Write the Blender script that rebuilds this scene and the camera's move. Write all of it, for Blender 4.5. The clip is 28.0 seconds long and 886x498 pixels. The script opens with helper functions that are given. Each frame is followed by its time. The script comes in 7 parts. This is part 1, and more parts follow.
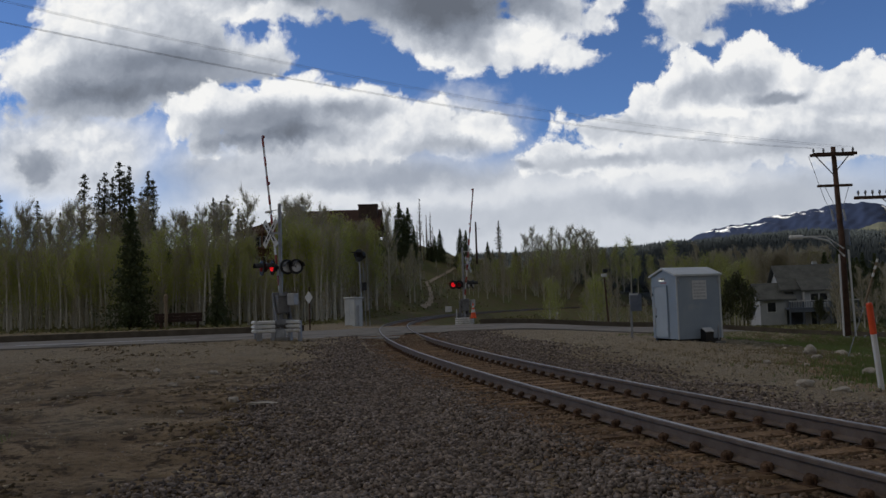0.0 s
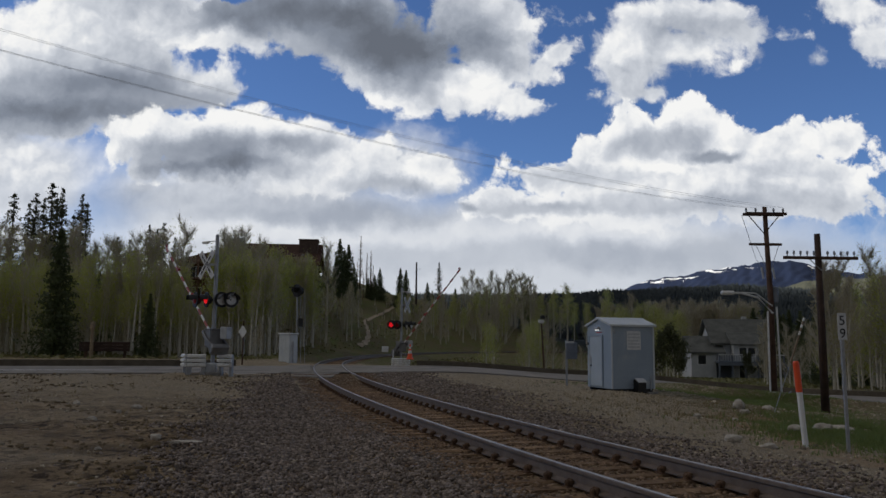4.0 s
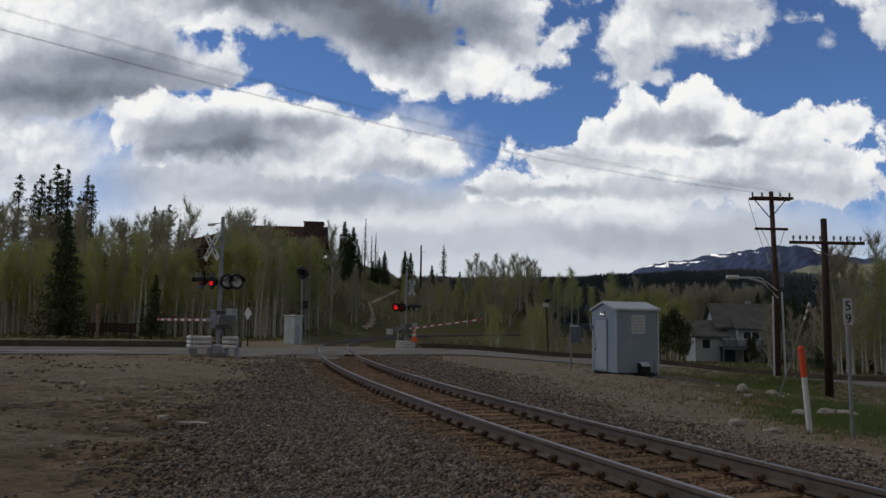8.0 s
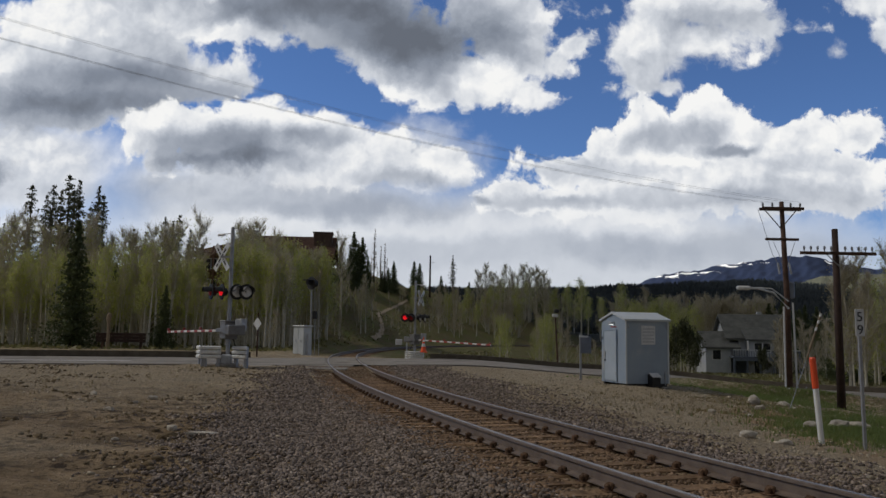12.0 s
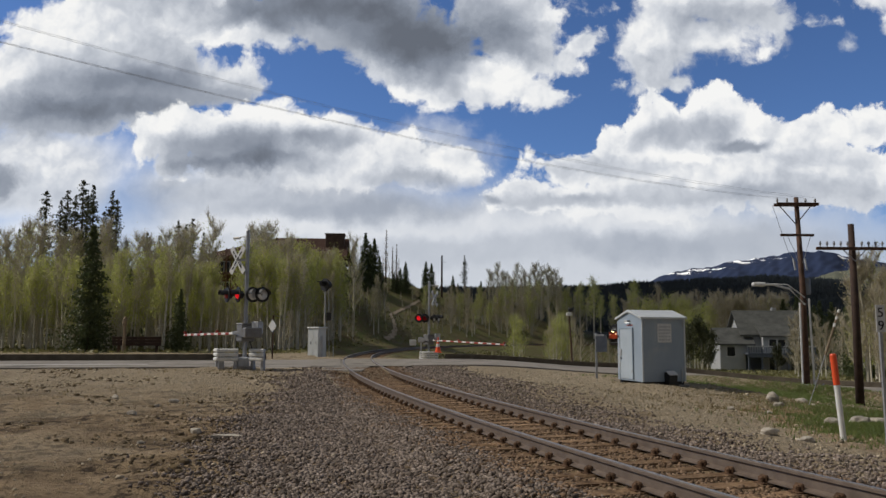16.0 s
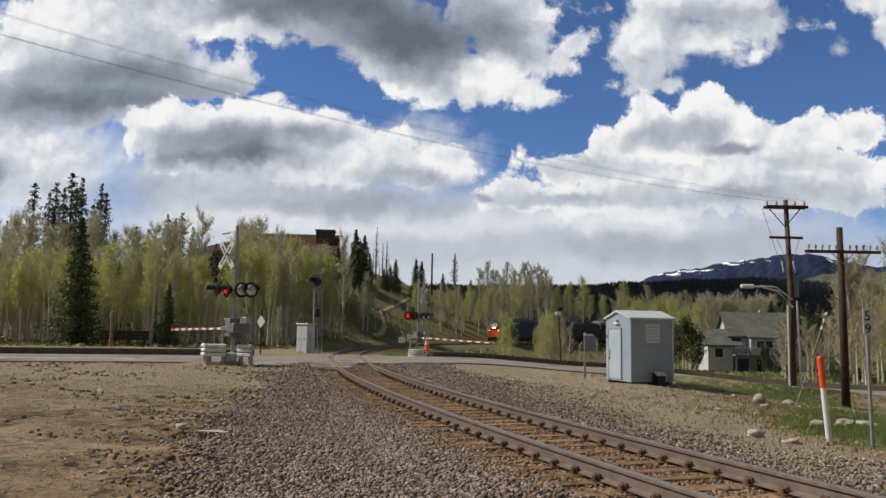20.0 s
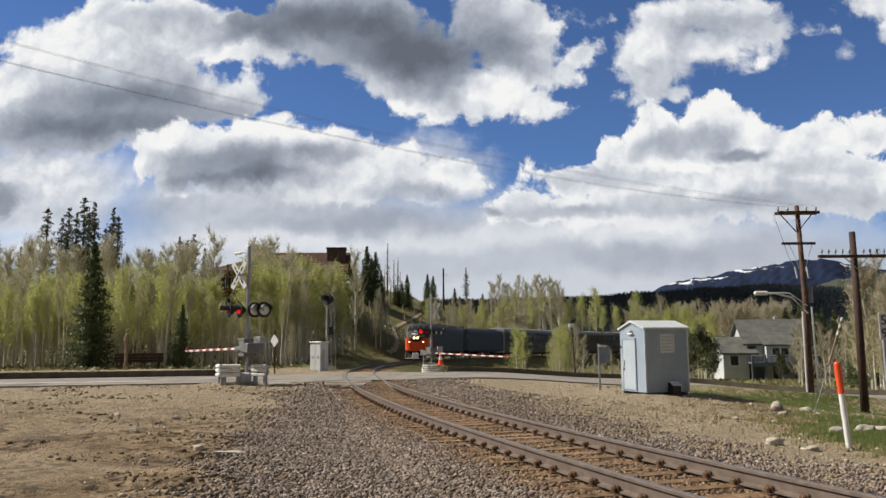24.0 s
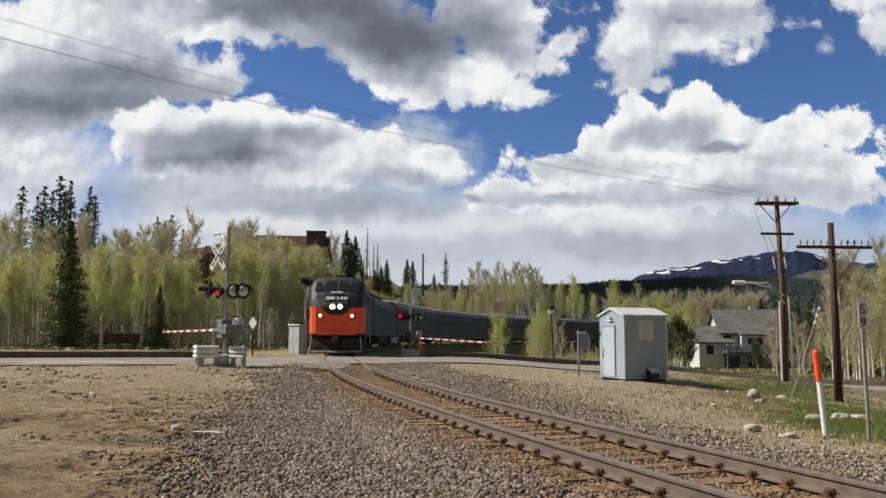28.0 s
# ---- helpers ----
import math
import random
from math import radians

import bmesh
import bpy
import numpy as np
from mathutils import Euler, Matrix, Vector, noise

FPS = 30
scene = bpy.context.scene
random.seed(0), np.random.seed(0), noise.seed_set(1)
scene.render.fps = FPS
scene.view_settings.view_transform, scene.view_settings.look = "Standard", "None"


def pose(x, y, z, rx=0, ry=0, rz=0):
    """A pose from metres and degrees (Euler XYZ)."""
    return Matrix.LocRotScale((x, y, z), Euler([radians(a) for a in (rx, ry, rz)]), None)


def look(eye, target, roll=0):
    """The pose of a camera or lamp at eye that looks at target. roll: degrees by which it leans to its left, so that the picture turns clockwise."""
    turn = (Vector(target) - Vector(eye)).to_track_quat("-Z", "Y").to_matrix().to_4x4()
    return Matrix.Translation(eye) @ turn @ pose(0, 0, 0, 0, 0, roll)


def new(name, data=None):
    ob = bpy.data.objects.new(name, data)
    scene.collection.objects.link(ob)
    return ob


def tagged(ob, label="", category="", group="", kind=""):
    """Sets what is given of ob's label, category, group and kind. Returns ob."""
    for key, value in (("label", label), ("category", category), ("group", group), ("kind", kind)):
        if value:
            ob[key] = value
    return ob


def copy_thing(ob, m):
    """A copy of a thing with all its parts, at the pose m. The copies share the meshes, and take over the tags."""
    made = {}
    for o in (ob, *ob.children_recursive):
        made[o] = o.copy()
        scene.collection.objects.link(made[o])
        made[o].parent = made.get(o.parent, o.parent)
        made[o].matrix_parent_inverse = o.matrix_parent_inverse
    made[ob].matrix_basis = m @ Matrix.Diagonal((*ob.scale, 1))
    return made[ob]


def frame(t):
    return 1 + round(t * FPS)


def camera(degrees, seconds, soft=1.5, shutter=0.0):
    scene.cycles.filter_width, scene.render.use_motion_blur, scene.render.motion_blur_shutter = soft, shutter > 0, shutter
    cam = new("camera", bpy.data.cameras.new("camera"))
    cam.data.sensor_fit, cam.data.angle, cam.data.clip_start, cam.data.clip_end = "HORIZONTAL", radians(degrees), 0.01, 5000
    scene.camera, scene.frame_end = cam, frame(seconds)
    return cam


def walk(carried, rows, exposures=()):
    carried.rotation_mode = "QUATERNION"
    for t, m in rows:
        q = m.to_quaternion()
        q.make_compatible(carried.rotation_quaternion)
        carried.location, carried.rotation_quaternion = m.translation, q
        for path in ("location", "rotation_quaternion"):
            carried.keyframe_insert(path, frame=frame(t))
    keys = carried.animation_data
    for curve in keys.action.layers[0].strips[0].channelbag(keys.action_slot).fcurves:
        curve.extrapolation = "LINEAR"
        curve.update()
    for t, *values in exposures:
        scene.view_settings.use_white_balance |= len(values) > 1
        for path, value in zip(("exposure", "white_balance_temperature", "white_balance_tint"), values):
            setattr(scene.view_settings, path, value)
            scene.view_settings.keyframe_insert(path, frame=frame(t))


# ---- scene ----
EXPOSURES = [(0.0, 0.33), (16.4, 0.33), (17.0, 0.17), (17.6, 0.32), (28.0, 0.33)]
cam = camera(58.0, 28.0)
PATH = [
    (0, 0.089, -0.085, 1.233, 93.802, 1.842, 1.98), (0.5, 0.137, 0.026, 1.264, 93.586, 2.02, -0.329), (1, 0.098, 0.023, 1.284, 93.21, 2.152, -0.86),
    (1.5, 0.117, 0.023, 1.271, 94.6, 2.214, -0.539), (2, 0.101, 0.001, 1.271, 94.867, 2.17, -0.075), (2.5, 0.128, -0.008, 1.286, 95.922, 0.1, -0.713),
    (3, 0.099, -0.01, 1.283, 96.497, -1.021, -2.811), (3.5, 0.092, -0.007, 1.279, 96.678, -0.718, -2.71), (5.5, 0.111, 0.019, 1.281, 96.061, -0.192, -2.322),
    (6, 0.096, 0.016, 1.288, 95.944, -0.265, -2.403), (6.5, 0.077, -0.009, 1.285, 95.94, -0.604, -2.515), (7, 0.098, -0.006, 1.293, 96.022, -0.447, -1.683),
    (7.5, 0.095, 0.004, 1.282, 95.761, -0.268, -1.529), (8, 0.074, 0.006, 1.288, 95.381, -0.801, -2.195), (8.5, 0.079, 0.018, 1.273, 95.389, -1.005, -1.903),
    (9, 0.078, 0.002, 1.288, 95.728, -0.807, -1.994), (9.5, 0.093, 0.009, 1.292, 95.903, -0.75, -2.05), (10, 0.095, 0.003, 1.279, 95.926, -0.803, -2.05),
    (10.5, 0.077, 0.003, 1.285, 95.775, -0.932, -1.996), (11, 0.105, 0.005, 1.296, 95.583, -0.667, -1.67), (11.5, 0.092, -0.003, 1.297, 95.828, -0.809, -1.489),
    (12, 0.076, -0.001, 1.288, 96.113, -0.883, -1.542), (12.5, 0.069, 0.013, 1.288, 95.826, -1.325, -1.576), (14.5, -0.058, -0.003, 1.323, 95.583, -1.526, -1.614),
    (15, -0.054, -0.008, 1.3, 95.593, -1.223, -0.811), (15.5, -0.036, 0.001, 1.314, 95.887, -0.357, -1.449), (16, -0.064, -0.044, 1.303, 96.092, -0.23, -0.695),
    (16.5, -0.048, -0.042, 1.301, 95.972, -0.043, -0.213), (17, -0, -0, 1.3, 96, -0.298, -0.031), (17.5, -0.046, -0.016, 1.301, 95.967, -0.584, -0.279),
    (18, -0.059, -0.03, 1.295, 95.901, -0.855, -0.272), (18.5, -0.052, -0.009, 1.297, 95.904, -0.887, -0.454), (19, -0.044, 0.01, 1.297, 95.833, -0.852, -0.743),
    (19.5, -0.048, 0.004, 1.297, 95.652, -0.959, -1.19), (20, -0.046, 0.002, 1.308, 95.942, -0.93, -1.452), (20.5, -0.032, 0.01, 1.322, 96.438, -0.772, -1.741),
    (21, -0.041, 0.005, 1.307, 96.644, -0.781, -2), (21.5, -0.068, -0.023, 1.308, 96.789, -0.638, -1.891), (22, -0.037, 0.018, 1.292, 96.882, -0.36, -1.49),
    (22.5, -0.059, -0.027, 1.301, 96.83, 0.081, -0.872), (24.5, -0.065, -0.037, 1.31, 97.129, 0.582, -0.503), (25, -0.038, -0.022, 1.3, 97.302, 0.743, -0.461),
    (25.5, -0.039, -0.023, 1.285, 97.503, 0.788, -0.485), (26, -0.044, -0.035, 1.279, 97.634, 0.725, -0.532), (26.5, -0.046, -0.042, 1.292, 97.678, 0.752, -0.536),
    (27, -0.051, -0.019, 1.311, 97.536, 0.725, -0.837), (27.5, -0.227, 0.005, 1.252, 95.152, -3.244, -1.829), (28, -0.131, 0.09, 1.257, 95.986, -0.321, -2.082),
]
walk(cam, [(t, pose(x, y, z, rx, ry, rz)) for t, x, y, z, rx, ry, rz in PATH], EXPOSURES)

# ---- light ----
def sun_way(azimuth, elevation):
    """The way towards the sun; azimuth from +y towards +x, in degrees."""
    a, e = radians(azimuth), radians(elevation)
    return Vector((math.sin(a) * math.cos(e), math.cos(a) * math.cos(e), math.sin(e)))


SUN_AZ, SUN_EL = -78.0, 42.0
SUN = sun_way(SUN_AZ, SUN_EL)

sun = new("sun", bpy.data.lights.new("sun", "SUN"))
sun.data.energy, sun.data.angle, sun.data.color = 5.0, radians(0.53), (1.0, 0.93, 0.82)
sun.matrix_basis = look(SUN * 50, (0, 0, 0))


class Nodes:
    """Short hand for building node trees."""

    def __init__(self, tree):
        self.tree = tree

    def put(self, kind, **values):
        n = self.tree.nodes.new(kind)
        for k, v in values.items():
            if k == "op":
                n.operation = v
        return n

    def link(self, a, b):
        self.tree.links.new(a, b)

    def plug(self, socket, v):
        if isinstance(v, (int, float, tuple, list)):
            socket.default_value = v
        else:
            self.link(v, socket)

    def math(self, op, a, b=0.0, c=0.0, clamp=False):
        n = self.put("ShaderNodeMath", op=op)
        n.use_clamp = clamp
        for s, v in zip(n.inputs, (a, b, c)):
            self.plug(s, v)
        return n.outputs[0]

    def vec(self, op, a, b=(0, 0, 0)):
        n = self.put("ShaderNodeVectorMath", op=op)
        self.plug(n.inputs[0], a)
        self.plug(n.inputs[1], b)
        return n.outputs["Value"] if op in ("DOT_PRODUCT", "LENGTH", "DISTANCE") else n.outputs[0]

    def step(self, v, a, b):
        n = self.put("ShaderNodeMapRange")
        n.interpolation_type = "SMOOTHSTEP"
        self.plug(n.inputs["Value"], v)
        n.inputs["From Min"].default_value, n.inputs["From Max"].default_value = a, b
        return n.outputs["Result"]

    def noise(self, vector, scale, detail=4, rough=0.55, colour=False):
        n = self.put("ShaderNodeTexNoise")
        if vector is not None:
            self.link(vector, n.inputs["Vector"])
        n.inputs["Scale"].default_value, n.inputs["Detail"].default_value, n.inputs["Roughness"].default_value = scale, detail, rough
        return n.outputs["Color" if colour else "Fac"]


# n.inputs by name of a Mix node gives the float sockets first; pick colour sockets by index
def mix_colour(nodes, f, a, b):
    n = nodes.tree.nodes.new("ShaderNodeMix")
    n.data_type = "RGBA"
    nodes.plug(n.inputs[0], f)
    nodes.plug(n.inputs[6], (*a[:3], 1) if isinstance(a, tuple) else a)
    nodes.plug(n.inputs[7], (*b[:3], 1) if isinstance(b, tuple) else b)
    return n.outputs[2]


Nodes.mix = mix_colour


def make_sky():
    """A clear Nishita sky with banks of cumulus over it, laid out by bearing u and height v over the horizon."""
    world = bpy.data.worlds.new("sky")
    scene.world = world
    world.use_nodes = True
    world.cycles.sampling_method, world.cycles.sample_map_resolution = "MANUAL", 256
    world.node_tree.nodes.clear()
    k = Nodes(world.node_tree)
    out = k.put("ShaderNodeOutputWorld")
    back = k.put("ShaderNodeBackground")
    k.link(back.outputs[0], out.inputs[0])
    sky = k.put("ShaderNodeTexSky")
    sky.sky_type, sky.sun_disc = "NISHITA", False
    sky.sun_elevation, sky.sun_rotation = radians(SUN_EL), radians(SUN_AZ)
    sky.altitude, sky.air_density, sky.dust_density, sky.ozone_density = 2600, 1.0, 0.3, 1.5
    way = k.put("ShaderNodeTexCoord").outputs["Generated"]
    sep = k.put("ShaderNodeSeparateXYZ")
    k.link(way, sep.inputs[0])
    x, y, z = sep.outputs
    ahead = k.math("MAXIMUM", y, 0.08)
    u, v = k.math("DIVIDE", x, ahead), k.math("DIVIDE", z, ahead)
    flat = k.put("ShaderNodeCombineXYZ")
    k.plug(flat.inputs[0], u)
    k.plug(flat.inputs[1], v)
    # billows: the outlines are warped at two sizes
    def scaled(v, f):
        n = k.put("ShaderNodeVectorMath", op="SCALE")
        k.link(v, n.inputs[0])
        n.inputs["Scale"].default_value = f
        return n.outputs[0]

    w1 = k.vec("SUBTRACT", k.noise(way, 6.0, 3, 0.5, True), (0.5, 0.5, 0.5))
    w2 = k.vec("SUBTRACT", k.noise(way, 24.0, 6, 0.6, True), (0.5, 0.5, 0.5))
    bent = k.vec("ADD", k.vec("ADD", flat.outputs[0], scaled(w1, WARP_BIG)), scaled(w2, WARP_SMALL))
    soft = k.vec("ADD", k.vec("ADD", flat.outputs[0], scaled(w1, WARP_BIG)), scaled(w2, WARP_SMALL * 1.5))

    chain = []

    def puffs(at, scale, detail):
        """Round heads of cloud: high in the middle of each, low in the creases."""
        n = k.put("ShaderNodeTexVoronoi")
        n.voronoi_dimensions, n.feature = "2D", "SMOOTH_F1"
        n.normalize = True
        k.link(at, n.inputs["Vector"])
        n.inputs["Scale"].default_value, n.inputs["Detail"].default_value, n.inputs["Roughness"].default_value = scale, detail, 0.55
        n.inputs["Smoothness"].default_value = 0.35
        return k.math("SUBTRACT", 0.42, n.outputs["Distance"])

    def blob(at, cu, cv, ru, rv, lean=0.0):
        """1 in the middle of a leaning ellipse, 0 at its edge, less outside."""
        if chain:
            # one blob after another, so that few values are held at a time
            n = k.put("ShaderNodeVectorMath", op="MULTIPLY_ADD")
            k.plug(n.inputs[0], chain[-1])
            n.inputs[1].default_value = (1e-7, 1e-7, 0)
            k.plug(n.inputs[2], at)
            at = n.outputs[0]
        m = k.put("ShaderNodeMapping")
        m.vector_type = "TEXTURE"
        k.link(at, m.inputs["Vector"])
        m.inputs["Location"].default_value = (cu, cv, 0)
        m.inputs["Rotation"].default_value = (0, 0, radians(lean))
        m.inputs["Scale"].default_value = (ru, rv, 1)
        cut = k.vec("MULTIPLY", m.outputs[0], (1, 1, 0))
        chain.append(k.math("SUBTRACT", 1.0, k.vec("LENGTH", cut)))
        return chain[-1]

    def top(fields):
        """The union of blobs, with soft joins."""
        f = fields[0]
        for g in fields[1:]:
            n = k.put("ShaderNodeMath", op="SMOOTH_MAX")
            k.plug(n.inputs[0], f)
            k.plug(n.inputs[1], g)
            n.inputs[2].default_value = 0.006
            f = n.outputs[0]
        return f

    # ragged edges at all sizes, and round heads
    ragged = k.math("SUBTRACT", k.noise(bent, 13.0, 10, 0.62), 0.5)
    heads = puffs(bent, 20.0, 3.0)
    rough = k.math("ADD", k.math("MULTIPLY", ragged, 0.085), k.math("MULTIPLY", heads, 0.036))
    lit_heads = k.math("SUBTRACT", heads, puffs(k.vec("ADD", bent, (-0.006, 0.011, 0.0)), 20.0, 3.0))
    broad = k.math("SUBTRACT", k.noise(soft, 11.0, 6, 0.55), k.noise(k.vec("ADD", soft, (-0.012, 0.020, 0.0)), 11.0, 6, 0.55))
    relief = k.math("ADD", k.math("MULTIPLY", lit_heads, RELIEF), k.math("MULTIPLY", broad, RELIEF * 1.1))
    relief = k.math("MULTIPLY", relief, k.math("ADD", 0.15, k.math("MULTIPLY", k.step(v, 0.12, 0.22), 0.85)))
    mottle = k.math("SUBTRACT", k.noise(soft, 7.0, 6, 0.5), 0.5)

    def tone(shade):
        ramp = k.put("ShaderNodeValToRGB")
        k.link(shade, ramp.inputs[0])
        e = ramp.color_ramp.elements
        e[0].position, e[0].color = 0.0, (0.15, 0.17, 0.21, 1)
        e[1].position, e[1].color = 1.0, (1.04, 1.04, 1.03, 1)
        for at, c in ((0.25, (0.25, 0.285, 0.35, 1)), (0.5, (0.43, 0.47, 0.545, 1)), (0.75, (0.71, 0.745, 0.805, 1)), (0.9, (0.93, 0.945, 0.965, 1))):
            n = e.new(at)
            n.color = c
        return ramp.outputs[0]

    clear = k.put("ShaderNodeMix")
    clear.data_type, clear.blend_type = "RGBA", "MULTIPLY"
    clear.inputs[0].default_value = 1.0
    k.link(sky.outputs[0], clear.inputs[6])
    clear.inputs[7].default_value = (*SKY_GAIN, 1)
    picture = clear.outputs[2]

    def bank(picture, shapes, tones, base, edge, thin=1.0, fade=None):
        """Lays one bank of cloud over what is behind it; tones lighten its heads and grey its bellies."""
        inside = top([k.math("MULTIPLY", blob(bent, *g), min(g[2], g[3])) for g in shapes])
        # the fray stays near the outline
        deep = k.math("SUBTRACT", 1.0, k.math("MULTIPLY", k.step(inside, 0.008, 0.03), 0.85))
        inside = k.math("ADD", k.math("SUBTRACT", inside, 0.003), k.math("MULTIPLY", rough, deep))
        cover = k.step(inside, -0.15 * edge, edge)
        if fade:
            cover = k.math("MULTIPLY", cover, k.step(k.math("ADD", v, k.math("MULTIPLY", ragged, 0.06)), *fade))
        if thin != 1.0:
            cover = k.math("MULTIPLY", cover, thin)
        shade = k.math("SUBTRACT", base, k.math("MULTIPLY", k.step(inside, 0.004, 0.045), 0.07))
        for cu, cv, ru, rv, lean, amount in tones:
            near = k.step(k.math("ADD", blob(soft, cu, cv, ru, rv, lean), k.math("MULTIPLY", ragged, 0.8)), -0.6, 0.6)
            shade = k.math("MULTIPLY_ADD", near, amount, shade)
        # relief shows most where the cloud is bright
        strong = k.math("ADD", 0.35, k.math("MULTIPLY", k.step(shade, 0.35, 0.9), 0.65))
        shade = k.math("ADD", shade, k.math("ADD", k.math("MULTIPLY", relief, strong), k.math("MULTIPLY", mottle, 0.22)))
        return k.mix(cover, picture, tone(shade))

    picture = bank(picture, HAZE, HAZE_TONE, 0.80, 0.05, 0.97)
    picture = bank(picture, WISPS, WISPS_TONE, 0.86, 0.022, 0.9)
    picture = bank(picture, FAR_LEFT, FAR_LEFT_TONE, 0.62, 0.018)
    picture = bank(picture, TOP_LEFT, TOP_LEFT_TONE, 0.91, 0.012)
    picture = bank(picture, TOP_MIDDLE, TOP_MIDDLE_TONE, 0.88, 0.011)
    picture = bank(picture, TOP_RIGHT, TOP_RIGHT_TONE, 0.86, 0.016)
    picture = bank(picture, MIDDLE, MIDDLE_TONE, 0.93, 0.009, 1.0, (0.165, 0.200))
    picture = bank(picture, RIGHT, RIGHT_TONE, 0.93, 0.007, 1.0, (0.125, 0.165))
    # out of the view the cover is closer and greyer
    front = k.math("MULTIPLY", k.step(y, 0.1, 0.3), k.step(z, 0.62, 0.46))
    rest = k.mix(k.step(k.noise(way, 2.2, 6, 0.6), 0.62, 0.72), k.mix(k.noise(way, 3.0, 5), DECK_DARK, DECK_LIGHT), clear.outputs[2])
    k.link(k.mix(front, rest, picture), back.inputs[0])
    back.inputs[1].default_value = SKY_STRENGTH


DECK_DARK, DECK_LIGHT = (0.11, 0.116, 0.13), (0.26, 0.27, 0.29)
WARP_BIG, WARP_SMALL, RELIEF = 0.035, 0.028, 0.6
SKY_STRENGTH, SKY_GAIN = 0.70, (0.066, 0.086, 0.116)
HAZE = [
    (0.0824, 0.0987, 0.696, 0.108, 0), (-0.16, 0.138, 0.328, 0.0871, 0), (-0.0101, 0.225, 0.0864, 0.0553, 0), (0.0439, 0.214, 0.0431, 0.0441, 0),
    (-0.513, 0.2, 0.179, 0.092, 0), (-0.421, 0.235, 0.0937, 0.0265, 0), (-0.487, 0.12, 0.185, 0.0505, 0), (-0.325, 0.185, 0.122, 0.0511, 0),
    (-0.203, 0.174, 0.272, 0.0767, 0), (-0.479, 0.247, 0.108, 0.0295, 0),
]
HAZE_TONE = [
    (-0.16, 0.169, 0.215, 0.0218, 0, -0.12), (0.0825, 0.106, 0.228, 0.0215, 0, -0.08), (0.417, 0.113, 0.213, 0.0251, 0, -0.14), (0.268, 0.14, 0.0999, 0.0159, 0, 0.12),
    (0.0257, 0.138, 0.128, 0.0159, 0, 0.08), (-0.217, 0.129, 0.157, 0.0144, 0, 0.1), (-0.06, 0.155, 0.107, 0.0174, 0, -0.12), (-0.516, 0.138, 0.0642, 0.018, 0, 0.12),
    (-0.499, 0.214, 0.108, 0.0367, 0, 0.06), (-0.432, 0.174, 0.0788, 0.0145, 0, -0.1),
]
WISPS = [
    (-0.447, 0.254, 0.0541, 0.0133, 0), (-0.389, 0.257, 0.0325, 0.0148, 0), (-0.445, 0.207, 0.0575, 0.0102, 0), (-0.525, 0.235, 0.0612, 0.0177, 0),
    (0.459, 0.376, 0.0088, 0.0076, 0), (0.536, 0.376, 0.0088, 0.0068, 0),
]
WISPS_TONE = [
    (-0.393, 0.251, 0.0433, 0.0148, 0, -0.08), (0.459, 0.376, 0.0292, 0.0227, 0, -0.2), (0.536, 0.376, 0.0292, 0.0227, 0, -0.1),
]
FAR_LEFT = [
    (-0.551, 0.191, 0.0373, 0.0292, 0), (-0.556, 0.207, 0.0287, 0.022, 0),
]
FAR_LEFT_TONE = [
    (-0.553, 0.185, 0.0394, 0.0262, 0, -0.22),
]
TOP_LEFT = [
    (-0.42, 0.382, 0.143, 0.0701, 0), (-0.526, 0.318, 0.0908, 0.0601, 0), (-0.388, 0.318, 0.138, 0.051, 0), (-0.29, 0.322, 0.0763, 0.036, 0),
    (-0.285, 0.339, 0.0175, 0.0165, 0), (-0.234, 0.334, 0.0233, 0.0255, 0), (-0.466, 0.277, 0.145, 0.0387, 0), (-0.333, 0.416, 0.103, 0.0459, 0),
    (-0.521, 0.366, 0.0402, 0.0379, 0), (-0.331, 0.348, 0.0437, 0.0226, 0),
]
TOP_LEFT_TONE = [
    (-0.362, 0.304, 0.152, 0.0344, 4, -0.5), (-0.48, 0.27, 0.137, 0.0267, 0, -0.36), (-0.411, 0.339, 0.109, 0.0271, 0, -0.22), (-0.332, 0.378, 0.0658, 0.0273, 0, -0.14),
    (-0.525, 0.295, 0.058, 0.0224, 0, -0.08), (-0.355, 0.423, 0.0881, 0.0168, 0, -0.22), (-0.494, 0.397, 0.0659, 0.0343, 0, 0.1), (-0.556, 0.333, 0.0364, 0.0225, 0, 0.1),
    (-0.251, 0.342, 0.0437, 0.0195, 0, 0.12),
]
TOP_MIDDLE = [
    (-0.245, 0.402, 0.103, 0.0397, 0), (-0.106, 0.42, 0.117, 0.0598, 0), (-0.0504, 0.374, 0.084, 0.0593, -20), (0.0007, 0.351, 0.0693, 0.0643, 0),
    (0.0007, 0.31, 0.0349, 0.0254, 0), (0.0625, 0.325, 0.0727, 0.0413, 0), (0.107, 0.378, 0.0548, 0.057, 0), (0.161, 0.351, 0.0262, 0.0196, 0),
    (0.189, 0.373, 0.0307, 0.0129, 32), (0.157, 0.305, 0.0624, 0.0104, 6), (0.0852, 0.423, 0.0734, 0.0421, 0), (0.124, 0.31, 0.0508, 0.0224, 0),
    (-0.208, 0.378, 0.0439, 0.0167, 0),
]
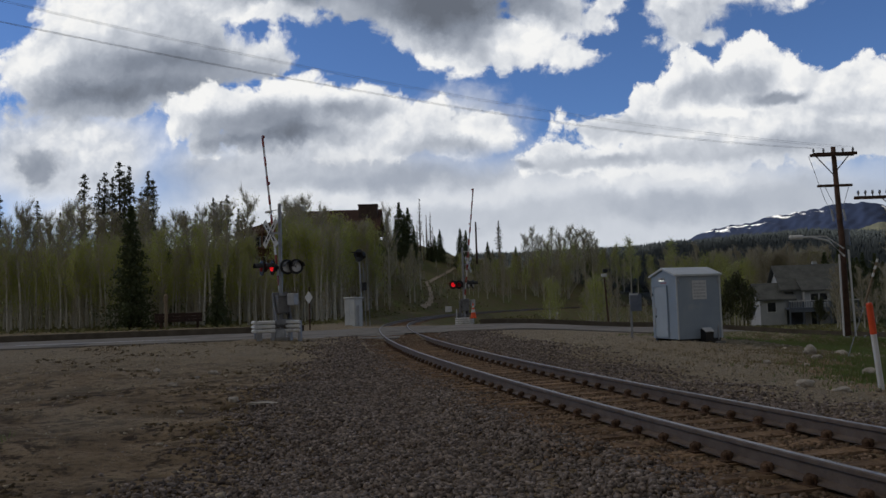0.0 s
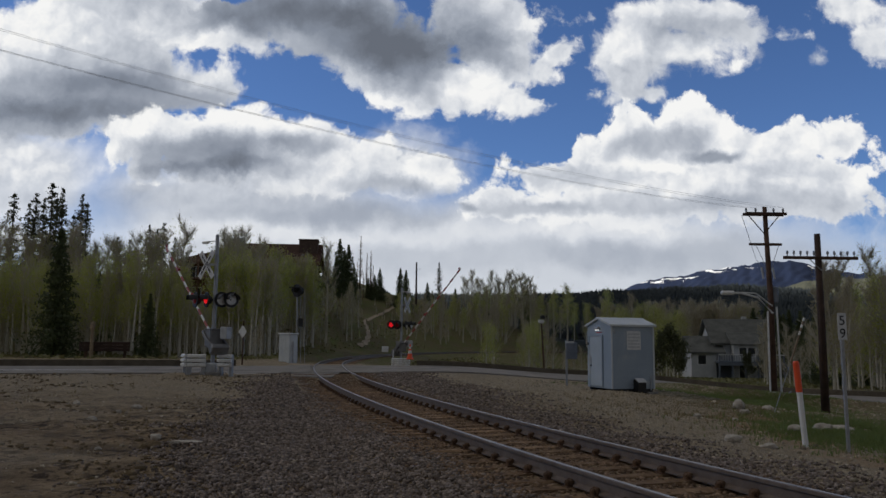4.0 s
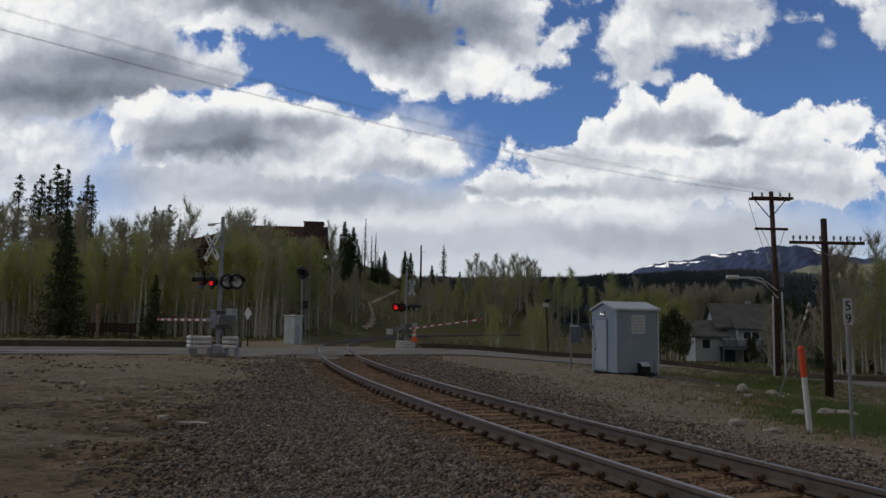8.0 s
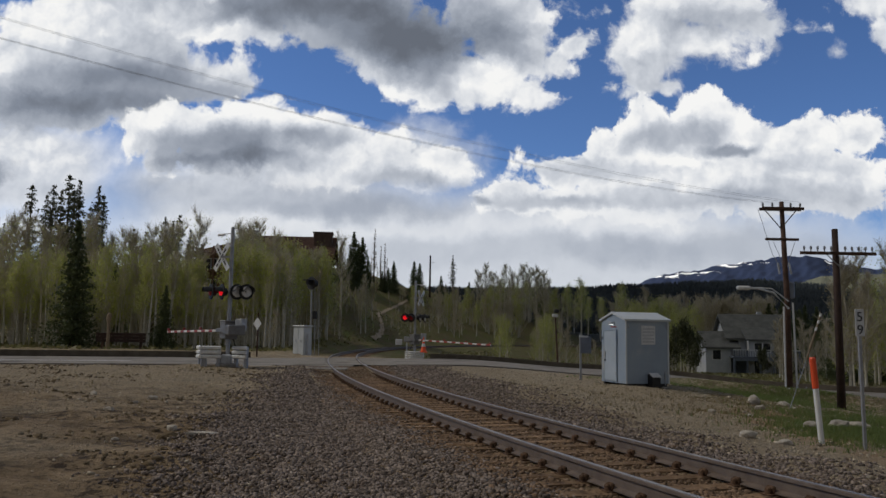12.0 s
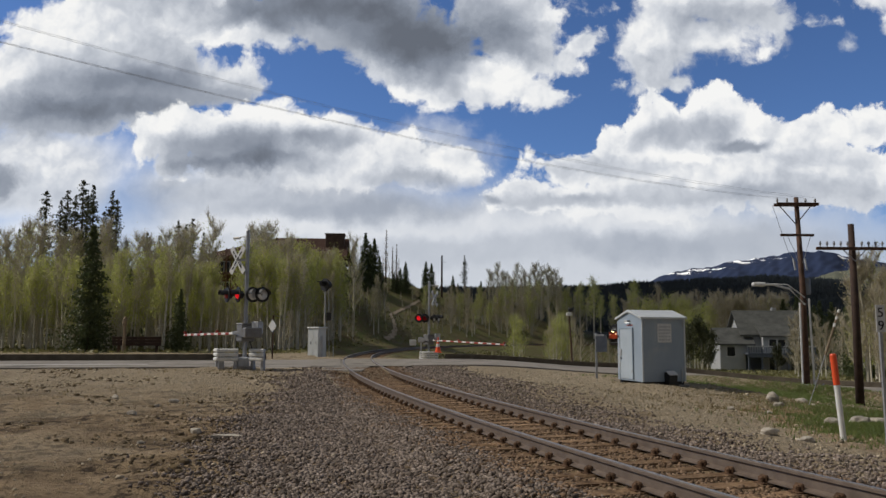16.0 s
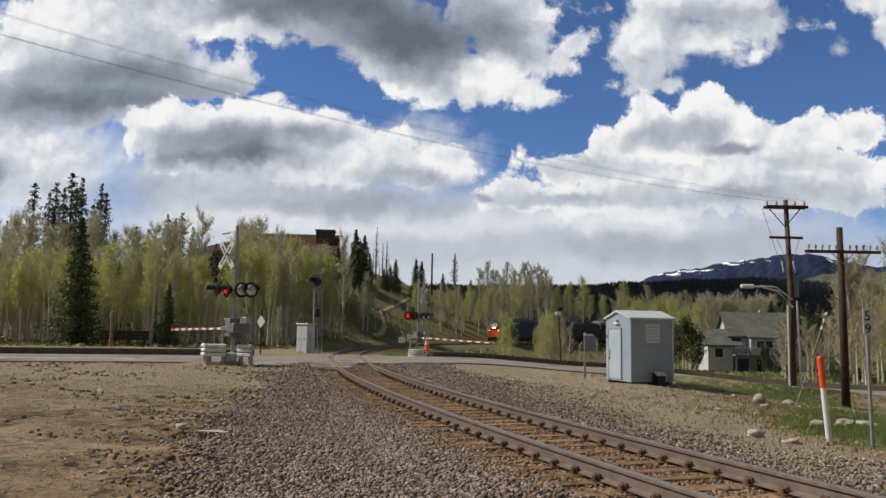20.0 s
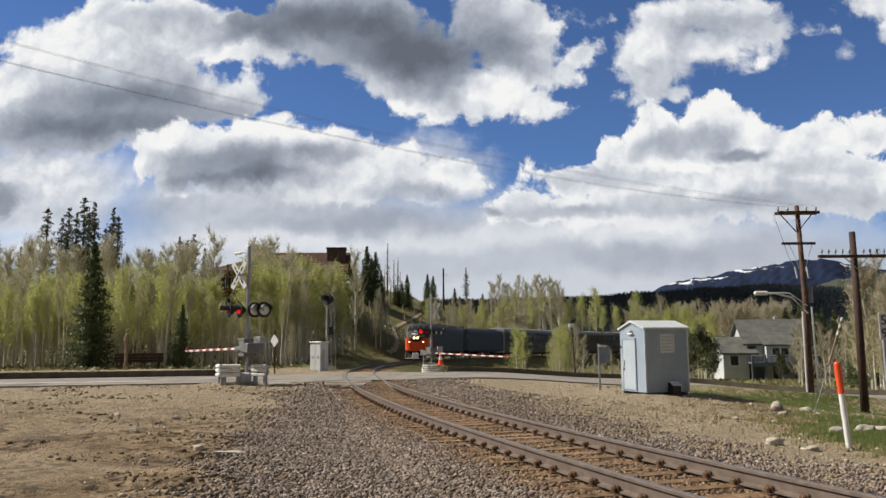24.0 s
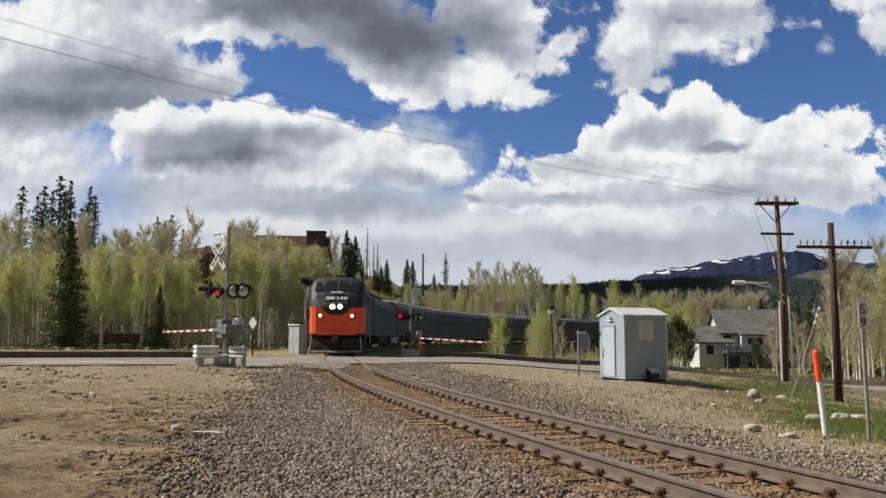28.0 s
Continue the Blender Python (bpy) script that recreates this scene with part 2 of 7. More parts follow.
TOP_MIDDLE_TONE = [
    (-0.0945, 0.402, 0.183, 0.0611, 0, -0.52), (-0.0066, 0.361, 0.0876, 0.0439, -32, -0.36), (0.0885, 0.384, 0.0549, 0.0304, 0, -0.3), (-0.209, 0.425, 0.117, 0.0229, 0, -0.25),
    (0.128, 0.344, 0.0437, 0.0226, 0, -0.12), (0.0626, 0.329, 0.0422, 0.024, 0, 0.28), (0.0882, 0.346, 0.0262, 0.0135, 0, 0.12), (-0.237, 0.375, 0.0658, 0.0151, 0, 0.28),
    (-0.0283, 0.304, 0.0435, 0.0149, 0, 0.24), (0.187, 0.378, 0.0329, 0.0182, 0, -0.04), (-0.142, 0.385, 0.0439, 0.0152, -25, 0.12),
]
TOP_RIGHT = [
    (0.301, 0.385, 0.0732, 0.0548, 0), (0.37, 0.382, 0.0585, 0.0342, 0), (0.283, 0.34, 0.0364, 0.0361, 0), (0.379, 0.423, 0.125, 0.0306, 0),
    (0.318, 0.318, 0.0233, 0.015, 0), (0.402, 0.364, 0.0277, 0.0098, 10), (0.258, 0.309, 0.0247, 0.0067, 0), (0.236, 0.426, 0.0514, 0.0122, 0),
    (0.617, 0.404, 0.0403, 0.0343, 0), (0.601, 0.446, 0.0883, 0.0261, 0),
]
TOP_RIGHT_TONE = [
    (0.325, 0.346, 0.0656, 0.0226, 0, -0.16), (0.404, 0.41, 0.0953, 0.0191, 0, -0.22), (0.279, 0.384, 0.0329, 0.0243, 0, 0.1), (0.395, 0.369, 0.0292, 0.0091, 0, 0.1),
    (0.338, 0.395, 0.0439, 0.019, 0, -0.12), (0.266, 0.318, 0.0436, 0.018, 0, -0.12),
]
MIDDLE = [
    (-0.349, 0.247, 0.0397, 0.031, 0), (-0.288, 0.26, 0.0614, 0.0333, 0), (-0.22, 0.269, 0.0593, 0.0341, 0), (-0.173, 0.257, 0.0578, 0.0326, 0),
    (-0.115, 0.247, 0.0541, 0.0295, 0), (-0.0605, 0.225, 0.0612, 0.0368, 0), (-0.255, 0.214, 0.0971, 0.0264, 0), (-0.15, 0.211, 0.0719, 0.033, 0),
    (-0.0172, 0.207, 0.0467, 0.0352, 0), (0.0295, 0.208, 0.0417, 0.0293, 0), (-0.237, 0.24, 0.101, 0.0369, 0),
]
MIDDLE_TONE = [
    (-0.254, 0.235, 0.0865, 0.028, 6, -0.58), (-0.287, 0.207, 0.0718, 0.0117, 4, -0.26), (-0.186, 0.218, 0.0575, 0.0183, 0, -0.28), (-0.129, 0.251, 0.0433, 0.0162, 0, -0.34),
    (-0.225, 0.192, 0.0502, 0.0087, 0, -0.28), (-0.0352, 0.194, 0.0538, 0.0117, 0, -0.34), (0.0366, 0.187, 0.0394, 0.0116, 0, -0.22), (-0.199, 0.288, 0.0543, 0.0164, 0, 0.12),
    (-0.35, 0.262, 0.0289, 0.0148, 0, 0.08),
]
RIGHT = [
    (0.366, 0.269, 0.0795, 0.0461, 0), (0.29, 0.262, 0.0578, 0.0415, 0), (0.236, 0.238, 0.0418, 0.0324, 0), (0.184, 0.207, 0.0431, 0.0308, 0),
    (0.126, 0.18, 0.0573, 0.0175, 0), (0.0773, 0.173, 0.0243, 0.0123, 0), (0.43, 0.249, 0.0577, 0.0384, 0), (0.47, 0.257, 0.0542, 0.0326, 0),
    (0.512, 0.264, 0.0434, 0.0341, 0), (0.561, 0.267, 0.0506, 0.0341, 0), (0.335, 0.203, 0.215, 0.0454, 0), (0.478, 0.207, 0.158, 0.0528, 0),
    (0.262, 0.174, 0.215, 0.0306, 0),
]
RIGHT_TONE = [
    (0.319, 0.26, 0.0686, 0.0192, 6, -0.32), (0.394, 0.244, 0.0375, 0.0096, 6, -0.5), (0.227, 0.213, 0.0791, 0.0132, 0, -0.22), (0.155, 0.169, 0.0823, 0.0102, 0, -0.28),
    (0.0687, 0.168, 0.0186, 0.0058, 0, -0.3), (0.334, 0.179, 0.136, 0.0131, 0, -0.2), (0.494, 0.227, 0.0792, 0.0162, 0, -0.2), (0.477, 0.174, 0.158, 0.0262, 0, -0.22),
    (0.33, 0.225, 0.0187, 0.0066, 0, 0.3), (0.361, 0.235, 0.0159, 0.0073, 0, 0.15), (0.374, 0.295, 0.0797, 0.0164, 0, 0.06),
]
make_sky()
# ---- materials ----
def principled(name, rough=0.7, metal=0.0):
    m = bpy.data.materials.new(name)
    m.use_nodes = True
    k = Nodes(m.node_tree)
    b = m.node_tree.nodes["Principled BSDF"]
    b.inputs["Roughness"].default_value, b.inputs["Metallic"].default_value = rough, metal
    if rough > 0.88:
        b.inputs["Specular IOR Level"].default_value = 0.12
    return m, k, b


def surface(name, one, two, scale=3.0, rough=0.75, metal=0.0, bump=0.3, fine=40.0, stain=None, vary=0.0, island=False):
    """Two tones mixed by coarse and fine noise at real size, optional stains, and fine relief."""
    m, k, b = principled(name, rough, metal)
    at = k.put("ShaderNodeTexCoord").outputs["Object"]
    big, small = k.noise(at, scale, 5, 0.6), k.noise(at, fine, 4, 0.6)
    f = k.step(k.math("ADD", k.math("MULTIPLY", big, 0.65), k.math("MULTIPLY", small, 0.35)), 0.36, 0.64)
    colour = k.mix(f, one, two)
    if stain:
        colour = k.mix(k.math("MULTIPLY", k.step(k.noise(at, scale * 0.45, 6, 0.65), 0.52, 0.68), 0.8), colour, stain)
    if vary:
        r = k.put("ShaderNodeNewGeometry").outputs["Random Per Island"] if island else k.put("ShaderNodeObjectInfo").outputs["Random"]
        h = k.put("ShaderNodeHueSaturation")
        k.link(colour, h.inputs["Color"])
        k.link(k.math("ADD", 1.0 - vary, k.math("MULTIPLY", r, 2 * vary)), h.inputs["Value"])
        colour = h.outputs[0]
    k.link(colour, b.inputs["Base Color"])
    k.link(k.math("ADD", rough - 0.1, k.math("MULTIPLY", small, 0.2), clamp=True), b.inputs["Roughness"])
    if bump:
        n = k.put("ShaderNodeBump")
        n.inputs["Strength"].default_value, n.inputs["Distance"].default_value = bump, 0.02
        k.link(k.math("ADD", big, small), n.inputs["Height"])
        k.link(n.outputs[0], b.inputs["Normal"])
    return m


def leaf_material(name, one, two, sheer=0.35):
    """Leaves: two greens, varied clump by clump, that let some light through."""
    m, k, b = principled(name, 0.6)
    g = k.put("ShaderNodeNewGeometry").outputs["Random Per Island"]
    r = k.put("ShaderNodeObjectInfo").outputs["Random"]
    f = k.math("ADD", k.math("MULTIPLY", g, 0.6), k.math("MULTIPLY", r, 0.4))
    colour = k.mix(f, one, two)
    k.link(colour, b.inputs["Base Color"])
    t = k.put("ShaderNodeBsdfTranslucent")
    k.link(colour, t.inputs[0])
    mix = k.put("ShaderNodeMixShader")
    mix.inputs[0].default_value = sheer
    out = m.node_tree.nodes["Material Output"]
    k.link(b.outputs[0], mix.inputs[1])
    k.link(t.outputs[0], mix.inputs[2])
    k.link(mix.outputs[0], out.inputs[0])
    return m


def glow(name, colour, strength):
    m, k, b = principled(name, 0.3)
    b.inputs["Base Color"].default_value = (*colour, 1)
    b.inputs["Emission Color"].default_value = (*colour, 1)
    b.inputs["Emission Strength"].default_value = strength
    return m


M = {}
M["galvanised"] = surface("galvanised", (0.30, 0.31, 0.33), (0.42, 0.43, 0.45), 4, 0.5, 0.6, 0.1, 60)
M["grey_paint"] = surface("grey_paint", (0.40, 0.42, 0.45), (0.48, 0.50, 0.53), 3, 0.5, 0.0, 0.08, 50, (0.22, 0.21, 0.20))
M["worn_steel"] = surface("worn_steel", (0.15, 0.15, 0.155), (0.22, 0.22, 0.225), 4, 0.55, 0.3, 0.1, 50, (0.10, 0.085, 0.075))
M["white_paint"] = surface("white_paint", (0.66, 0.67, 0.67), (0.78, 0.78, 0.77), 4, 0.55, 0.0, 0.1, 60, (0.5, 0.47, 0.42))
M["black_paint"] = surface("black_paint", (0.008, 0.008, 0.009), (0.02, 0.02, 0.022), 5, 0.55, 0.0, 0.1, 50)
M["red_paint"] = surface("red_paint", (0.24, 0.035, 0.026), (0.36, 0.055, 0.04), 4, 0.5, 0.0, 0.05, 40)
M["orange_paint"] = surface("orange_paint", (0.72, 0.075, 0.018), (0.82, 0.10, 0.025), 4, 0.5, 0.0, 0.05, 40)
M["shed_wall"] = surface("shed_wall", (0.265, 0.325, 0.40), (0.31, 0.37, 0.44), 1.2, 0.45, 0.0, 0.06, 30, (0.45, 0.46, 0.47))
M["shed_door"] = surface("shed_door", (0.36, 0.42, 0.48), (0.42, 0.48, 0.54), 1.5, 0.45, 0.0, 0.05, 30)
M["shed_trim"] = surface("shed_trim", (0.50, 0.54, 0.56), (0.60, 0.63, 0.65), 2, 0.45, 0.0, 0.05, 30)
M["creosote"] = surface("creosote", (0.055, 0.030, 0.020), (0.11, 0.058, 0.038), 3, 0.85, 0.0, 0.5, 25, (0.03, 0.018, 0.013))
M["dark_pole"] = surface("dark_pole", (0.030, 0.017, 0.013), (0.062, 0.034, 0.025), 3, 0.85, 0.0, 0.5, 25)
M["wire"] = surface("wire", (0.24, 0.25, 0.27), (0.34, 0.35, 0.37), 3, 0.5, 0.3, 0.0)
M["glass_lens"] = surface("glass_lens", (0.10, 0.01, 0.01), (0.14, 0.015, 0.012), 8, 0.25, 0.0, 0.0)
M["clear_lens"] = surface("clear_lens", (0.28, 0.30, 0.34), (0.42, 0.44, 0.48), 8, 0.3, 0.2, 0.0)
# near-white lens: the sky it reflects is put into the colour
M["sky_glint_lens"] = surface("sky_glint_lens", (0.62, 0.64, 0.68), (0.80, 0.82, 0.85), 8, 0.25, 0.0, 0.0)
M["red_lamp"] = glow("red_lamp", (0.9, 0.012, 0.02), 0.5)
M["dim_lamp"] = glow("dim_lamp", (0.22, 0.004, 0.006), 0.05)
M["head_lamp"] = glow("head_lamp", (1.0, 0.74, 0.34), 3.2)
M["ditch_lamp"] = glow("ditch_lamp", (1.0, 0.72, 0.42), 3.0)
M["white_bulb"] = glow("white_bulb", (1.0, 1.0, 0.95), 1.2)
M["rail_steel"] = surface("rail_steel", (0.115, 0.085, 0.066), (0.175, 0.135, 0.108), 6, 0.6, 0.15, 0.2, 60)
M["rail_top"] = surface("rail_top", (0.19, 0.175, 0.16), (0.30, 0.275, 0.255), 5, 0.42, 0.7, 0.03, 80)
M["rust"] = surface("rust", (0.065, 0.040, 0.026), (0.145, 0.088, 0.055), 12, 0.9, 0.1, 0.5, 60, vary=0.25)
M["tie_wood"] = surface("tie_wood", (0.16, 0.098, 0.056), (0.30, 0.20, 0.12), 5, 0.9, 0.0, 0.8, 30, (0.06, 0.038, 0.026), vary=0.35)
M["rusty_stone"] = surface("rusty_stone", (0.145, 0.094, 0.060), (0.265, 0.185, 0.125), 9, 0.9, 0.0, 0.5, 45, vary=0.45, island=True)
M["stone"] = surface("stone", (0.140, 0.112, 0.094), (0.290, 0.240, 0.205), 9, 0.9, 0.0, 0.5, 45, (0.11, 0.075, 0.055), vary=0.55, island=True)
M["boulder"] = surface("boulder", (0.34, 0.30, 0.25), (0.50, 0.46, 0.40), 4, 0.9, 0.0, 0.7, 25, (0.26, 0.22, 0.17), vary=0.15)
M["asphalt"] = surface("asphalt", (0.21, 0.19, 0.168), (0.30, 0.275, 0.245), 0.7, 0.9, 0.0, 0.4, 60, (0.10, 0.092, 0.085))
M["concrete"] = surface("concrete", (0.26, 0.25, 0.235), (0.36, 0.345, 0.32), 2, 0.9, 0.0, 0.3, 40, (0.19, 0.18, 0.165))
M["panel"] = surface("panel", (0.21, 0.19, 0.165), (0.29, 0.265, 0.23), 1.5, 0.9, 0.0, 0.3, 40, (0.14, 0.115, 0.095))
M["kerb_dark"] = surface("kerb_dark", (0.095, 0.080, 0.062), (0.15, 0.128, 0.10), 2, 0.9, 0.0, 0.3, 40)
M["road_paint"] = surface("road_paint", (0.50, 0.50, 0.48), (0.66, 0.66, 0.63), 4, 0.8, 0.0, 0.2, 40, (0.3, 0.29, 0.27))
M["bark_pale"] = surface("bark_pale", (0.46, 0.43, 0.36), (0.64, 0.61, 0.54), 3, 0.9, 0.0, 0.4, 20, (0.10, 0.09, 0.075))
M["bark_dark"] = surface("bark_dark", (0.050, 0.040, 0.032), (0.10, 0.08, 0.064), 4, 0.95, 0.0, 0.6, 25)
M["aspen_leaf"] = leaf_material("aspen_leaf", (0.36, 0.40, 0.085), (0.56, 0.58, 0.19), 0.5)
M["aspen_twig"] = leaf_material("aspen_twig", (0.36, 0.32, 0.24), (0.52, 0.47, 0.36), 0.3)
M["needle"] = leaf_material("needle", (0.050, 0.070, 0.026), (0.120, 0.145, 0.055), 0.25)
M["pine_needle"] = leaf_material("pine_needle", (0.052, 0.060, 0.032), (0.110, 0.115, 0.062), 0.25)
M["grass"] = leaf_material("grass", (0.10, 0.155, 0.036), (0.23, 0.27, 0.085), 0.45)
M["dark_leaf"] = leaf_material("dark_leaf", (0.035, 0.045, 0.016), (0.085, 0.092, 0.034), 0.25)
M["dry_grass"] = leaf_material("dry_grass", (0.17, 0.13, 0.055), (0.30, 0.23, 0.11), 0.25)
M["shrub"] = leaf_material("shrub", (0.34, 0.29, 0.14), (0.50, 0.44, 0.23), 0.3)
# train body grey, made darker to carry the shade on its sides
M["shaded_loco_grey"] = surface("shaded_loco_grey", (0.022, 0.024, 0.028), (0.035, 0.037, 0.042), 1, 0.62, 0.0, 0.03, 30, (0.034, 0.038, 0.044))
M["loco_black"] = surface("loco_black", (0.009, 0.010, 0.012), (0.020, 0.021, 0.024), 1, 0.66, 0.0, 0.03, 30)
# steel of the coach sides, their shade put into the colour
M["shaded_coach_steel"] = surface("shaded_coach_steel", (0.075, 0.071, 0.067), (0.11, 0.104, 0.098), 0.8, 0.72, 0.0, 0.05, 30, (0.07, 0.066, 0.063))
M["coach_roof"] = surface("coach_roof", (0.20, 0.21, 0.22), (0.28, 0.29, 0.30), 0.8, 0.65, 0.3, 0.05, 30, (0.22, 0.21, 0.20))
M["dark_glass"] = surface("dark_glass", (0.008, 0.010, 0.013), (0.016, 0.018, 0.022), 2, 0.28, 0.0, 0.0)
M["undergear"] = surface("undergear", (0.018, 0.016, 0.015), (0.045, 0.038, 0.032), 3, 0.8, 0.2, 0.3, 30)
M["brown_siding"] = surface("brown_siding", (0.16, 0.085, 0.055), (0.23, 0.13, 0.085), 0.8, 0.85, 0.0, 0.3, 12, (0.11, 0.065, 0.045))
M["brown_roof"] = surface("brown_roof", (0.062, 0.036, 0.028), (0.095, 0.056, 0.043), 0.7, 0.9, 0.0, 0.4, 10)
M["house_wall"] = surface("house_wall", (0.46, 0.48, 0.50), (0.56, 0.57, 0.58), 0.8, 0.7, 0.0, 0.15, 12)
M["house_blue"] = surface("house_blue", (0.11, 0.13, 0.17), (0.15, 0.175, 0.21), 0.8, 0.7, 0.0, 0.15, 12)
M["grey_roof"] = surface("grey_roof", (0.095, 0.098, 0.092), (0.15, 0.152, 0.142), 0.9, 0.9, 0.0, 0.4, 10)
# far needles darkened and blued: cloud shade and haze put into the colour
M["shaded_far_needle"] = surface("shaded_far_needle", (0.020, 0.026, 0.032), (0.036, 0.044, 0.048), 0.01, 0.95, 0.0, 0.0, 0.2)
M["brick"] = surface("brick", (0.085, 0.06, 0.05), (0.14, 0.10, 0.085), 2, 0.9, 0.0, 0.4, 10)
M["trail"] = surface("trail", (0.34, 0.27, 0.19), (0.44, 0.36, 0.26), 0.5, 0.95, 0.0, 0.2, 8)
M["cone_orange"] = surface("cone_orange", (0.80, 0.09, 0.02), (0.9, 0.13, 0.03), 5, 0.5, 0.0, 0.03)
M["sign_white"] = surface("sign_white", (0.55, 0.56, 0.57), (0.68, 0.69, 0.70), 5, 0.5, 0.0, 0.03)
M["sign_back"] = surface("sign_back", (0.16, 0.18, 0.22), (0.22, 0.24, 0.28), 5, 0.5, 0.5, 0.03)


# ---- geometry helpers ----
class G:
    """Gathers vertices and faces of one mesh."""

    def __init__(self):
        self.v, self.f = [], []

    def add(self, verts, faces):
        o = len(self.v)
        self.v += [tuple(p) for p in verts]
        self.f += [tuple(i + o for i in f) for f in faces]
        return self

    def box(self, x0, y0, z0, x1, y1, z1, bevel=0.0):
        if bevel:
            b = bevel
            vs = []
            for sx in (0, 1):
                for sy in (0, 1):
                    for sz in (0, 1):
                        c = (x1 if sx else x0, y1 if sy else y0, z1 if sz else z0)
                        d = (-b if sx else b, -b if sy else b, -b if sz else b)
                        vs += [(c[0], c[1] + d[1], c[2] + d[2]), (c[0] + d[0], c[1], c[2] + d[2]), (c[0] + d[0], c[1] + d[1], c[2])]
            ix = lambda a, bb, c, k: 3 * (4 * a + 2 * bb + c) + k
            fs = [[ix(s, 0, 0, 0), ix(s, 1, 0, 0), ix(s, 1, 1, 0), ix(s, 0, 1, 0)] for s in (0, 1)]
            fs += [[ix(0, s, 0, 1), ix(1, s, 0, 1), ix(1, s, 1, 1), ix(0, s, 1, 1)] for s in (0, 1)]
            fs += [[ix(0, 0, s, 2), ix(1, 0, s, 2), ix(1, 1, s, 2), ix(0, 1, s, 2)] for s in (0, 1)]
            for p in (0, 1):
                for q in (0, 1):
                    fs += [[ix(p, q, 0, 0), ix(p, q, 1, 0), ix(p, q, 1, 1), ix(p, q, 0, 1)],
                           [ix(p, 0, q, 0), ix(p, 1, q, 0), ix(p, 1, q, 2), ix(p, 0, q, 2)],
                           [ix(0, p, q, 1), ix(1, p, q, 1), ix(1, p, q, 2), ix(0, p, q, 2)]]
                    fs += [[ix(p, q, s, 0), ix(p, q, s, 1), ix(p, q, s, 2)] for s in (0, 1)]
            return self.add(vs, fs)
        vs = [(x, y, z) for x in (x0, x1) for y in (y0, y1) for z in (z0, z1)]
        return self.add(vs, [(0, 1, 3, 2), (4, 6, 7, 5), (0, 4, 5, 1), (2, 3, 7, 6), (0, 2, 6, 4), (1, 5, 7, 3)])

    def tube(self, points, radii, n=8, caps=True):
        """A tube through points; radii one or one each."""
        pts = [Vector(p) for p in points]
        rs = radii if isinstance(radii, (list, tuple)) else [radii] * len(pts)
        vs, fs = [], []
        for i, (p, r) in enumerate(zip(pts, rs)):
            d = (pts[min(i + 1, len(pts) - 1)] - pts[max(i - 1, 0)]).normalized()
            a = d.orthogonal().normalized() if abs(d.z) < 0.99 else Vector((1, 0, 0))
            a = (a - d * a.dot(d)).normalized()
            b = d.cross(a)
            vs += [p + (a * math.cos(2 * math.pi * j / n) + b * math.sin(2 * math.pi * j / n)) * r for j in range(n)]
        for i in range(len(pts) - 1):
            fs += [(i * n + j, i * n + (j + 1) % n, (i + 1) * n + (j + 1) % n, (i + 1) * n + j) for j in range(n)]
        if caps:
            fs += [tuple(range(n))[::-1], tuple((len(pts) - 1) * n + j for j in range(n))]
        return self.add(vs, fs)

    def prism(self, outline, y0, y1, axis="y"):
        """An outline of (a, b) pairs drawn out along an axis."""
        n = len(outline)
        put = {"y": lambda a, b, t: (a, t, b), "x": lambda a, b, t: (t, a, b), "z": lambda a, b, t: (a, b, t)}[axis]
        vs = [put(a, b, y0) for a, b in outline] + [put(a, b, y1) for a, b in outline]
        fs = [tuple(range(n)), tuple(range(2 * n - 1, n - 1, -1))] + [(i, i + n, (i + 1) % n + n, (i + 1) % n) for i in range(n)]
        return self.add(vs, fs)

    def turned(self, m, start=0):
        self.v[start:] = [tuple(m @ Vector(p)) for p in self.v[start:]]
        return self

    def mesh(self, name, smooth=False):
        me = bpy.data.meshes.new(name)
        me.from_pydata(self.v, [], self.f)
        bm = bmesh.new()
        bm.from_mesh(me)
        bmesh.ops.recalc_face_normals(bm, faces=bm.faces)
        bm.to_mesh(me)
        bm.free()
        if smooth:
            me.shade_smooth()
        return me


def part(name, g, material, parent=None, label="", at=None, smooth=False):
    """One mesh object, under a thing or a part where parent is given."""
    me = g.mesh(name, smooth) if isinstance(g, G) else g
    if not me.materials:
        me.materials.append(M[material] if isinstance(material, str) else material)
    ob = new(name, me)
    ob.parent = parent
    if at is not None:
        ob.matrix_basis = at
    return tagged(ob, label)


def thing(name, label, category, group="", at=None, kind=""):
    ob = new(name)
    ob.empty_display_size = 0.3
    if at is not None:
        ob.matrix_basis = at
    return tagged(ob, label, category, group, kind)


def array_mesh(name, verts, faces, material, smooth=False):
    """A mesh from numpy arrays; faces all of one size."""
    me = bpy.data.meshes.new(name)
    n, k = faces.shape
    me.vertices.add(len(verts))
    me.vertices.foreach_set("co", np.ascontiguousarray(verts, dtype=np.float32).ravel())
    me.loops.add(n * k)
    me.loops.foreach_set("vertex_index", np.ascontiguousarray(faces, dtype=np.int32).ravel())
    me.polygons.add(n)
    me.polygons.foreach_set("loop_start", np.arange(0, n * k, k, dtype=np.int32))
    me.update(calc_edges=True)
    me.materials.append(M[material] if isinstance(material, str) else material)
    if smooth:
        me.shade_smooth()
    return me


# ---- the plan: the track's line, the road and the lie of the land ----
STEP = 0.5
S = np.arange(-40, 520, STEP)


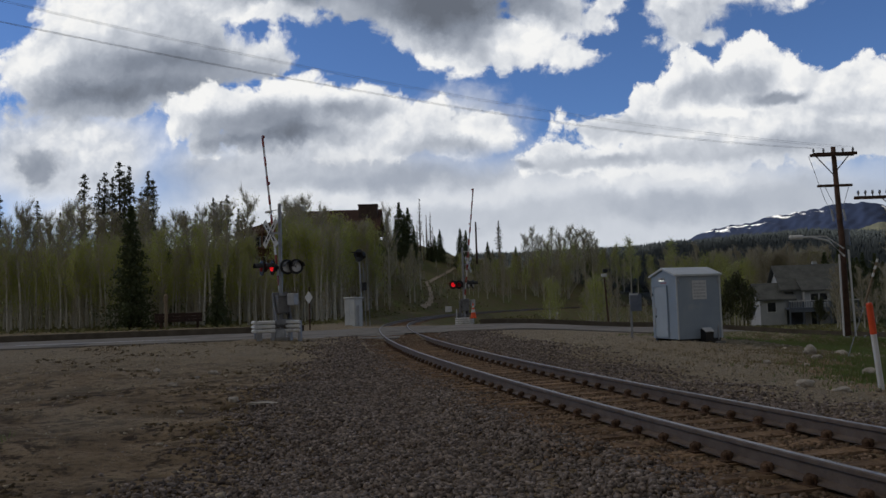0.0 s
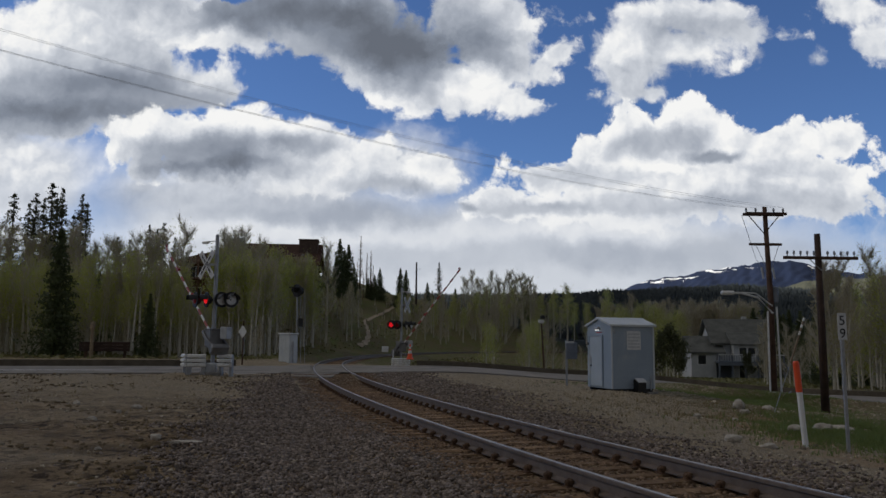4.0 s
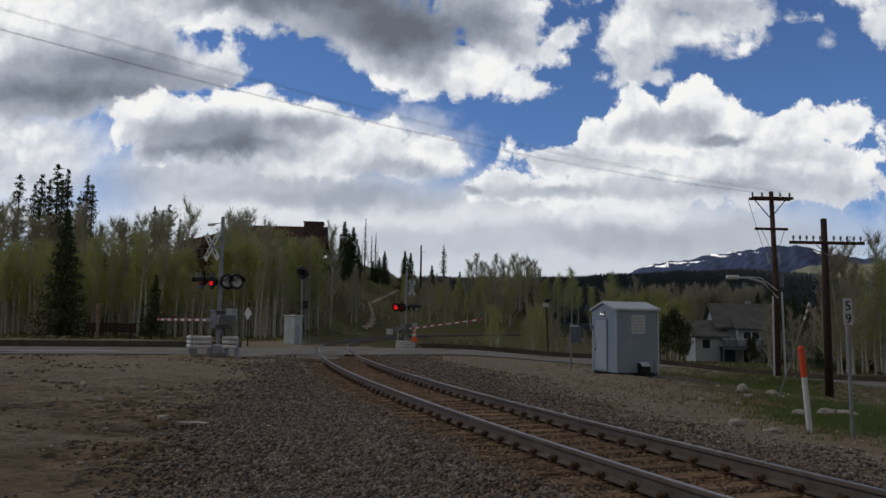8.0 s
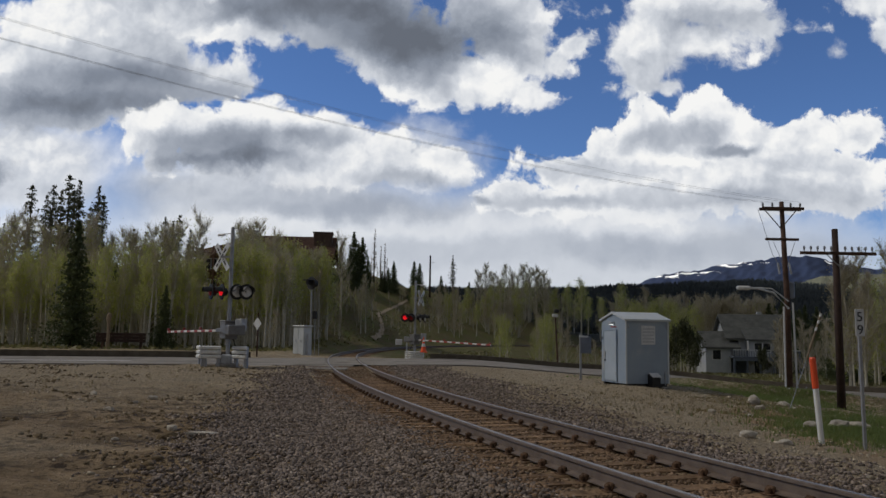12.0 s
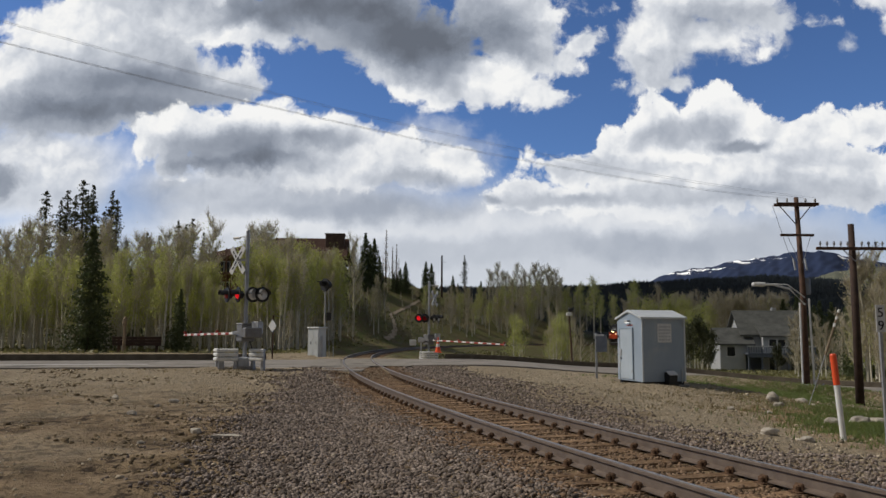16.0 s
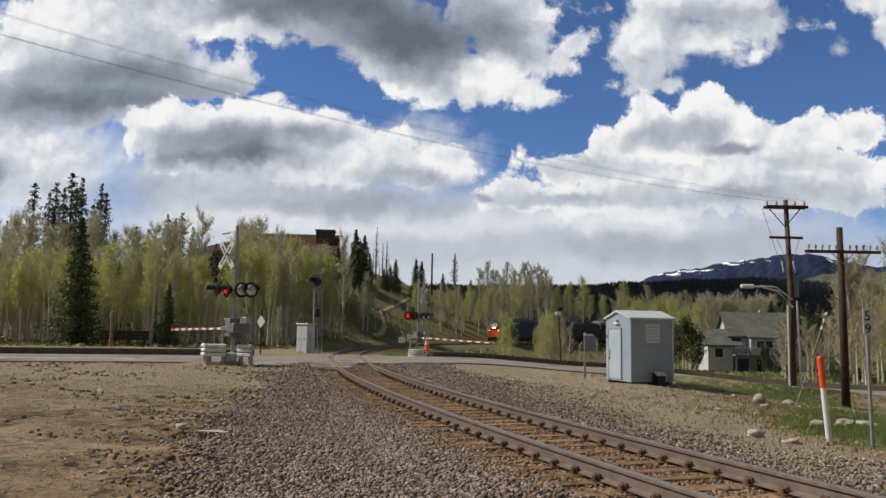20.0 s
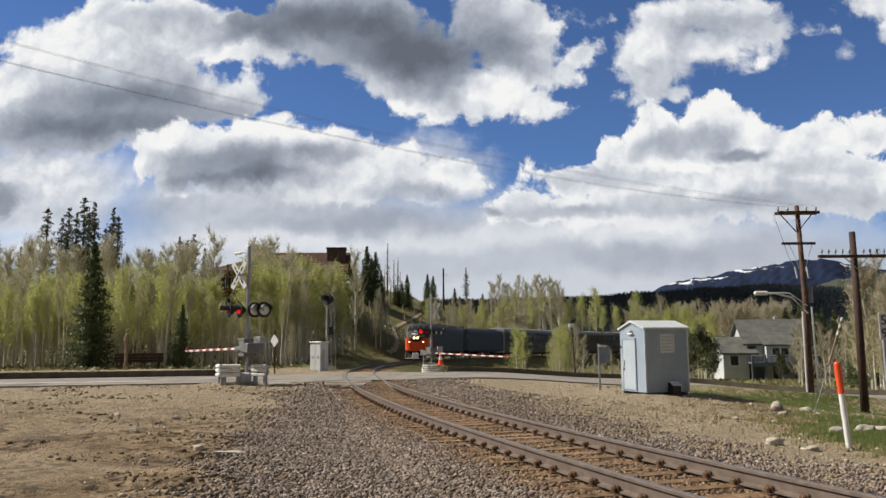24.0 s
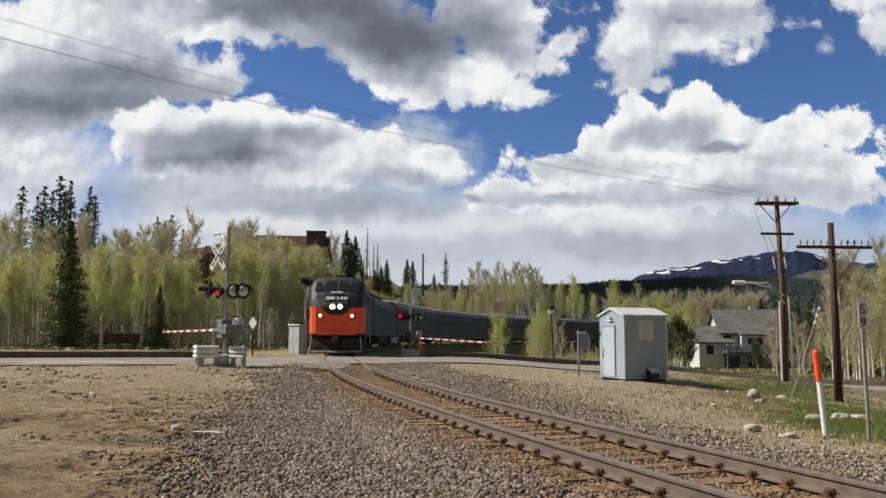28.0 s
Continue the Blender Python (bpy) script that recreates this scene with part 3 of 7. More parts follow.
def track_line():
    """The track's middle, a right-hand curve as one looks along it; s = 0 lies 7 m ahead."""
    a, b, c = 0.0064995, -0.0019172, 0.0019541
    k = np.where(S < 60, a + b * np.clip(S, -20, 60) / 60, a + b + c * np.clip((S - 60) / 60, 0, 1.5))
    k = np.where(S > 230, 0.0, k)
    h = np.concatenate([[0], np.cumsum(k[:-1]) * STEP])
    i = int(np.argmin(abs(S)))
    h = h - h[i] - 0.30507
    x = np.concatenate([[0], np.cumsum(np.sin(h[:-1])) * STEP])
    y = np.concatenate([[0], np.cumsum(np.cos(h[:-1])) * STEP])
    return x - x[i] + 2.9754, y - y[i] + 7.0, h


TX, TY, TH = track_line()


def rail_z(s):
    return -0.0042 * np.clip(np.asarray(s, float) - 35, 0, 200)


def on_track(s):
    """Place and heading of the track at s."""
    return float(np.interp(s, S, TX)), float(np.interp(s, S, TY)), float(rail_z(s)), float(np.interp(s, S, TH))


def track_pose(s, side=0.0, up=0.0):
    x, y, z, h = on_track(s)
    return pose(x + math.cos(h) * side, y - math.sin(h) * side, z + up, 0, 0, -math.degrees(h))


def to_track(x, y):
    """Distance to the right of the track (left is negative) and s, for arrays of places."""
    x, y = np.asarray(x, float).ravel(), np.asarray(y, float).ravel()
    best, arc = np.full(len(x), 1e9), np.zeros(len(x))
    for i in range(0, len(S), 4):
        d = (x - TX[i]) ** 2 + (y - TY[i]) ** 2
        m = d < best
        best[m], arc[m] = d[m], S[i]
    cx, cy, h = np.interp(arc, S, TX), np.interp(arc, S, TY), np.interp(arc, S, TH)
    for _ in range(2):
        arc = np.clip(arc + (x - cx) * np.sin(h) + (y - cy) * np.cos(h), S[0], S[-1])
        cx, cy, h = np.interp(arc, S, TX), np.interp(arc, S, TY), np.interp(arc, S, TH)
    side = (x - cx) * np.cos(h) - (y - cy) * np.sin(h)
    far = np.hypot(x - cx, y - cy)
    return np.where(far > abs(side) + 1, np.sign(side + 1e-9) * far, side), arc


ROAD = [(-90, 16.5), (-45, 27.5), (-22, 34.5), (-10, 37.2), (-4, 38.7), (1, 40.6), (6, 42.6), (11, 43.4), (16, 42.4), (21, 38.9), (28, 33.5), (45, 22), (80, 0)]
RX = np.linspace(-90, 80, 341)
RY = np.interp(RX, [p[0] for p in ROAD], [p[1] for p in ROAD])
for _ in range(40):
    RY[1:-1] = (RY[:-2] + 2 * RY[1:-1] + RY[2:]) / 4
ROAD_HALF = 4.4


def smooth(v, a, b):
    t = np.clip((v - a) / (b - a), 0, 1)
    return t * t * (3 - 2 * t)


def wobble(x, y, size, seed=0.0):
    """Cheap smooth noise, about -1 to 1."""
    x, y = np.asarray(x) / size + seed * 7.3, np.asarray(y) / size - seed * 3.1
    return (np.sin(x * 1.7 + 1.3 * np.sin(y * 1.1 + seed)) + np.sin(y * 1.9 + 1.7 * np.sin(x * 0.9 + 2 * seed)) + np.sin((x + y) * 2.7 + np.sin(x * 3.1 - y * 2.3))) / 3


def land(x, y, fine=True):
    """Height of the ground."""
    shape = np.shape(x)
    x, y = np.asarray(x, float).ravel(), np.asarray(y, float).ravel()
    side, arc = to_track(x, y)
    a = abs(side)
    left = side < 0
    # the verge: level dirt on one side, a fall on the other
    z_left = -0.34 + 0.34 * smooth(y, 12, 31) + 0.10 * smooth(-side, 4, 12) * smooth(y, 26, 5)
    z_right = -0.45 - 0.32 * smooth(side, 3, 8) - 0.75 * smooth(x, 9, 20) + 0.3 * smooth(y, 16, 25) * smooth(x, 14, 7)
    z_right = z_right - 0.9 * smooth(y, 45, 75) - 1.2 * smooth(y, 75, 120) * smooth(x, 12, 40)
    z = np.where(left, z_left, z_right)
    # the hill behind the road, to the left of the track
    z = z + np.where(left, 1, 0) * (12 * smooth(-side, 3, 28) * smooth(y, 70, 140) + 6 * smooth(-side, 40, 160) * smooth(y, 90, 220)) * (1 - 0.85 * smooth(y, 158, 215) * smooth(x, -45, -18))
    # a steeper shoulder of the hill beside the line
    z = z + np.where(left, 1, 0) * (5.0 * smooth(-side, 3.0, 11) * smooth(y, 74, 104) + 2.5 * smooth(-side, 8, 20) * smooth(y, 104, 126)) * smooth(y, 190, 158) * smooth(x, -24, -14)
    # far ground rises beyond the line
    z = z + 5 * smooth(y, 165, 330) * smooth(side, -30, 30) * np.where(left, 0, 1) * smooth(x, -40, 30) * smooth(x, 140, 40)
    reach = np.hypot(x, y)
    bearing = np.arctan2(x, y)
    ridge = np.interp(bearing, (-0.3, 0.0, 0.08, 0.14, 0.18, 0.245, 0.295, 0.35, 0.40, 0.45, 0.5, 0.9), (40, 63, 66, 68, 66, 70, 75, 78, 77, 72, 64, 44)) + 1.5 * np.sin(bearing * 31 + 1) + np.sin(bearing * 83)
    z = z + ridge * smooth(reach, 480, 1300) * smooth(y, -200, 300)
    if fine:
        rough = 0.06 * wobble(x, y, 1.3) + 0.035 * wobble(x, y, 0.5, 2) + 0.09 * wobble(x, y, 3.4, 5)
        z = z + rough * smooth(a, 2.2, 4.5) * smooth(reach, 80, 30)
    # a rut before the broken edge of the asphalt
    along = np.clip((x + 6.6) / 3.6, 0, 1)
    z = z - 0.17 * np.exp(-(((y - 31.2 + 1.9 * along) / 0.42) ** 2)) * smooth(x, -7.4, -6.0) * smooth(x, -2.3, -3.2)
    # the ballast bank
    rail = rail_z(arc)
    bank = rail - 0.205 - 0.42 * np.clip(a - 1.75, 0, 9) / 1.6 + 0.175 * smooth(arc, 19.0, 26.8) * smooth(arc, 47.5, 44.5)
    z = np.where(a < 9, np.maximum(z, bank), z)
    # dirt packed against the crossing
    fill = 0.175 * smooth(arc, 19.0, 26.8) * smooth(arc, 47.5, 44.5)
    z = np.where(a < 1.7, rail - 0.205 + fill, z)
    cut = rail - 0.205 + (0.42 + 0.4 * smooth(arc, 128, 90)) * np.clip(a - 2.4, 0, 60)
    z = np.where((arc > 40) & (reach < 420), np.minimum(z, cut), z)
    # the road's bed
    ry = np.interp(x, RX, RY)
    off = abs(y - ry)
    bed = -0.05 - 0.55 * smooth(x, 1, 11) - 0.75 * smooth(x, 10, 22)
    w = smooth(off, ROAD_HALF + 3.2, ROAD_HALF + 0.6) * (abs(x) < 89)
    z = z * (1 - w) + (bed - 0.06) * w
    # a low grassy bank before the road
    z = z + 0.24 * np.exp(-(((y - ry + 5.6) / 0.9) ** 2)) * smooth(x, 10, 13) * smooth(x, 40, 26)
    return z.reshape(shape)


def ground_z(x, y):
    return float(land(np.array([x]), np.array([y]))[0])


def road_bed(x):
    return -0.05 - 0.55 * smooth(np.asarray(x, float), 1, 11) - 0.75 * smooth(np.asarray(x, float), 10, 22)


def spread(inner, lo, hi, step, grow, end):
    """Even steps inside, growing steps outside."""
    mid = list(np.arange(lo, hi + step / 2, step))
    up, d, v = [], step, hi
    while v < end:
        d *= grow
        v += d
        up.append(v)
    down, d, v = [], step, lo
    while v > -inner:
        d *= grow
        v -= d
        down.append(v)
    return np.array(down[::-1] + mid + up)


def make_ground():
    xs = spread(4200, -26, 26, 0.26, 1.045, 4200)
    ys = spread(900, 1.0, 52, 0.26, 1.04, 4200)
    X, Y = np.meshgrid(xs, ys)
    Z = land(X, Y)
    n, m = X.shape
    v = np.stack([X.ravel(), Y.ravel(), Z.ravel()], 1)
    i = (np.arange(n - 1)[:, None] * m + np.arange(m - 1)[None, :]).ravel()
    f = np.stack([i, i + 1, i + m + 1, i + m], 1)
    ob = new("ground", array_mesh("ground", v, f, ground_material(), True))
    return tagged(ob, "bare dirt, gravel and thin spring grass over rolling ground", "ground", kind="structure")


def ground_material():
    m, k, b = principled("soil", 0.95)
    at = k.put("ShaderNodeNewGeometry").outputs["Position"]
    n1, n2, n3, n4 = k.noise(at, 0.22, 5), k.noise(at, 1.4, 6, 0.65), k.noise(at, 9, 5, 0.65), k.noise(at, 45, 4, 0.6)
    n5 = k.noise(at, 3.6, 6, 0.7)
    sep = k.put("ShaderNodeSeparateXYZ")
    k.link(at, sep.inputs[0])
    x, y, _ = sep.outputs
    dirt = k.mix(k.step(n2, 0.4, 0.62), (0.235, 0.168, 0.100), (0.37, 0.275, 0.172))
    dirt = k.mix(k.math("MULTIPLY", k.step(k.noise(at, 0.55, 5, 0.65), 0.50, 0.62), 0.8), dirt, (0.125, 0.088, 0.050))
    dirt = k.mix(k.math("MULTIPLY", k.math("MULTIPLY", k.step(n5, 0.49, 0.56), k.step(k.noise(at, 0.75, 4, 0.6), 0.44, 0.56)), 0.9), dirt, (0.048, 0.033, 0.022))
    dirt = k.mix(k.math("MULTIPLY", k.step(n3, 0.52, 0.66), 0.7), dirt, (0.058, 0.041, 0.026))
    dirt = k.mix(k.math("MULTIPLY", k.step(n4, 0.60, 0.72), 0.5), dirt, (0.33, 0.265, 0.175))
    gravel = k.mix(k.step(n4, 0.4, 0.6), (0.28, 0.225, 0.150), (0.48, 0.40, 0.285))
    gravel = k.mix(k.math("MULTIPLY", k.step(n3, 0.52, 0.66), 0.5), gravel, (0.15, 0.115, 0.08))
    # pale sandy gravel along the road and round the shed
    sandy = k.math("ADD", k.step(k.math("ADD", y, k.math("MULTIPLY", n2, 9)), 18, 29), k.step(k.math("ADD", x, k.math("MULTIPLY", n2, 4)), 5.0, 8.0))
    sandy = k.math("MAXIMUM", k.math("MULTIPLY", k.step(n1, 0.5, 0.66), 0.5), k.math("MULTIPLY", sandy, 0.85, clamp=True))
    soil = k.mix(sandy, dirt, gravel)
    grass = k.mix(k.step(k.math("ADD", n2, k.math("MULTIPLY", n1, 0.6)), 0.6, 0.95), k.mix(n3, (0.085, 0.11, 0.028), (0.17, 0.185, 0.058)), (0.17, 0.135, 0.075))
    # grass takes over beyond the road, and in a patch near the poles
    far = k.step(k.math("ADD", y, k.math("MULTIPLY", n2, 8)), 52, 66)
    patch = k.math("MULTIPLY", k.step(k.math("ADD", x, k.math("MULTIPLY", n2, 5)), 10.5, 13.5), k.step(k.math("ADD", n3, k.math("MULTIPLY", n2, 0.5)), 0.62, 0.82))
    # bare orange soil between the gravel and the grass
    bare = k.math("MULTIPLY", k.step(k.math("ADD", x, k.math("MULTIPLY", n2, 3)), 8.6, 10.0), k.math("MULTIPLY", k.step(y, 25.0, 22.0), k.step(n1, 0.36, 0.52)))
    soil = k.mix(k.math("MULTIPLY", bare, 0.75), soil, k.mix(n3, (0.30, 0.185, 0.10), (0.42, 0.29, 0.175)))
    tufts = k.math("MULTIPLY", k.step(n2, 0.62, 0.76), 0.3)
    cover = k.math("MAXIMUM", k.math("MAXIMUM", far, patch), tufts)
    colour = k.mix(cover, soil, grass)
    # far ground takes the same dark, blued colour as the trees on it
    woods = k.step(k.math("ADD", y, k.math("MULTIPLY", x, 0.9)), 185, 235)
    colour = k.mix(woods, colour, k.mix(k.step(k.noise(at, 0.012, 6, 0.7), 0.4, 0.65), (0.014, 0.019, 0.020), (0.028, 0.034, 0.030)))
    k.link(colour, b.inputs["Base Color"])
    bump = k.put("ShaderNodeBump")
    bump.inputs["Strength"].default_value, bump.inputs["Distance"].default_value = 1.0, 0.09
    k.link(k.math("ADD", k.math("ADD", n3, k.math("MULTIPLY", n4, 0.45)), k.math("ADD", n2, k.math("MULTIPLY", n5, 1.4))), bump.inputs["Height"])
    k.link(bump.outputs[0], b.inputs["Normal"])
    return m


make_ground()


def strip(name, xs, lo, hi, up, material, label, category, thick=0.0):
    """A band along the road between two offsets from its middle."""
    y = np.interp(xs, RX, RY)
    z = road_bed(xs)
    g = G()
    rows = []
    for x, yy, zz in zip(xs, y, z):
        rows.append([(x, yy + lo, zz + up - thick), (x, yy + lo, zz + up), (x, yy + hi, zz + up), (x, yy + hi, zz + up - thick)])
    vs = [p for r in rows for p in r]
    fs = []
    for i in range(len(rows) - 1):
        for j in (0, 1, 2) if thick else (1,):
            a = 4 * i + j
            fs.append((a, a + 1, a + 5, a + 4))
    g.add(vs, fs)
    ob = part(name, g, material)
    return tagged(ob, label, category, kind="structure")
# ---- road ----
def make_road():
    strip("road", np.arange(-88, 80.01, 0.5), -ROAD_HALF, ROAD_HALF, 0.0, "asphalt", "worn grey asphalt road with gravel along its edges", "road", 0.12)
    strip("kerb", np.arange(-88, -8.5, 0.6), ROAD_HALF, ROAD_HALF + 0.35, 0.30, "kerb_dark", "low dark kerb along the far edge of the road", "kerb", 0.4)
    strip("kerb", np.arange(0.6, 60, 0.6), ROAD_HALF, ROAD_HALF + 0.35, 0.26, "kerb_dark", "low dark kerb along the far edge of the road", "kerb", 0.4)
    strip("road_marking", np.arange(-19.5, -12.4, 0.5), -1.6, -1.15, 0.008, "road_paint", "worn white stop line on the asphalt", "road marking")
    strip("road_marking", np.arange(-40, -22, 0.5), -2.2, -2.0, 0.008, "road_paint", "worn white edge line on the asphalt", "road marking")


def make_apron():
    """A worn slab of asphalt between road and dirt, with a broken edge."""
    rng = random.Random(9)
    front = [(-7.2 + 0.3 * j, 31.7 - 1.9 * min(1.0, max(0.0, (-0.6 + 0.3 * j) / 3.6)) + rng.uniform(-0.12, 0.12)) for j in range(16)]
    g = G()
    vs = []
    for x, y in front:
        r = float(np.interp(x, RX, RY)) - ROAD_HALF + 0.2
        top = float(road_bed(x)) + 0.012
        vs += [(x, y, top - 0.22), (x, y + 0.03, top), (x, r, top), (x, r, top - 0.22)]
    g.add(vs, [(4 * j + a, 4 * j + b, 4 * j + 4 + b, 4 * j + 4 + a) for j in range(len(front) - 1) for a, b in ((0, 1), (1, 2), (2, 3))] + [(0, 3, 2, 1), tuple(4 * (len(front) - 1) + i for i in range(4))])
    tagged(part("asphalt_apron", g, "asphalt"), "worn asphalt apron with a broken edge beside the crossing", "road edge", kind="structure")


make_road()
make_apron()


# ---- track ----
RAIL = [(-0.075, -0.17), (0.075, -0.17), (0.075, -0.155), (0.012, -0.135), (0.012, -0.045), (0.036, -0.035), (0.036, -0.006), (0.028, 0.0), (-0.028, 0.0), (-0.036, -0.006), (-0.036, -0.035), (-0.012, -0.045), (-0.012, -0.135), (-0.075, -0.155)]


def sweep(outline, side, s0, s1, step, up=0.0):
    g = G()
    n = len(outline)
    arcs = np.arange(s0, s1 + step / 2, step)
    vs, fs = [], []
    for s in arcs:
        x, y, z, h = on_track(s)
        for a, b in outline:
            vs.append((x + math.cos(h) * (side + a), y - math.sin(h) * (side + a), z + b + up))
    for i in range(len(arcs) - 1):
        fs += [(i * n + j, (i + 1) * n + j, (i + 1) * n + (j + 1) % n, i * n + (j + 1) % n) for j in range(n)]
    return g.add(vs, fs)


RAIL_SIDES = (-0.690, 0.745)


def make_track():
    track = thing("railway_track", "single curved railway track with rusty rails on weathered wooden ties", "railway track", kind="structure")
    for side in RAIL_SIDES:
        rail = part("rail", sweep(RAIL, side, -14, 300, 0.75), "rail_steel", track, "brown rusted steel rail")
        part("running_surface", sweep([(-0.026, 0.0), (0.026, 0.0), (0.026, 0.0025), (-0.026, 0.0025)], side, -14, 300, 0.75), "rail_top", rail, "bright worn top of the rail")
    return track


track = make_track()


def make_ties():
    """Ties, tie plates and spike heads; the near ones lie singly."""
    rng = random.Random(4)
    ties = []
    for v in range(5):
        g = G().box(-1.3, -0.115, -0.18, 1.3, 0.115, 0.0, 0.012)
        for j, p in enumerate(g.v):
            g.v[j] = (p[0] + rng.uniform(-0.03, 0.03), p[1] + rng.uniform(-0.012, 0.012), p[2] + rng.uniform(-0.008, 0.008))
        me = g.mesh("tie")
        me.materials.append(M["tie_wood"])
        ties.append(me)
    crack = G()
    for j in range(3):
        y = -0.06 + 0.06 * j
        crack.box(-0.55, y, 0.0, 0.5 - 0.2 * j, y + 0.008, 0.004)
    plate = G().box(-0.19, -0.1, 0.0, 0.19, 0.1, 0.018, 0.004)
    for sx in (-0.1, 0.1):
        for sy in (-0.06, 0.06):
            plate.tube([(sx, sy, 0.015), (sx, sy, 0.06)], [0.018, 0.024], 6)
    for sx in (-1, 1):
        plate.box(sx * 0.12 - 0.05, -0.05, 0.0, sx * 0.12 + 0.05, 0.05, 0.10, 0.02)
        plate.box(sx * 0.09 - 0.03, -0.075, 0.05, sx * 0.09 + 0.03, 0.075, 0.115, 0.02)
    plate_me = plate.mesh("tie_plate")
    plate_me.materials.append(M["rust"])
    far = G()
    s = -13.0
    n = 0
    while s < 260:
        x, y, z, h = on_track(s)
        jog, turn = rng.uniform(-0.05, 0.05), rng.uniform(-1.5, 1.5)
        if s < 26.5 or s > 37.5:
            m = track_pose(s, jog, -0.185) @ pose(0, 0, 0, 0, 0, turn)
            if s < 60:
                t = part("tie", ties[n % 5], "tie_wood", track, at=m)
                if s < 24:
                    for side in RAIL_SIDES:
                        part("tie_plate", plate_me, "rust", t, at=pose(side - jog, 0, 0.0) @ Matrix.Scale(0.74, 4))
            else:
                far.add([m @ Vector(p) for p in [(a, b, c) for a in (-1.3, 1.3) for b in (-0.11, 0.11) for c in (-0.18, 0.0)]], [(0, 1, 3, 2), (4, 6, 7, 5), (0, 4, 5, 1), (2, 3, 7, 6), (1, 5, 7, 3)])
        n += 1
        s += rng.uniform(0.48, 0.52)
    tagged(part("ties_beyond", far, "tie_wood", track), kind="stuff")


def make_crossing():
    """Concrete panels between and beside the rails where the road goes over."""
    for lo, hi, label in ((-0.66, 0.66, "worn concrete crossing panel between the rails"), (0.84, 2.1, "worn concrete crossing panel beside the rails"), (-2.1, -0.84, "worn concrete crossing panel beside the rails")):
        for a, b in ((27.2, 30.4), (30.44, 33.7), (33.74, 37.0)):
            p = part("crossing_panel", sweep([(lo, -0.25), (hi, -0.25), (hi, -0.018), (lo, -0.018)], 0.0, a, b, (b - a) / 4), "panel")
            tagged(p, label, "crossing panel", "crossing panels", "structure")


make_crossing()


# ---- blank block helpers for things ----
def cylinder(p0, p1, r0, r1=None, n=10):
    return G().tube([p0, p1], [r0, r0 if r1 is None else r1], n)


def bars(parent, place, width, height, rows, material, name="lettering", seed=1):
    """Writing too small to read: plain bars on a flat face (x across, z up)."""
    rng = random.Random(seed)
    g = G()
    for r in range(rows):
        x = 0.0
        z = height * (1 - (r + 0.75) / rows)
        h = height / rows * 0.55
        while x < width * 0.95:
            w = rng.uniform(0.12, 0.3) * width
            w = min(w, width - x)
            g.box(x - width / 2, -0.004, z, x + w - width / 2, 0.0, z + h)
            x += w + 0.05 * width
    return part(name, g, material, parent, "plain bars of small lettering", at=place)


# ---- crossing signals ----
def flasher(parent, place, front, pale=False):
    """One flashing lamp: a round black backboard, a hood and a lens; it looks along -y."""
    g = G().tube([(0, -0.02, 0), (0, 0.02, 0)], 0.29, 20)
    g.tube([(0, 0.02, 0), (0, 0.16, 0), (0, 0.2, 0)], [0.16, 0.15, 0.08], 14)
    r = 0.225 if pale else 0.19
    vs = []
    for j in range(11):
        c, n = math.cos(math.pi * (j / 10)) * r, math.sin(math.pi * (j / 10)) * r
        vs += [(c, -0.015, n), (c, -0.3, n * 0.95), (c * 0.94, -0.3, n * 0.9), (c * 0.94, -0.015, n * 0.94)]
    g.add(vs, [(4 * j + i, 4 * j + (i + 1) % 4, 4 * j + 4 + (i + 1) % 4, 4 * j + 4 + i) for j in range(10) for i in range(4)] + [(0, 1, 2, 3), (43, 42, 41, 40)])
    lamp = part("flashing_light", g, "black_paint", parent, "black round flasher with a hood", at=place)
    w = 0.20 if pale else 0.15
    lens = G().tube([(0, -0.09, 0), (0, -0.065, 0), (0, -0.02, 0)], [w * 0.45, w * 0.85, w], 18)
    part("lens", lens, front, lamp, "pale round lens, sky reflection put into its colour" if pale else "red lamp lens")
    return lamp


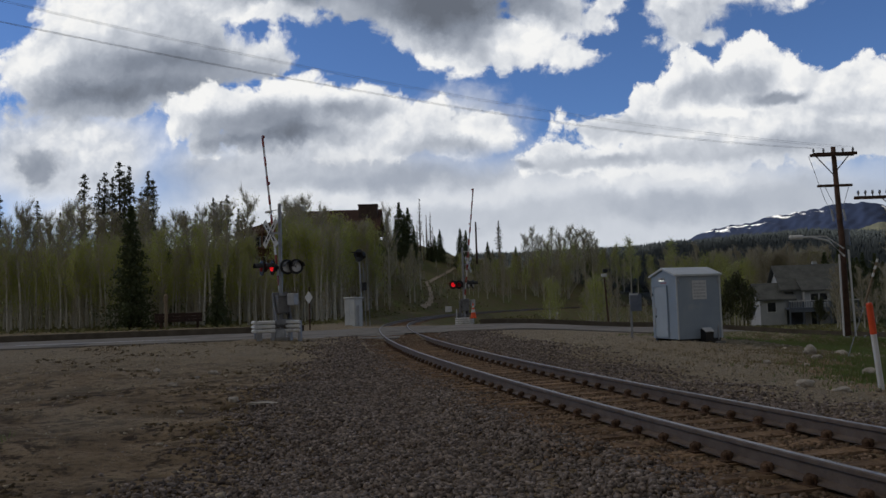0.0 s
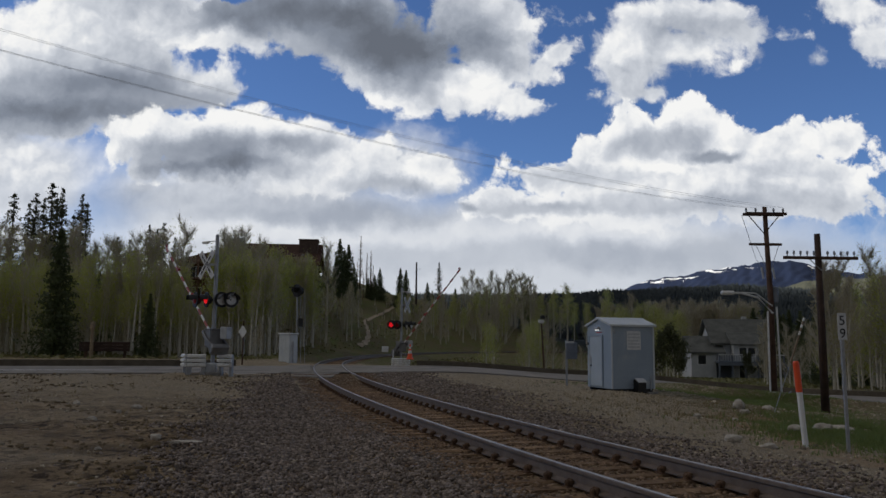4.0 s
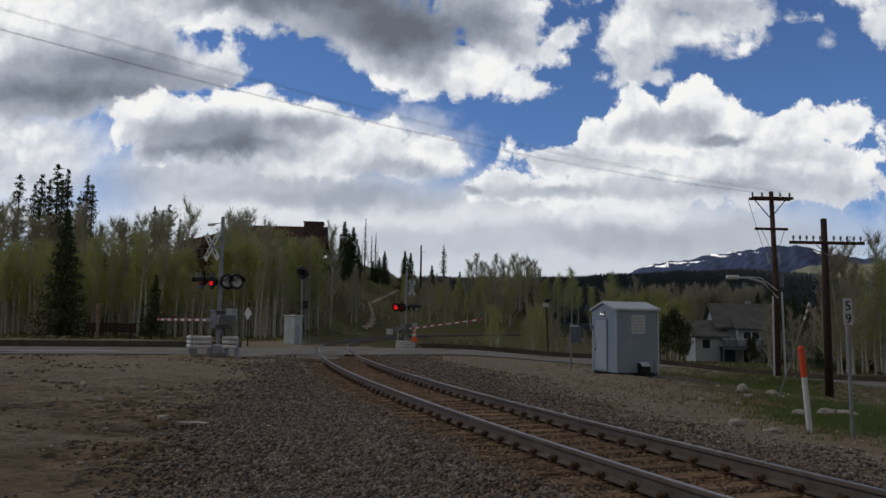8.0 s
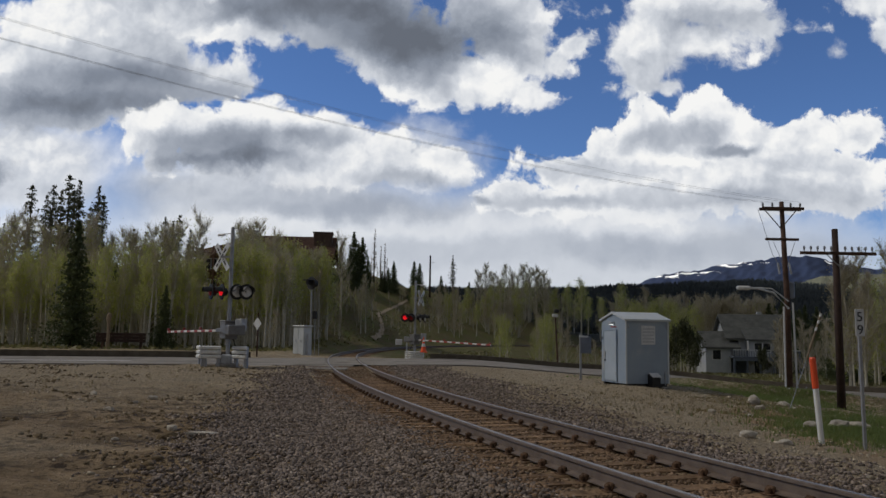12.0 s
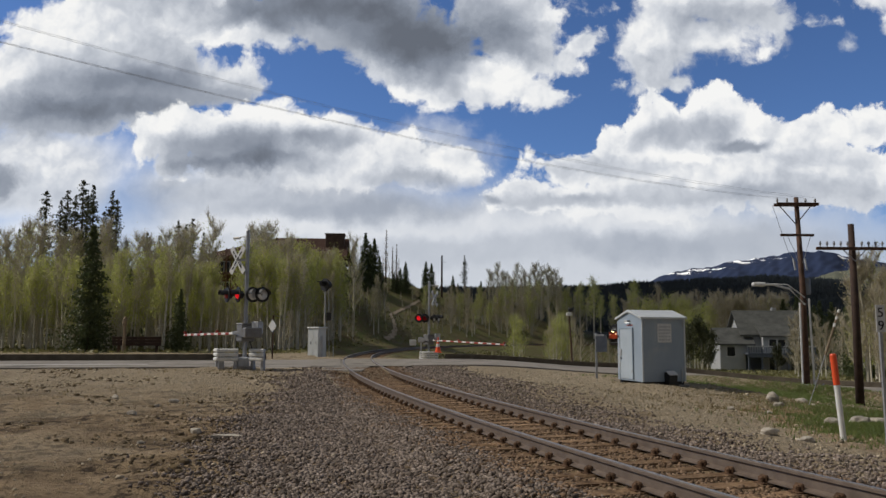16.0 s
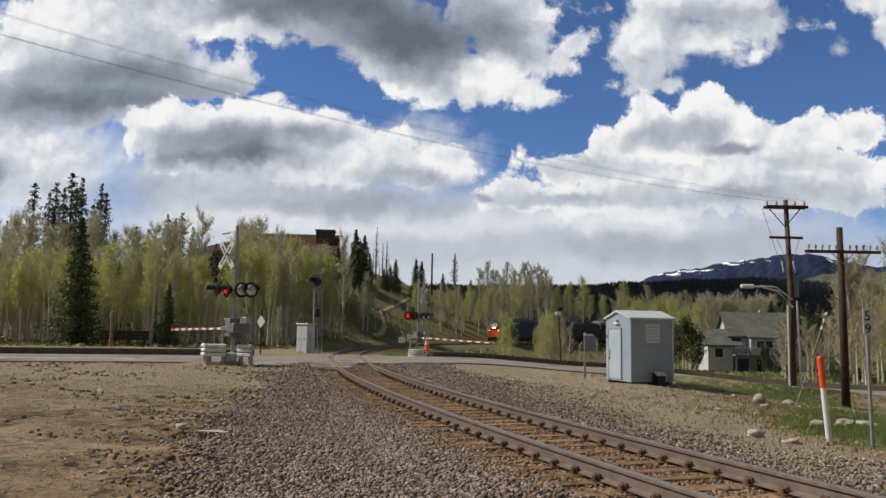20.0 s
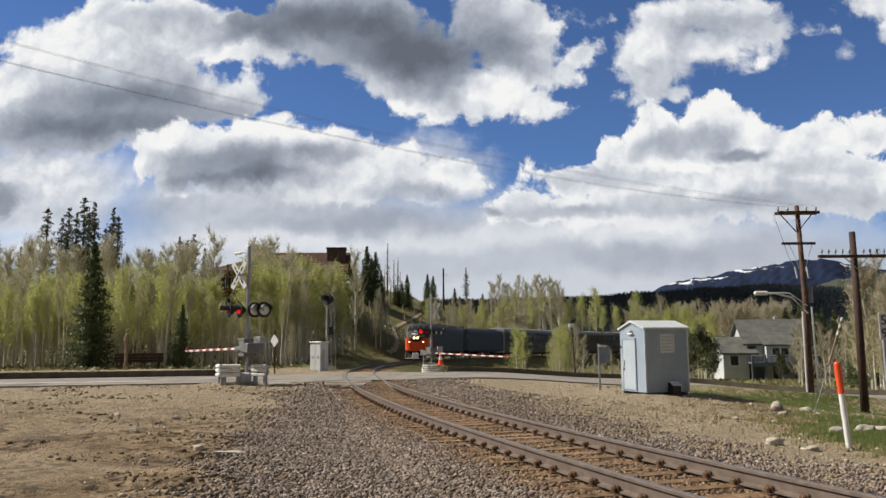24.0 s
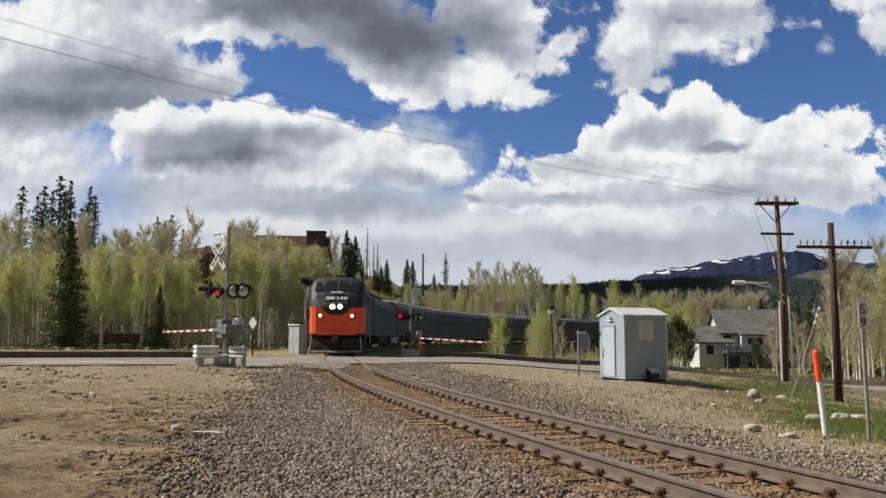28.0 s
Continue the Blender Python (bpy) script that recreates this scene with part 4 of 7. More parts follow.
def signal_mast(name, at, arm_turn, light_turn, arm_length, lit, label, hand):
    """A gate mast: mast, crossbuck, flashers on a cross arm, gate mechanism and a striped arm."""
    t = thing(name, label, "crossing gate", "crossing gates at the road", at)
    part("mast", cylinder((0, 0, 0.05), (0, 0, 5.1), 0.075, 0.07, 12), "galvanised", t, "grey galvanised mast")
    part("mast_cap", G().tube([(0, 0, 5.1), (0, 0, 5.16)], [0.085, 0.04], 12), "galvanised", t)
    part("foundation", G().box(-0.35, -0.35, -0.35, 0.35, 0.35, 0.10, 0.03), "concrete", t)
    # crossbuck
    L = pose(0, 0, 0, 0, 0, light_turn)
    for tilt in (45, -45):
        g = G().box(-0.62, -0.015, -0.115, 0.62, 0.01, 0.115, 0.004)
        b = part("crossbuck_blade", g, "sign_white", t, "white crossbuck blade with faint lettering", at=L @ pose(-0.36 * hand, -0.12 - 0.02 * (tilt > 0), 4.02, 0, 0, -16 if hand > 0 else 48) @ pose(0, 0.03 * (tilt > 0), 0, 0, tilt * 1.12, 0))
        bars(b, pose(0, -0.018, -0.06), 0.9, 0.12, 1, "black_paint", seed=3)
    # cross arm with two pairs of flashers
    part("crossbuck_bracket", G().box(-0.4 if hand > 0 else 0.0, -0.1, 3.98, 0.0 if hand > 0 else 0.4, -0.04, 4.06), "galvanised", t)
    part("top_bracket", G().tube([(0, 0, 4.92), (-0.3 * hand, -0.02, 4.90), (-0.62 * hand, -0.05, 4.88)], 0.02, 8).tube([(-0.34 * hand, -0.03, 4.87), (-0.62 * hand, -0.05, 4.86)], 0.05, 8).turned(L), "white_paint", t, "short white bracket near the mast top")
    part("cross_arm", G().tube([(-0.8, 0, 2.72), (0.72, 0, 2.72)], 0.045, 10).turned(L), "black_paint", t)
    for j, x in enumerate((-0.72, -0.30)):
        flasher(t, L @ pose(x, -0.2 + 0.1 * j, 2.72, 0, 0, -34), "red_lamp" if lit == j else "dim_lamp")
    # the other pair looks along the road the other way: their pale lenses show
    for j, x in enumerate((0.32, 0.66)):
        flasher(t, L @ pose(x, -0.02 + 0.1 * j, 2.72, 0, 0, 62), "sky_glint_lens", True)
    # gate mechanism
    A = pose(0, 0, 0, 0, 0, arm_turn)
    box = G().box(-0.30, -0.24, 0.98, 0.28, 0.24, 1.62, 0.04)
    box.box(-0.32, -0.26, 1.60, 0.30, 0.26, 1.66, 0.02)
    part("gate_mechanism", box.turned(A), "worn_steel", t, "grey steel gate mechanism box")
    part("inspection_plate", G().box(-0.06, -0.252, 1.2, 0.1, -0.24, 1.32).turned(A), "black_paint", t)
    part("junction_box", G().box(0.42, -0.2, 1.28, 0.72, 0.12, 1.72, 0.02).box(0.22, -0.05, 1.45, 0.44, 0.02, 1.52).turned(L), "grey_paint", t, "pale grey junction box on an arm")
    part("conduit", G().tube([(0.05, -0.2, 1.0), (-0.12, -0.25, 0.7), (0.08, -0.22, 0.4), (0.12, -0.1, 0.05)], 0.03, 8).turned(A), "black_paint", t, "black flexible conduit")
    # ribbed guard rails round the foot
    def beam(cx, cy, length, turn, rows):
        m = pose(cx, cy, 0, 0, 0, turn)
        for z in rows:
            part("guard_rail", G().prism([(-0.01, z), (-0.06, z + 0.03), (-0.06, z + 0.10), (-0.01, z + 0.13), (0.03, z + 0.13), (0.03, z)], -length / 2, length / 2, "x").turned(m), "white_paint", t, "ribbed white guard rail")
        for x in (-length * 0.36, length * 0.36):
            part("guard_post", G().box(x - 0.07, 0.03, -0.25, x + 0.07, 0.15, rows[-1] + 0.12, 0.015).turned(m), "galvanised", t)

    if hand > 0:
        beam(-0.98, -0.22, 0.62, -64, (0.28, 0.44, 0.60))
        beam(-0.47, -0.44, 0.66, 9, (0.28, 0.44, 0.60))
        beam(0.52, -0.36, 0.66, -30, (0.28, 0.44, 0.60))
        part("cable_shroud", G().box(-0.20, -0.3, 0.0, 0.2, -0.05, 0.42, 0.05), "grey_paint", t, "grey steel shroud at the foot")
    else:
        for j in range(4):
            z = 0.12 + 0.13 * j
            ring = [(0.58 * math.cos(a), -0.1 + 0.5 * math.sin(a), z) for a in [math.pi + math.pi * i / 12 for i in range(13)]]
            part("guard_rail", G().tube(ring, 0.055, 6), "white_paint", t, "curved ribbed white guard rail")
        for x in (-0.5, 0.0, 0.5):
            part("guard_post", G().box(x - 0.05, -0.45 + abs(x) * 0.6, -0.3, x + 0.05, -0.33 + abs(x) * 0.6, 0.6, 0.01), "galvanised", t)
        part("service_box", G().box(-1.25, -0.15, 0.95, -0.82, 0.15, 1.32, 0.02).box(-0.55, -0.04, -0.2, -0.47, 0.04, 1.1), "sign_white", t, "pale box on a short post")
    # the arm turns in its own frame about the pivot: x along the arm
    arm = part("gate_arm", G().box(0.0, -0.03, -0.043, arm_length, 0.03, 0.043, 0.012), "white_paint", t, "long gate arm striped red and white")
    arm.location = (0, 0, 1.3)
    for j in range(int(arm_length / 0.82)):
        x = 0.75 + j * 0.82
        if x + 0.4 < arm_length:
            part("red_stripe", G().box(x, -0.034, -0.047, x + 0.4, 0.034, 0.047, 0.012), "red_paint", arm, "red stripe")
    for x in (arm_length * 0.42, arm_length * 0.7, arm_length - 0.1):
        part("arm_lamp", G().box(x - 0.05, -0.05, 0.054, x + 0.05, 0.05, 0.15, 0.015), "red_paint", arm)
    weight = G().prism([(-0.1, -0.1), (-0.6, -0.16), (-0.8, -0.05), (-0.8, 0.14), (-0.6, 0.18), (-0.1, 0.1)], 0.26, 0.31)
    weight.prism([(-0.1, -0.1), (-0.6, -0.16), (-0.8, -0.05), (-0.8, 0.14), (-0.6, 0.18), (-0.1, 0.1)], -0.31, -0.26)
    weight.box(-0.82, -0.32, -0.18, -0.58, 0.32, 0.18, 0.03)
    part("counterweight", weight, "worn_steel", arm, "dark grey counterweight")
    for y in (-0.29, 0.29):
        part("arm_bracket", G().box(-0.15, y - 0.025, -0.07, 0.42, y + 0.025, 0.07, 0.01), "worn_steel", arm)
    part("arm_saddle", G().box(0.36, -0.31, -0.06, 0.48, 0.31, 0.06, 0.01), "worn_steel", arm)
    return t, arm


MAST_L = (-7.05, 29.9)
MAST_R = (-0.35, 52.6)
gate_near, arm_near = signal_mast("crossing_gate", pose(*MAST_L, ground_z(*MAST_L)), 125, -24, 7.0, 1, "crossing gate with crossbuck and red flashers beside the road", 1)
gate_far, arm_far = signal_mast("crossing_gate", pose(*MAST_R, ground_z(*MAST_R)), -55, 14, 7.75, 0, "crossing gate with crossbuck and red flashers beyond the track", -1)


# ---- equipment shed ----
def make_shed():
    """Steel equipment shed: front with the door looks left, the long side looks at the track."""
    a, b, turn = SHED_SIZE[0], SHED_SIZE[1], SHED_TURN
    h0, h1 = 2.32, 2.55
    t = thing("equipment_shed", "pale grey steel railway equipment shed on the gravel", "shed", at=pose(*SHED_AT, 0, 0, turn))
    # local: x along the long side, y along the door side, corner at the origin
    body = G().prism([(0, 0.06), (0, h0), (b / 2, h1), (b, h0), (b, 0.06)], 0, a, "x")
    part("wall", body, "shed_wall", t, "pale grey painted steel wall")
    roof = G()
    for s in (0, 1):
        y0, y1 = (-0.07, b / 2) if s == 0 else (b + 0.07, b / 2)
        z0 = h0 - 0.02
        roof.add([(-0.07, y0, z0), (a + 0.07, y0, z0), (a + 0.07, y1, h1 + 0.03), (-0.07, y1, h1 + 0.03), (-0.07, y0, z0 + 0.07), (a + 0.07, y0, z0 + 0.07), (a + 0.07, y1, h1 + 0.1), (-0.07, y1, h1 + 0.1)],
                 [(0, 1, 2, 3), (4, 7, 6, 5), (0, 4, 5, 1), (1, 5, 6, 2), (3, 2, 6, 7), (0, 3, 7, 4)])
    part("roof", roof, "shed_trim", t, "white ridged steel roof")
    for y in (0.05, b - 0.17):
        part("skid", G().box(0.05, y, -0.12, a - 0.05, y + 0.12, 0.06), "black_paint", t)
    for x0, x1 in ((-0.004, 0.05), (a - 0.05, a + 0.004)):
        part("corner_trim", G().box(x0, -0.018, 0.06, x1, 0.0, h0 - 0.02), "shed_trim", t)
    # door
    d0, d1 = b * 0.36, b * 0.86
    door = part("door", G().box(-0.035, d0, 0.12, 0.0, d1, 1.95, 0.008), "shed_door", t, "closed white steel door")
    for y0, y1, z0, z1 in ((d0 - 0.05, d0, 0.1, 2.0), (d1, d1 + 0.05, 0.1, 2.0), (d0, d1, 1.95, 2.0)):
        part("door_frame", G().box(-0.05, y0, z0, 0.0, y1, z1), "shed_wall", t)
    part("door_handle", G().box(-0.075, d1 - 0.12, 0.95, -0.035, d1 - 0.06, 1.2, 0.01), "grey_paint", door, "grey door handle")
    part("lock", G().box(-0.06, d1 - 0.13, 0.82, -0.035, d1 - 0.05, 0.9, 0.01), "black_paint", door)
    for z in (0.35, 1.0, 1.7):
        part("hinge", G().box(-0.05, d0 - 0.02, z, -0.03, d0 + 0.05, z + 0.1), "grey_paint", door)
    part("notice", G().box(-0.008, b * 0.36, 2.07, 0.0, b * 0.6, 2.105), "red_paint", t, "small red strip notice")
    part("number_plate", G().box(-0.05, b * 0.9, 1.62, 0.0, b * 0.95, 1.72), "black_paint", t)
    lamp = part("door_lamp", G().box(-0.14, b * 0.45, 2.18, 0.0, b * 0.58, 2.28, 0.015), "grey_paint", t)
    part("bulb", G().box(-0.12, b * 0.47, 2.165, -0.03, b * 0.56, 2.18), "white_bulb", lamp)
    # sign on the long side
    sign = part("sign", G().box(a * 0.36, -0.016, 1.46, a * 0.68, 0.0, 2.14, 0.003), "sign_white", t, "pale metal sign with rows of small print")
    bars(sign, pose(a * 0.52, -0.017, 1.5), a * 0.26, 0.58, 5, "grey_paint", seed=7)
    for x in (0.1, a - 0.12):
        part("lifting_eye", G().tube([(x, -0.02, h0 - 0.1), (x - 0.03, -0.06, h0 - 0.2), (x, -0.06, h0 - 0.28), (x + 0.03, -0.02, h0 - 0.2)], 0.014, 6), "galvanised", t)
    # dark vent hood at the foot of the long side
    hood = G().prism([(-0.32, -0.04), (0.0, -0.04), (0.0, 0.38), (-0.12, 0.42), (-0.34, 0.3)], a * 0.50, a * 0.68, "x")
    part("vent_hood", hood, "black_paint", t, "black box at the foot of the wall")
    part("hood_top", G().prism([(-0.35, 0.30), (-0.12, 0.43), (-0.12, 0.45), (-0.35, 0.325)], a * 0.49, a * 0.69, "x"), "sign_white", t)
    part("conduit", G().tube([(a * 0.9, -0.03, 0.0), (a * 0.9, -0.03, 0.5)], 0.02, 6), "grey_paint", t)
    block = part("footing_block", G().box(a * 0.72, -0.42, -0.1, a * 0.92, -0.3, -0.03, 0.01), "concrete")
    block.matrix_basis = pose(*SHED_AT, 0, 0, turn)
    tagged(block, "small pale concrete block on the gravel by the shed", "block")
    return t


SHED_AT, SHED_TURN, SHED_SIZE = (7.41, 28.7, -0.42), 16.0, (1.78, 1.75)
make_shed()


# ---- poles ----
def utility_pole():
    t = thing("utility_pole", "tall brown wooden utility pole with two cross arms", "utility pole", at=pose(*POLE_A))
    H = POLE_A_H
    part("pole", G().tube([(0, 0, -0.4), (0.02, 0, H * 0.5), (POLE_A_LEAN, 0, H)], [0.165, 0.135, 0.105], 12), "creosote", t, smooth=True)
    X = POLE_A_LEAN
    for y in (-0.16, 0.16):
        part("cross_arm", G().box(X - 1.02, y - 0.05, H - 0.42, X + 1.02, y + 0.05, H - 0.28, 0.012), "creosote", t)
    for s in (-1, 1):
        part("arm_brace", G().tube([(X + s * 0.75, 0.12, H - 0.42), (X, 0.12, H - 1.3)], 0.025, 6), "creosote", t)
    part("lower_cross_arm", G().box(X - 0.9, -0.2, H - 1.92, X + 0.72, -0.1, H - 1.80, 0.012), "creosote", t)
    for x in (-0.92, -0.45, 0.45, 0.92):
        part("insulator", G().tube([(X + x, 0, H - 0.3), (X + x, 0, H - 0.16), (X + x, 0, H - 0.05)], [0.02, 0.06, 0.04], 8), "grey_paint", t)
    for x in (-0.35, 0.2):
        part("cutout", G().tube([(X + x, -0.2, H - 3.0), (X + x + 0.06, -0.25, H - 3.55)], 0.05, 6), "grey_paint", t, "grey cut-out switch")
    part("transformer", G().tube([(X + 0.36, 0.05, H - 4.7), (X + 0.36, 0.05, H - 4.66), (X + 0.36, 0.05, H - 3.95), (X + 0.36, 0.05, H - 3.9)], [0.14, 0.17, 0.17, 0.1], 12), "sign_back", t, "dark grey pole transformer")
    for x, y0 in ((-1.2, -0.42), (-0.55, -1.86), (0.6, -1.86)):
        part("drop_wire", G().tube([(X + x, -0.1, H + y0), (X + x * 0.5, -0.2, H - 2.6), (X + x * 0.2, -0.2, H - 3.2)], 0.012, 5), "wire", t)
    # street lamp on the same pole
    lampz = H - 5.2
    arm = part("lamp_arm", G().tube([(0, -0.2, lampz), (-0.7, -0.2, lampz + 0.75), (-1.5, -0.2, lampz + 0.95), (-1.9, -0.2, lampz + 0.95)], 0.05, 8), "sign_white", t, "curved galvanised lamp arm")
    part("lamp_stay", G().tube([(0, -0.2, lampz + 0.35), (-0.8, -0.2, lampz + 0.95), (-1.5, -0.2, lampz + 0.98)], 0.03, 6), "sign_white", arm)
    part("lamp_head", G().box(-2.5, -0.32, lampz + 0.86, -1.85, -0.08, lampz + 1.06, 0.06), "white_paint", arm, "pale street lamp head")
    part("conduit", G().tube([(-0.24, -0.15, 0), (-0.22, -0.15, lampz + 0.1)], 0.045, 8), "sign_white", t, "grey conduit up the pole")
    part("conduit", G().tube([(0.30, -0.18, 0), (0.22, -0.15, H - 4.9)], 0.05, 8), "sign_white", t, "grey conduit up the pole")
    part("meter_box", G().box(-0.42, -0.42, -0.2, -0.02, -0.15, 0.42, 0.02), "grey_paint", t, "grey box at the foot")
    part("guy_wire", G().tube([(0.3, -0.1, 0.0), (0.75, -0.2, 0.45)], 0.03, 6), "galvanised", t)
    return t


POLE_A, POLE_A_H, POLE_A_LEAN = (17.6, 38.0, -1.38), 9.35, -0.12
utility_pole()


def signal_pole():
    t = thing("telegraph_pole", "dark brown railway telegraph pole with one arm of glass insulators", "telegraph pole", at=pose(*POLE_B))
    H = POLE_B_H
    part("pole", G().tube([(0, 0, -0.4), (0, 0, H * 0.5), (POLE_B_LEAN, 0, H)], [0.165, 0.14, 0.115], 12), "dark_pole", t, smooth=True)
    z = H - 0.98
    part("cross_arm", G().box(-1.52, -0.24, z - 0.07, 1.5, -0.13, z + 0.05, 0.012), "creosote", t)
    for s in (-1, 1):
        part("arm_brace", G().tube([(s * 0.5, -0.14, z), (0.02, -0.14, z - 0.5)], 0.018, 6), "galvanised", t)
    for j in range(5):
        for s in (-1, 1):
            x = s * (0.28 + 0.27 * j)
            part("insulator", G().tube([(x, -0.18, z + 0.04), (x, -0.18, z + 0.12), (x, -0.18, z + 0.18), (x, -0.18, z + 0.27)], [0.02, 0.025, 0.055, 0.035], 8), "clear_lens", t, "glass insulator")
    return t


POLE_B, POLE_B_H, POLE_B_LEAN = (16.45, 31.1, -1.25), 6.95, -0.02
signal_pole()


def overhead_wires():
    """Four wires from the pole to one far to the left, over the camera's view."""
    X, Y, Z = POLE_A[0] + POLE_A_LEAN, POLE_A[1], POLE_A[2] + POLE_A_H
    for j, (dx, dz) in enumerate(((-0.92, 0.0), (-0.45, 0.0), (0.45, 0.02), (0.92, 0.04))):
        a = Vector((X + dx, Y, Z + dz - 0.05))
        b = Vector(WIRE_END) + Vector((0.0, WIRE_FAN[j], WIRE_RISE[j]))
        pts = []
        for i in range(33):
            t = i / 32
            p = a.lerp(b, t)
            p.z -= 4 * WIRE_SAG * t * (1 - t)
            pts.append(p)
        ob = part("power_line", G().tube(pts, 0.0045, 5), "wire")
        tagged(ob, "thin dark overhead power line", "power line", "power lines")


WIRE_END, WIRE_SAG = (-25.0, 11.0, 11.2), 1.2
WIRE_FAN, WIRE_RISE = (-5.0, -3.6, 4.0, 5.0), (-1.65, -1.35, 1.1, 1.35)
overhead_wires()


# ---- small trackside things ----
def marker_post():
    t = thing("marker_post", "leaning white plastic marker post with an orange top", "marker post", at=pose(*POST_AT, 0, POST_LEAN, 0))
    part("post", G().tube([(0, 0, -0.2), (0, 0, 1.12)], 0.055, 14), "white_paint", t, smooth=False)
    part("orange_sleeve", G().tube([(0, 0, 1.1), (0, 0, 1.68), (0, 0, 1.71)], [0.062, 0.062, 0.045], 14), "orange_paint", t, "orange sleeve")


POST_AT, POST_LEAN = (7.95, 15.75, -0.75), -4.5
marker_post()


def number_post():
    t = thing("milepost", "grey steel milepost with a white number plate", "milepost", at=pose(8.58, 15.34, -0.74, 0, -0.8, 0))
    part("post", G().box(-0.028, -0.028, -0.2, 0.028, 0.028, 2.62, 0.005), "galvanised", t)
    plate = part("number_plate", G().box(-0.088, -0.045, 2.12, 0.088, -0.03, 2.64, 0.004), "sign_white", t, "white plate with two black figures")
    for ch, z in (("5", 2.41), ("9", 2.16)):
        c = bpy.data.curves.new("figure", "FONT")
        c.body, c.size, c.align_x, c.extrude = ch, 0.26, "CENTER", 0.003
        ob = new("figure", c)
        dg = bpy.context.evaluated_depsgraph_get()
        me = bpy.data.meshes.new_from_object(ob.evaluated_get(dg))
        bpy.data.objects.remove(ob)
        part("figure", me, "black_paint", plate, "black figure", at=pose(0, -0.049, z, 90, 0, 0))
    return t


number_post()


def sign_from_behind():
    t = thing("road_sign", "small sign on a thin grey steel post, seen from behind", "sign", at=pose(6.44, 32.0, -0.62))
    part("post", G().box(-0.04, -0.03, -0.3, 0.04, 0.03, 2.0, 0.006), "galvanised", t)
    part("plate", G().box(-0.02, -0.06, 1.25, 0.42, -0.03, 1.92, 0.008), "sign_back", t, "dark grey back of the sign")
    part("clip", G().box(-0.05, -0.08, 1.88, 0.3, -0.02, 1.95, 0.006), "sign_white", t)


sign_from_behind()


def traffic_cone():
    t = thing("traffic_cone", "orange traffic cone with white bands at the kerb", "cone", at=pose(*CONE_AT))
    part("base", G().box(-0.22, -0.22, 0.0, 0.22, 0.22, 0.05, 0.01), "cone_orange", t)
    zs = [(0.05, 0.17), (0.34, 0.118), (0.52, 0.088), (0.62, 0.07), (0.74, 0.05), (0.9, 0.028)]
    for (z0, r0), (z1, r1), mat in zip(zs[:-1], zs[1:], ("cone_orange", "sign_white", "cone_orange", "sign_white", "cone_orange")):
        part("band" if mat == "sign_white" else "cone_body", G().tube([(0, 0, z0), (0, 0, z1)], [r0, r1], 16), mat, t, "white band" if mat == "sign_white" else "")


CONE_AT = (0.22, 47.2, float(road_bed(0.2)) + 0.28)
traffic_cone()


def cabinet():
    t = thing("signal_cabinet", "pale grey steel signal cabinet on the ground", "cabinet", at=pose(*CAB_AT, 0, 0, -34))
    part("body", G().box(-0.42, -0.35, -0.3, 0.42, 0.35, 1.62, 0.02), "shed_trim", t)
    part("lid", G().box(-0.5, -0.42, 1.62, 0.5, 0.42, 1.72, 0.03), "shed_trim", t, "overhanging lid")
    for x in (-0.21, 0.21):
        d = part("door", G().box(x - 0.2, -0.375, -0.1, x + 0.2, -0.35, 1.55, 0.006), "shed_trim", t)
        part("handle", G().box(x - 0.02, -0.40, 0.7, x + 0.02, -0.375, 0.85), "grey_paint", d)
    part("conduit", G().tube([(0.5, -0.1, -0.3), (0.5, -0.1, 1.2)], 0.05, 6), "grey_paint", t)


CAB_AT = (-7.2, 49.5, 0.0)
cabinet()


def block_signal():
    t = thing("block_signal", "railway block signal with a round black head on a thin mast", "railway signal", at=pose(*SIG_AT))
    part("mast", G().tube([(0, 0, -0.5), (-0.1, 0, 4.4)], [0.07, 0.055], 8), "galvanised", t)
    head = G().tube([(-0.1, -0.06, 4.75), (-0.1, 0.04, 4.75)], 0.44, 24)
    head.tube([(-0.1, 0.04, 4.75), (-0.1, 0.4, 4.75)], [0.3, 0.25], 12)
    head.tube([(-0.1, -0.38, 4.8), (-0.1, -0.06, 4.8)], [0.15, 0.16], 14)
    side_on = pose(-0.1, 0, -0.13, 0, 0, -42) @ pose(0.1, 0, 0)
    part("head", head.turned(side_on), "black_paint", t, "round black signal head")
    part("hood", G().box(-0.34, -0.55, 4.92, 0.14, -0.06, 4.98).turned(side_on), "black_paint", t)
    part("relay_box", G().box(0.05, -0.2, 2.2, 0.35, 0.15, 2.75, 0.02), "black_paint", t, "small dark box on the mast")
    part("ladder_rail", G().tube([(0.22, 0.3, -0.4), (0.1, 0.3, 4.5)], 0.02, 6), "galvanised", t)
    part("ladder_rail", G().tube([(0.5, 0.3, -0.4), (0.38, 0.3, 4.5)], 0.02, 6), "galvanised", t)


SIG_AT = (-7.35, 54.5, 0.0)
block_signal()


# ---- the train ----
def loft(stations, section):
    """A hull through stations (y, half width, bottom, top); section gives the (x, z) outline."""
    g = G()
    rings = [section(*st[1:]) for st in stations]
    n = len(rings[0])
    vs = [(x, st[0], z) for st, ring in zip(stations, rings) for x, z in ring]
    fs = [tuple(range(n)), tuple((len(rings) - 1) * n + j for j in range(n))]
    for i in range(len(rings) - 1):
        fs += [(i * n + j, i * n + (j + 1) % n, (i + 1) * n + (j + 1) % n, (i + 1) * n + j) for j in range(n)]
    return g.add(vs, fs)


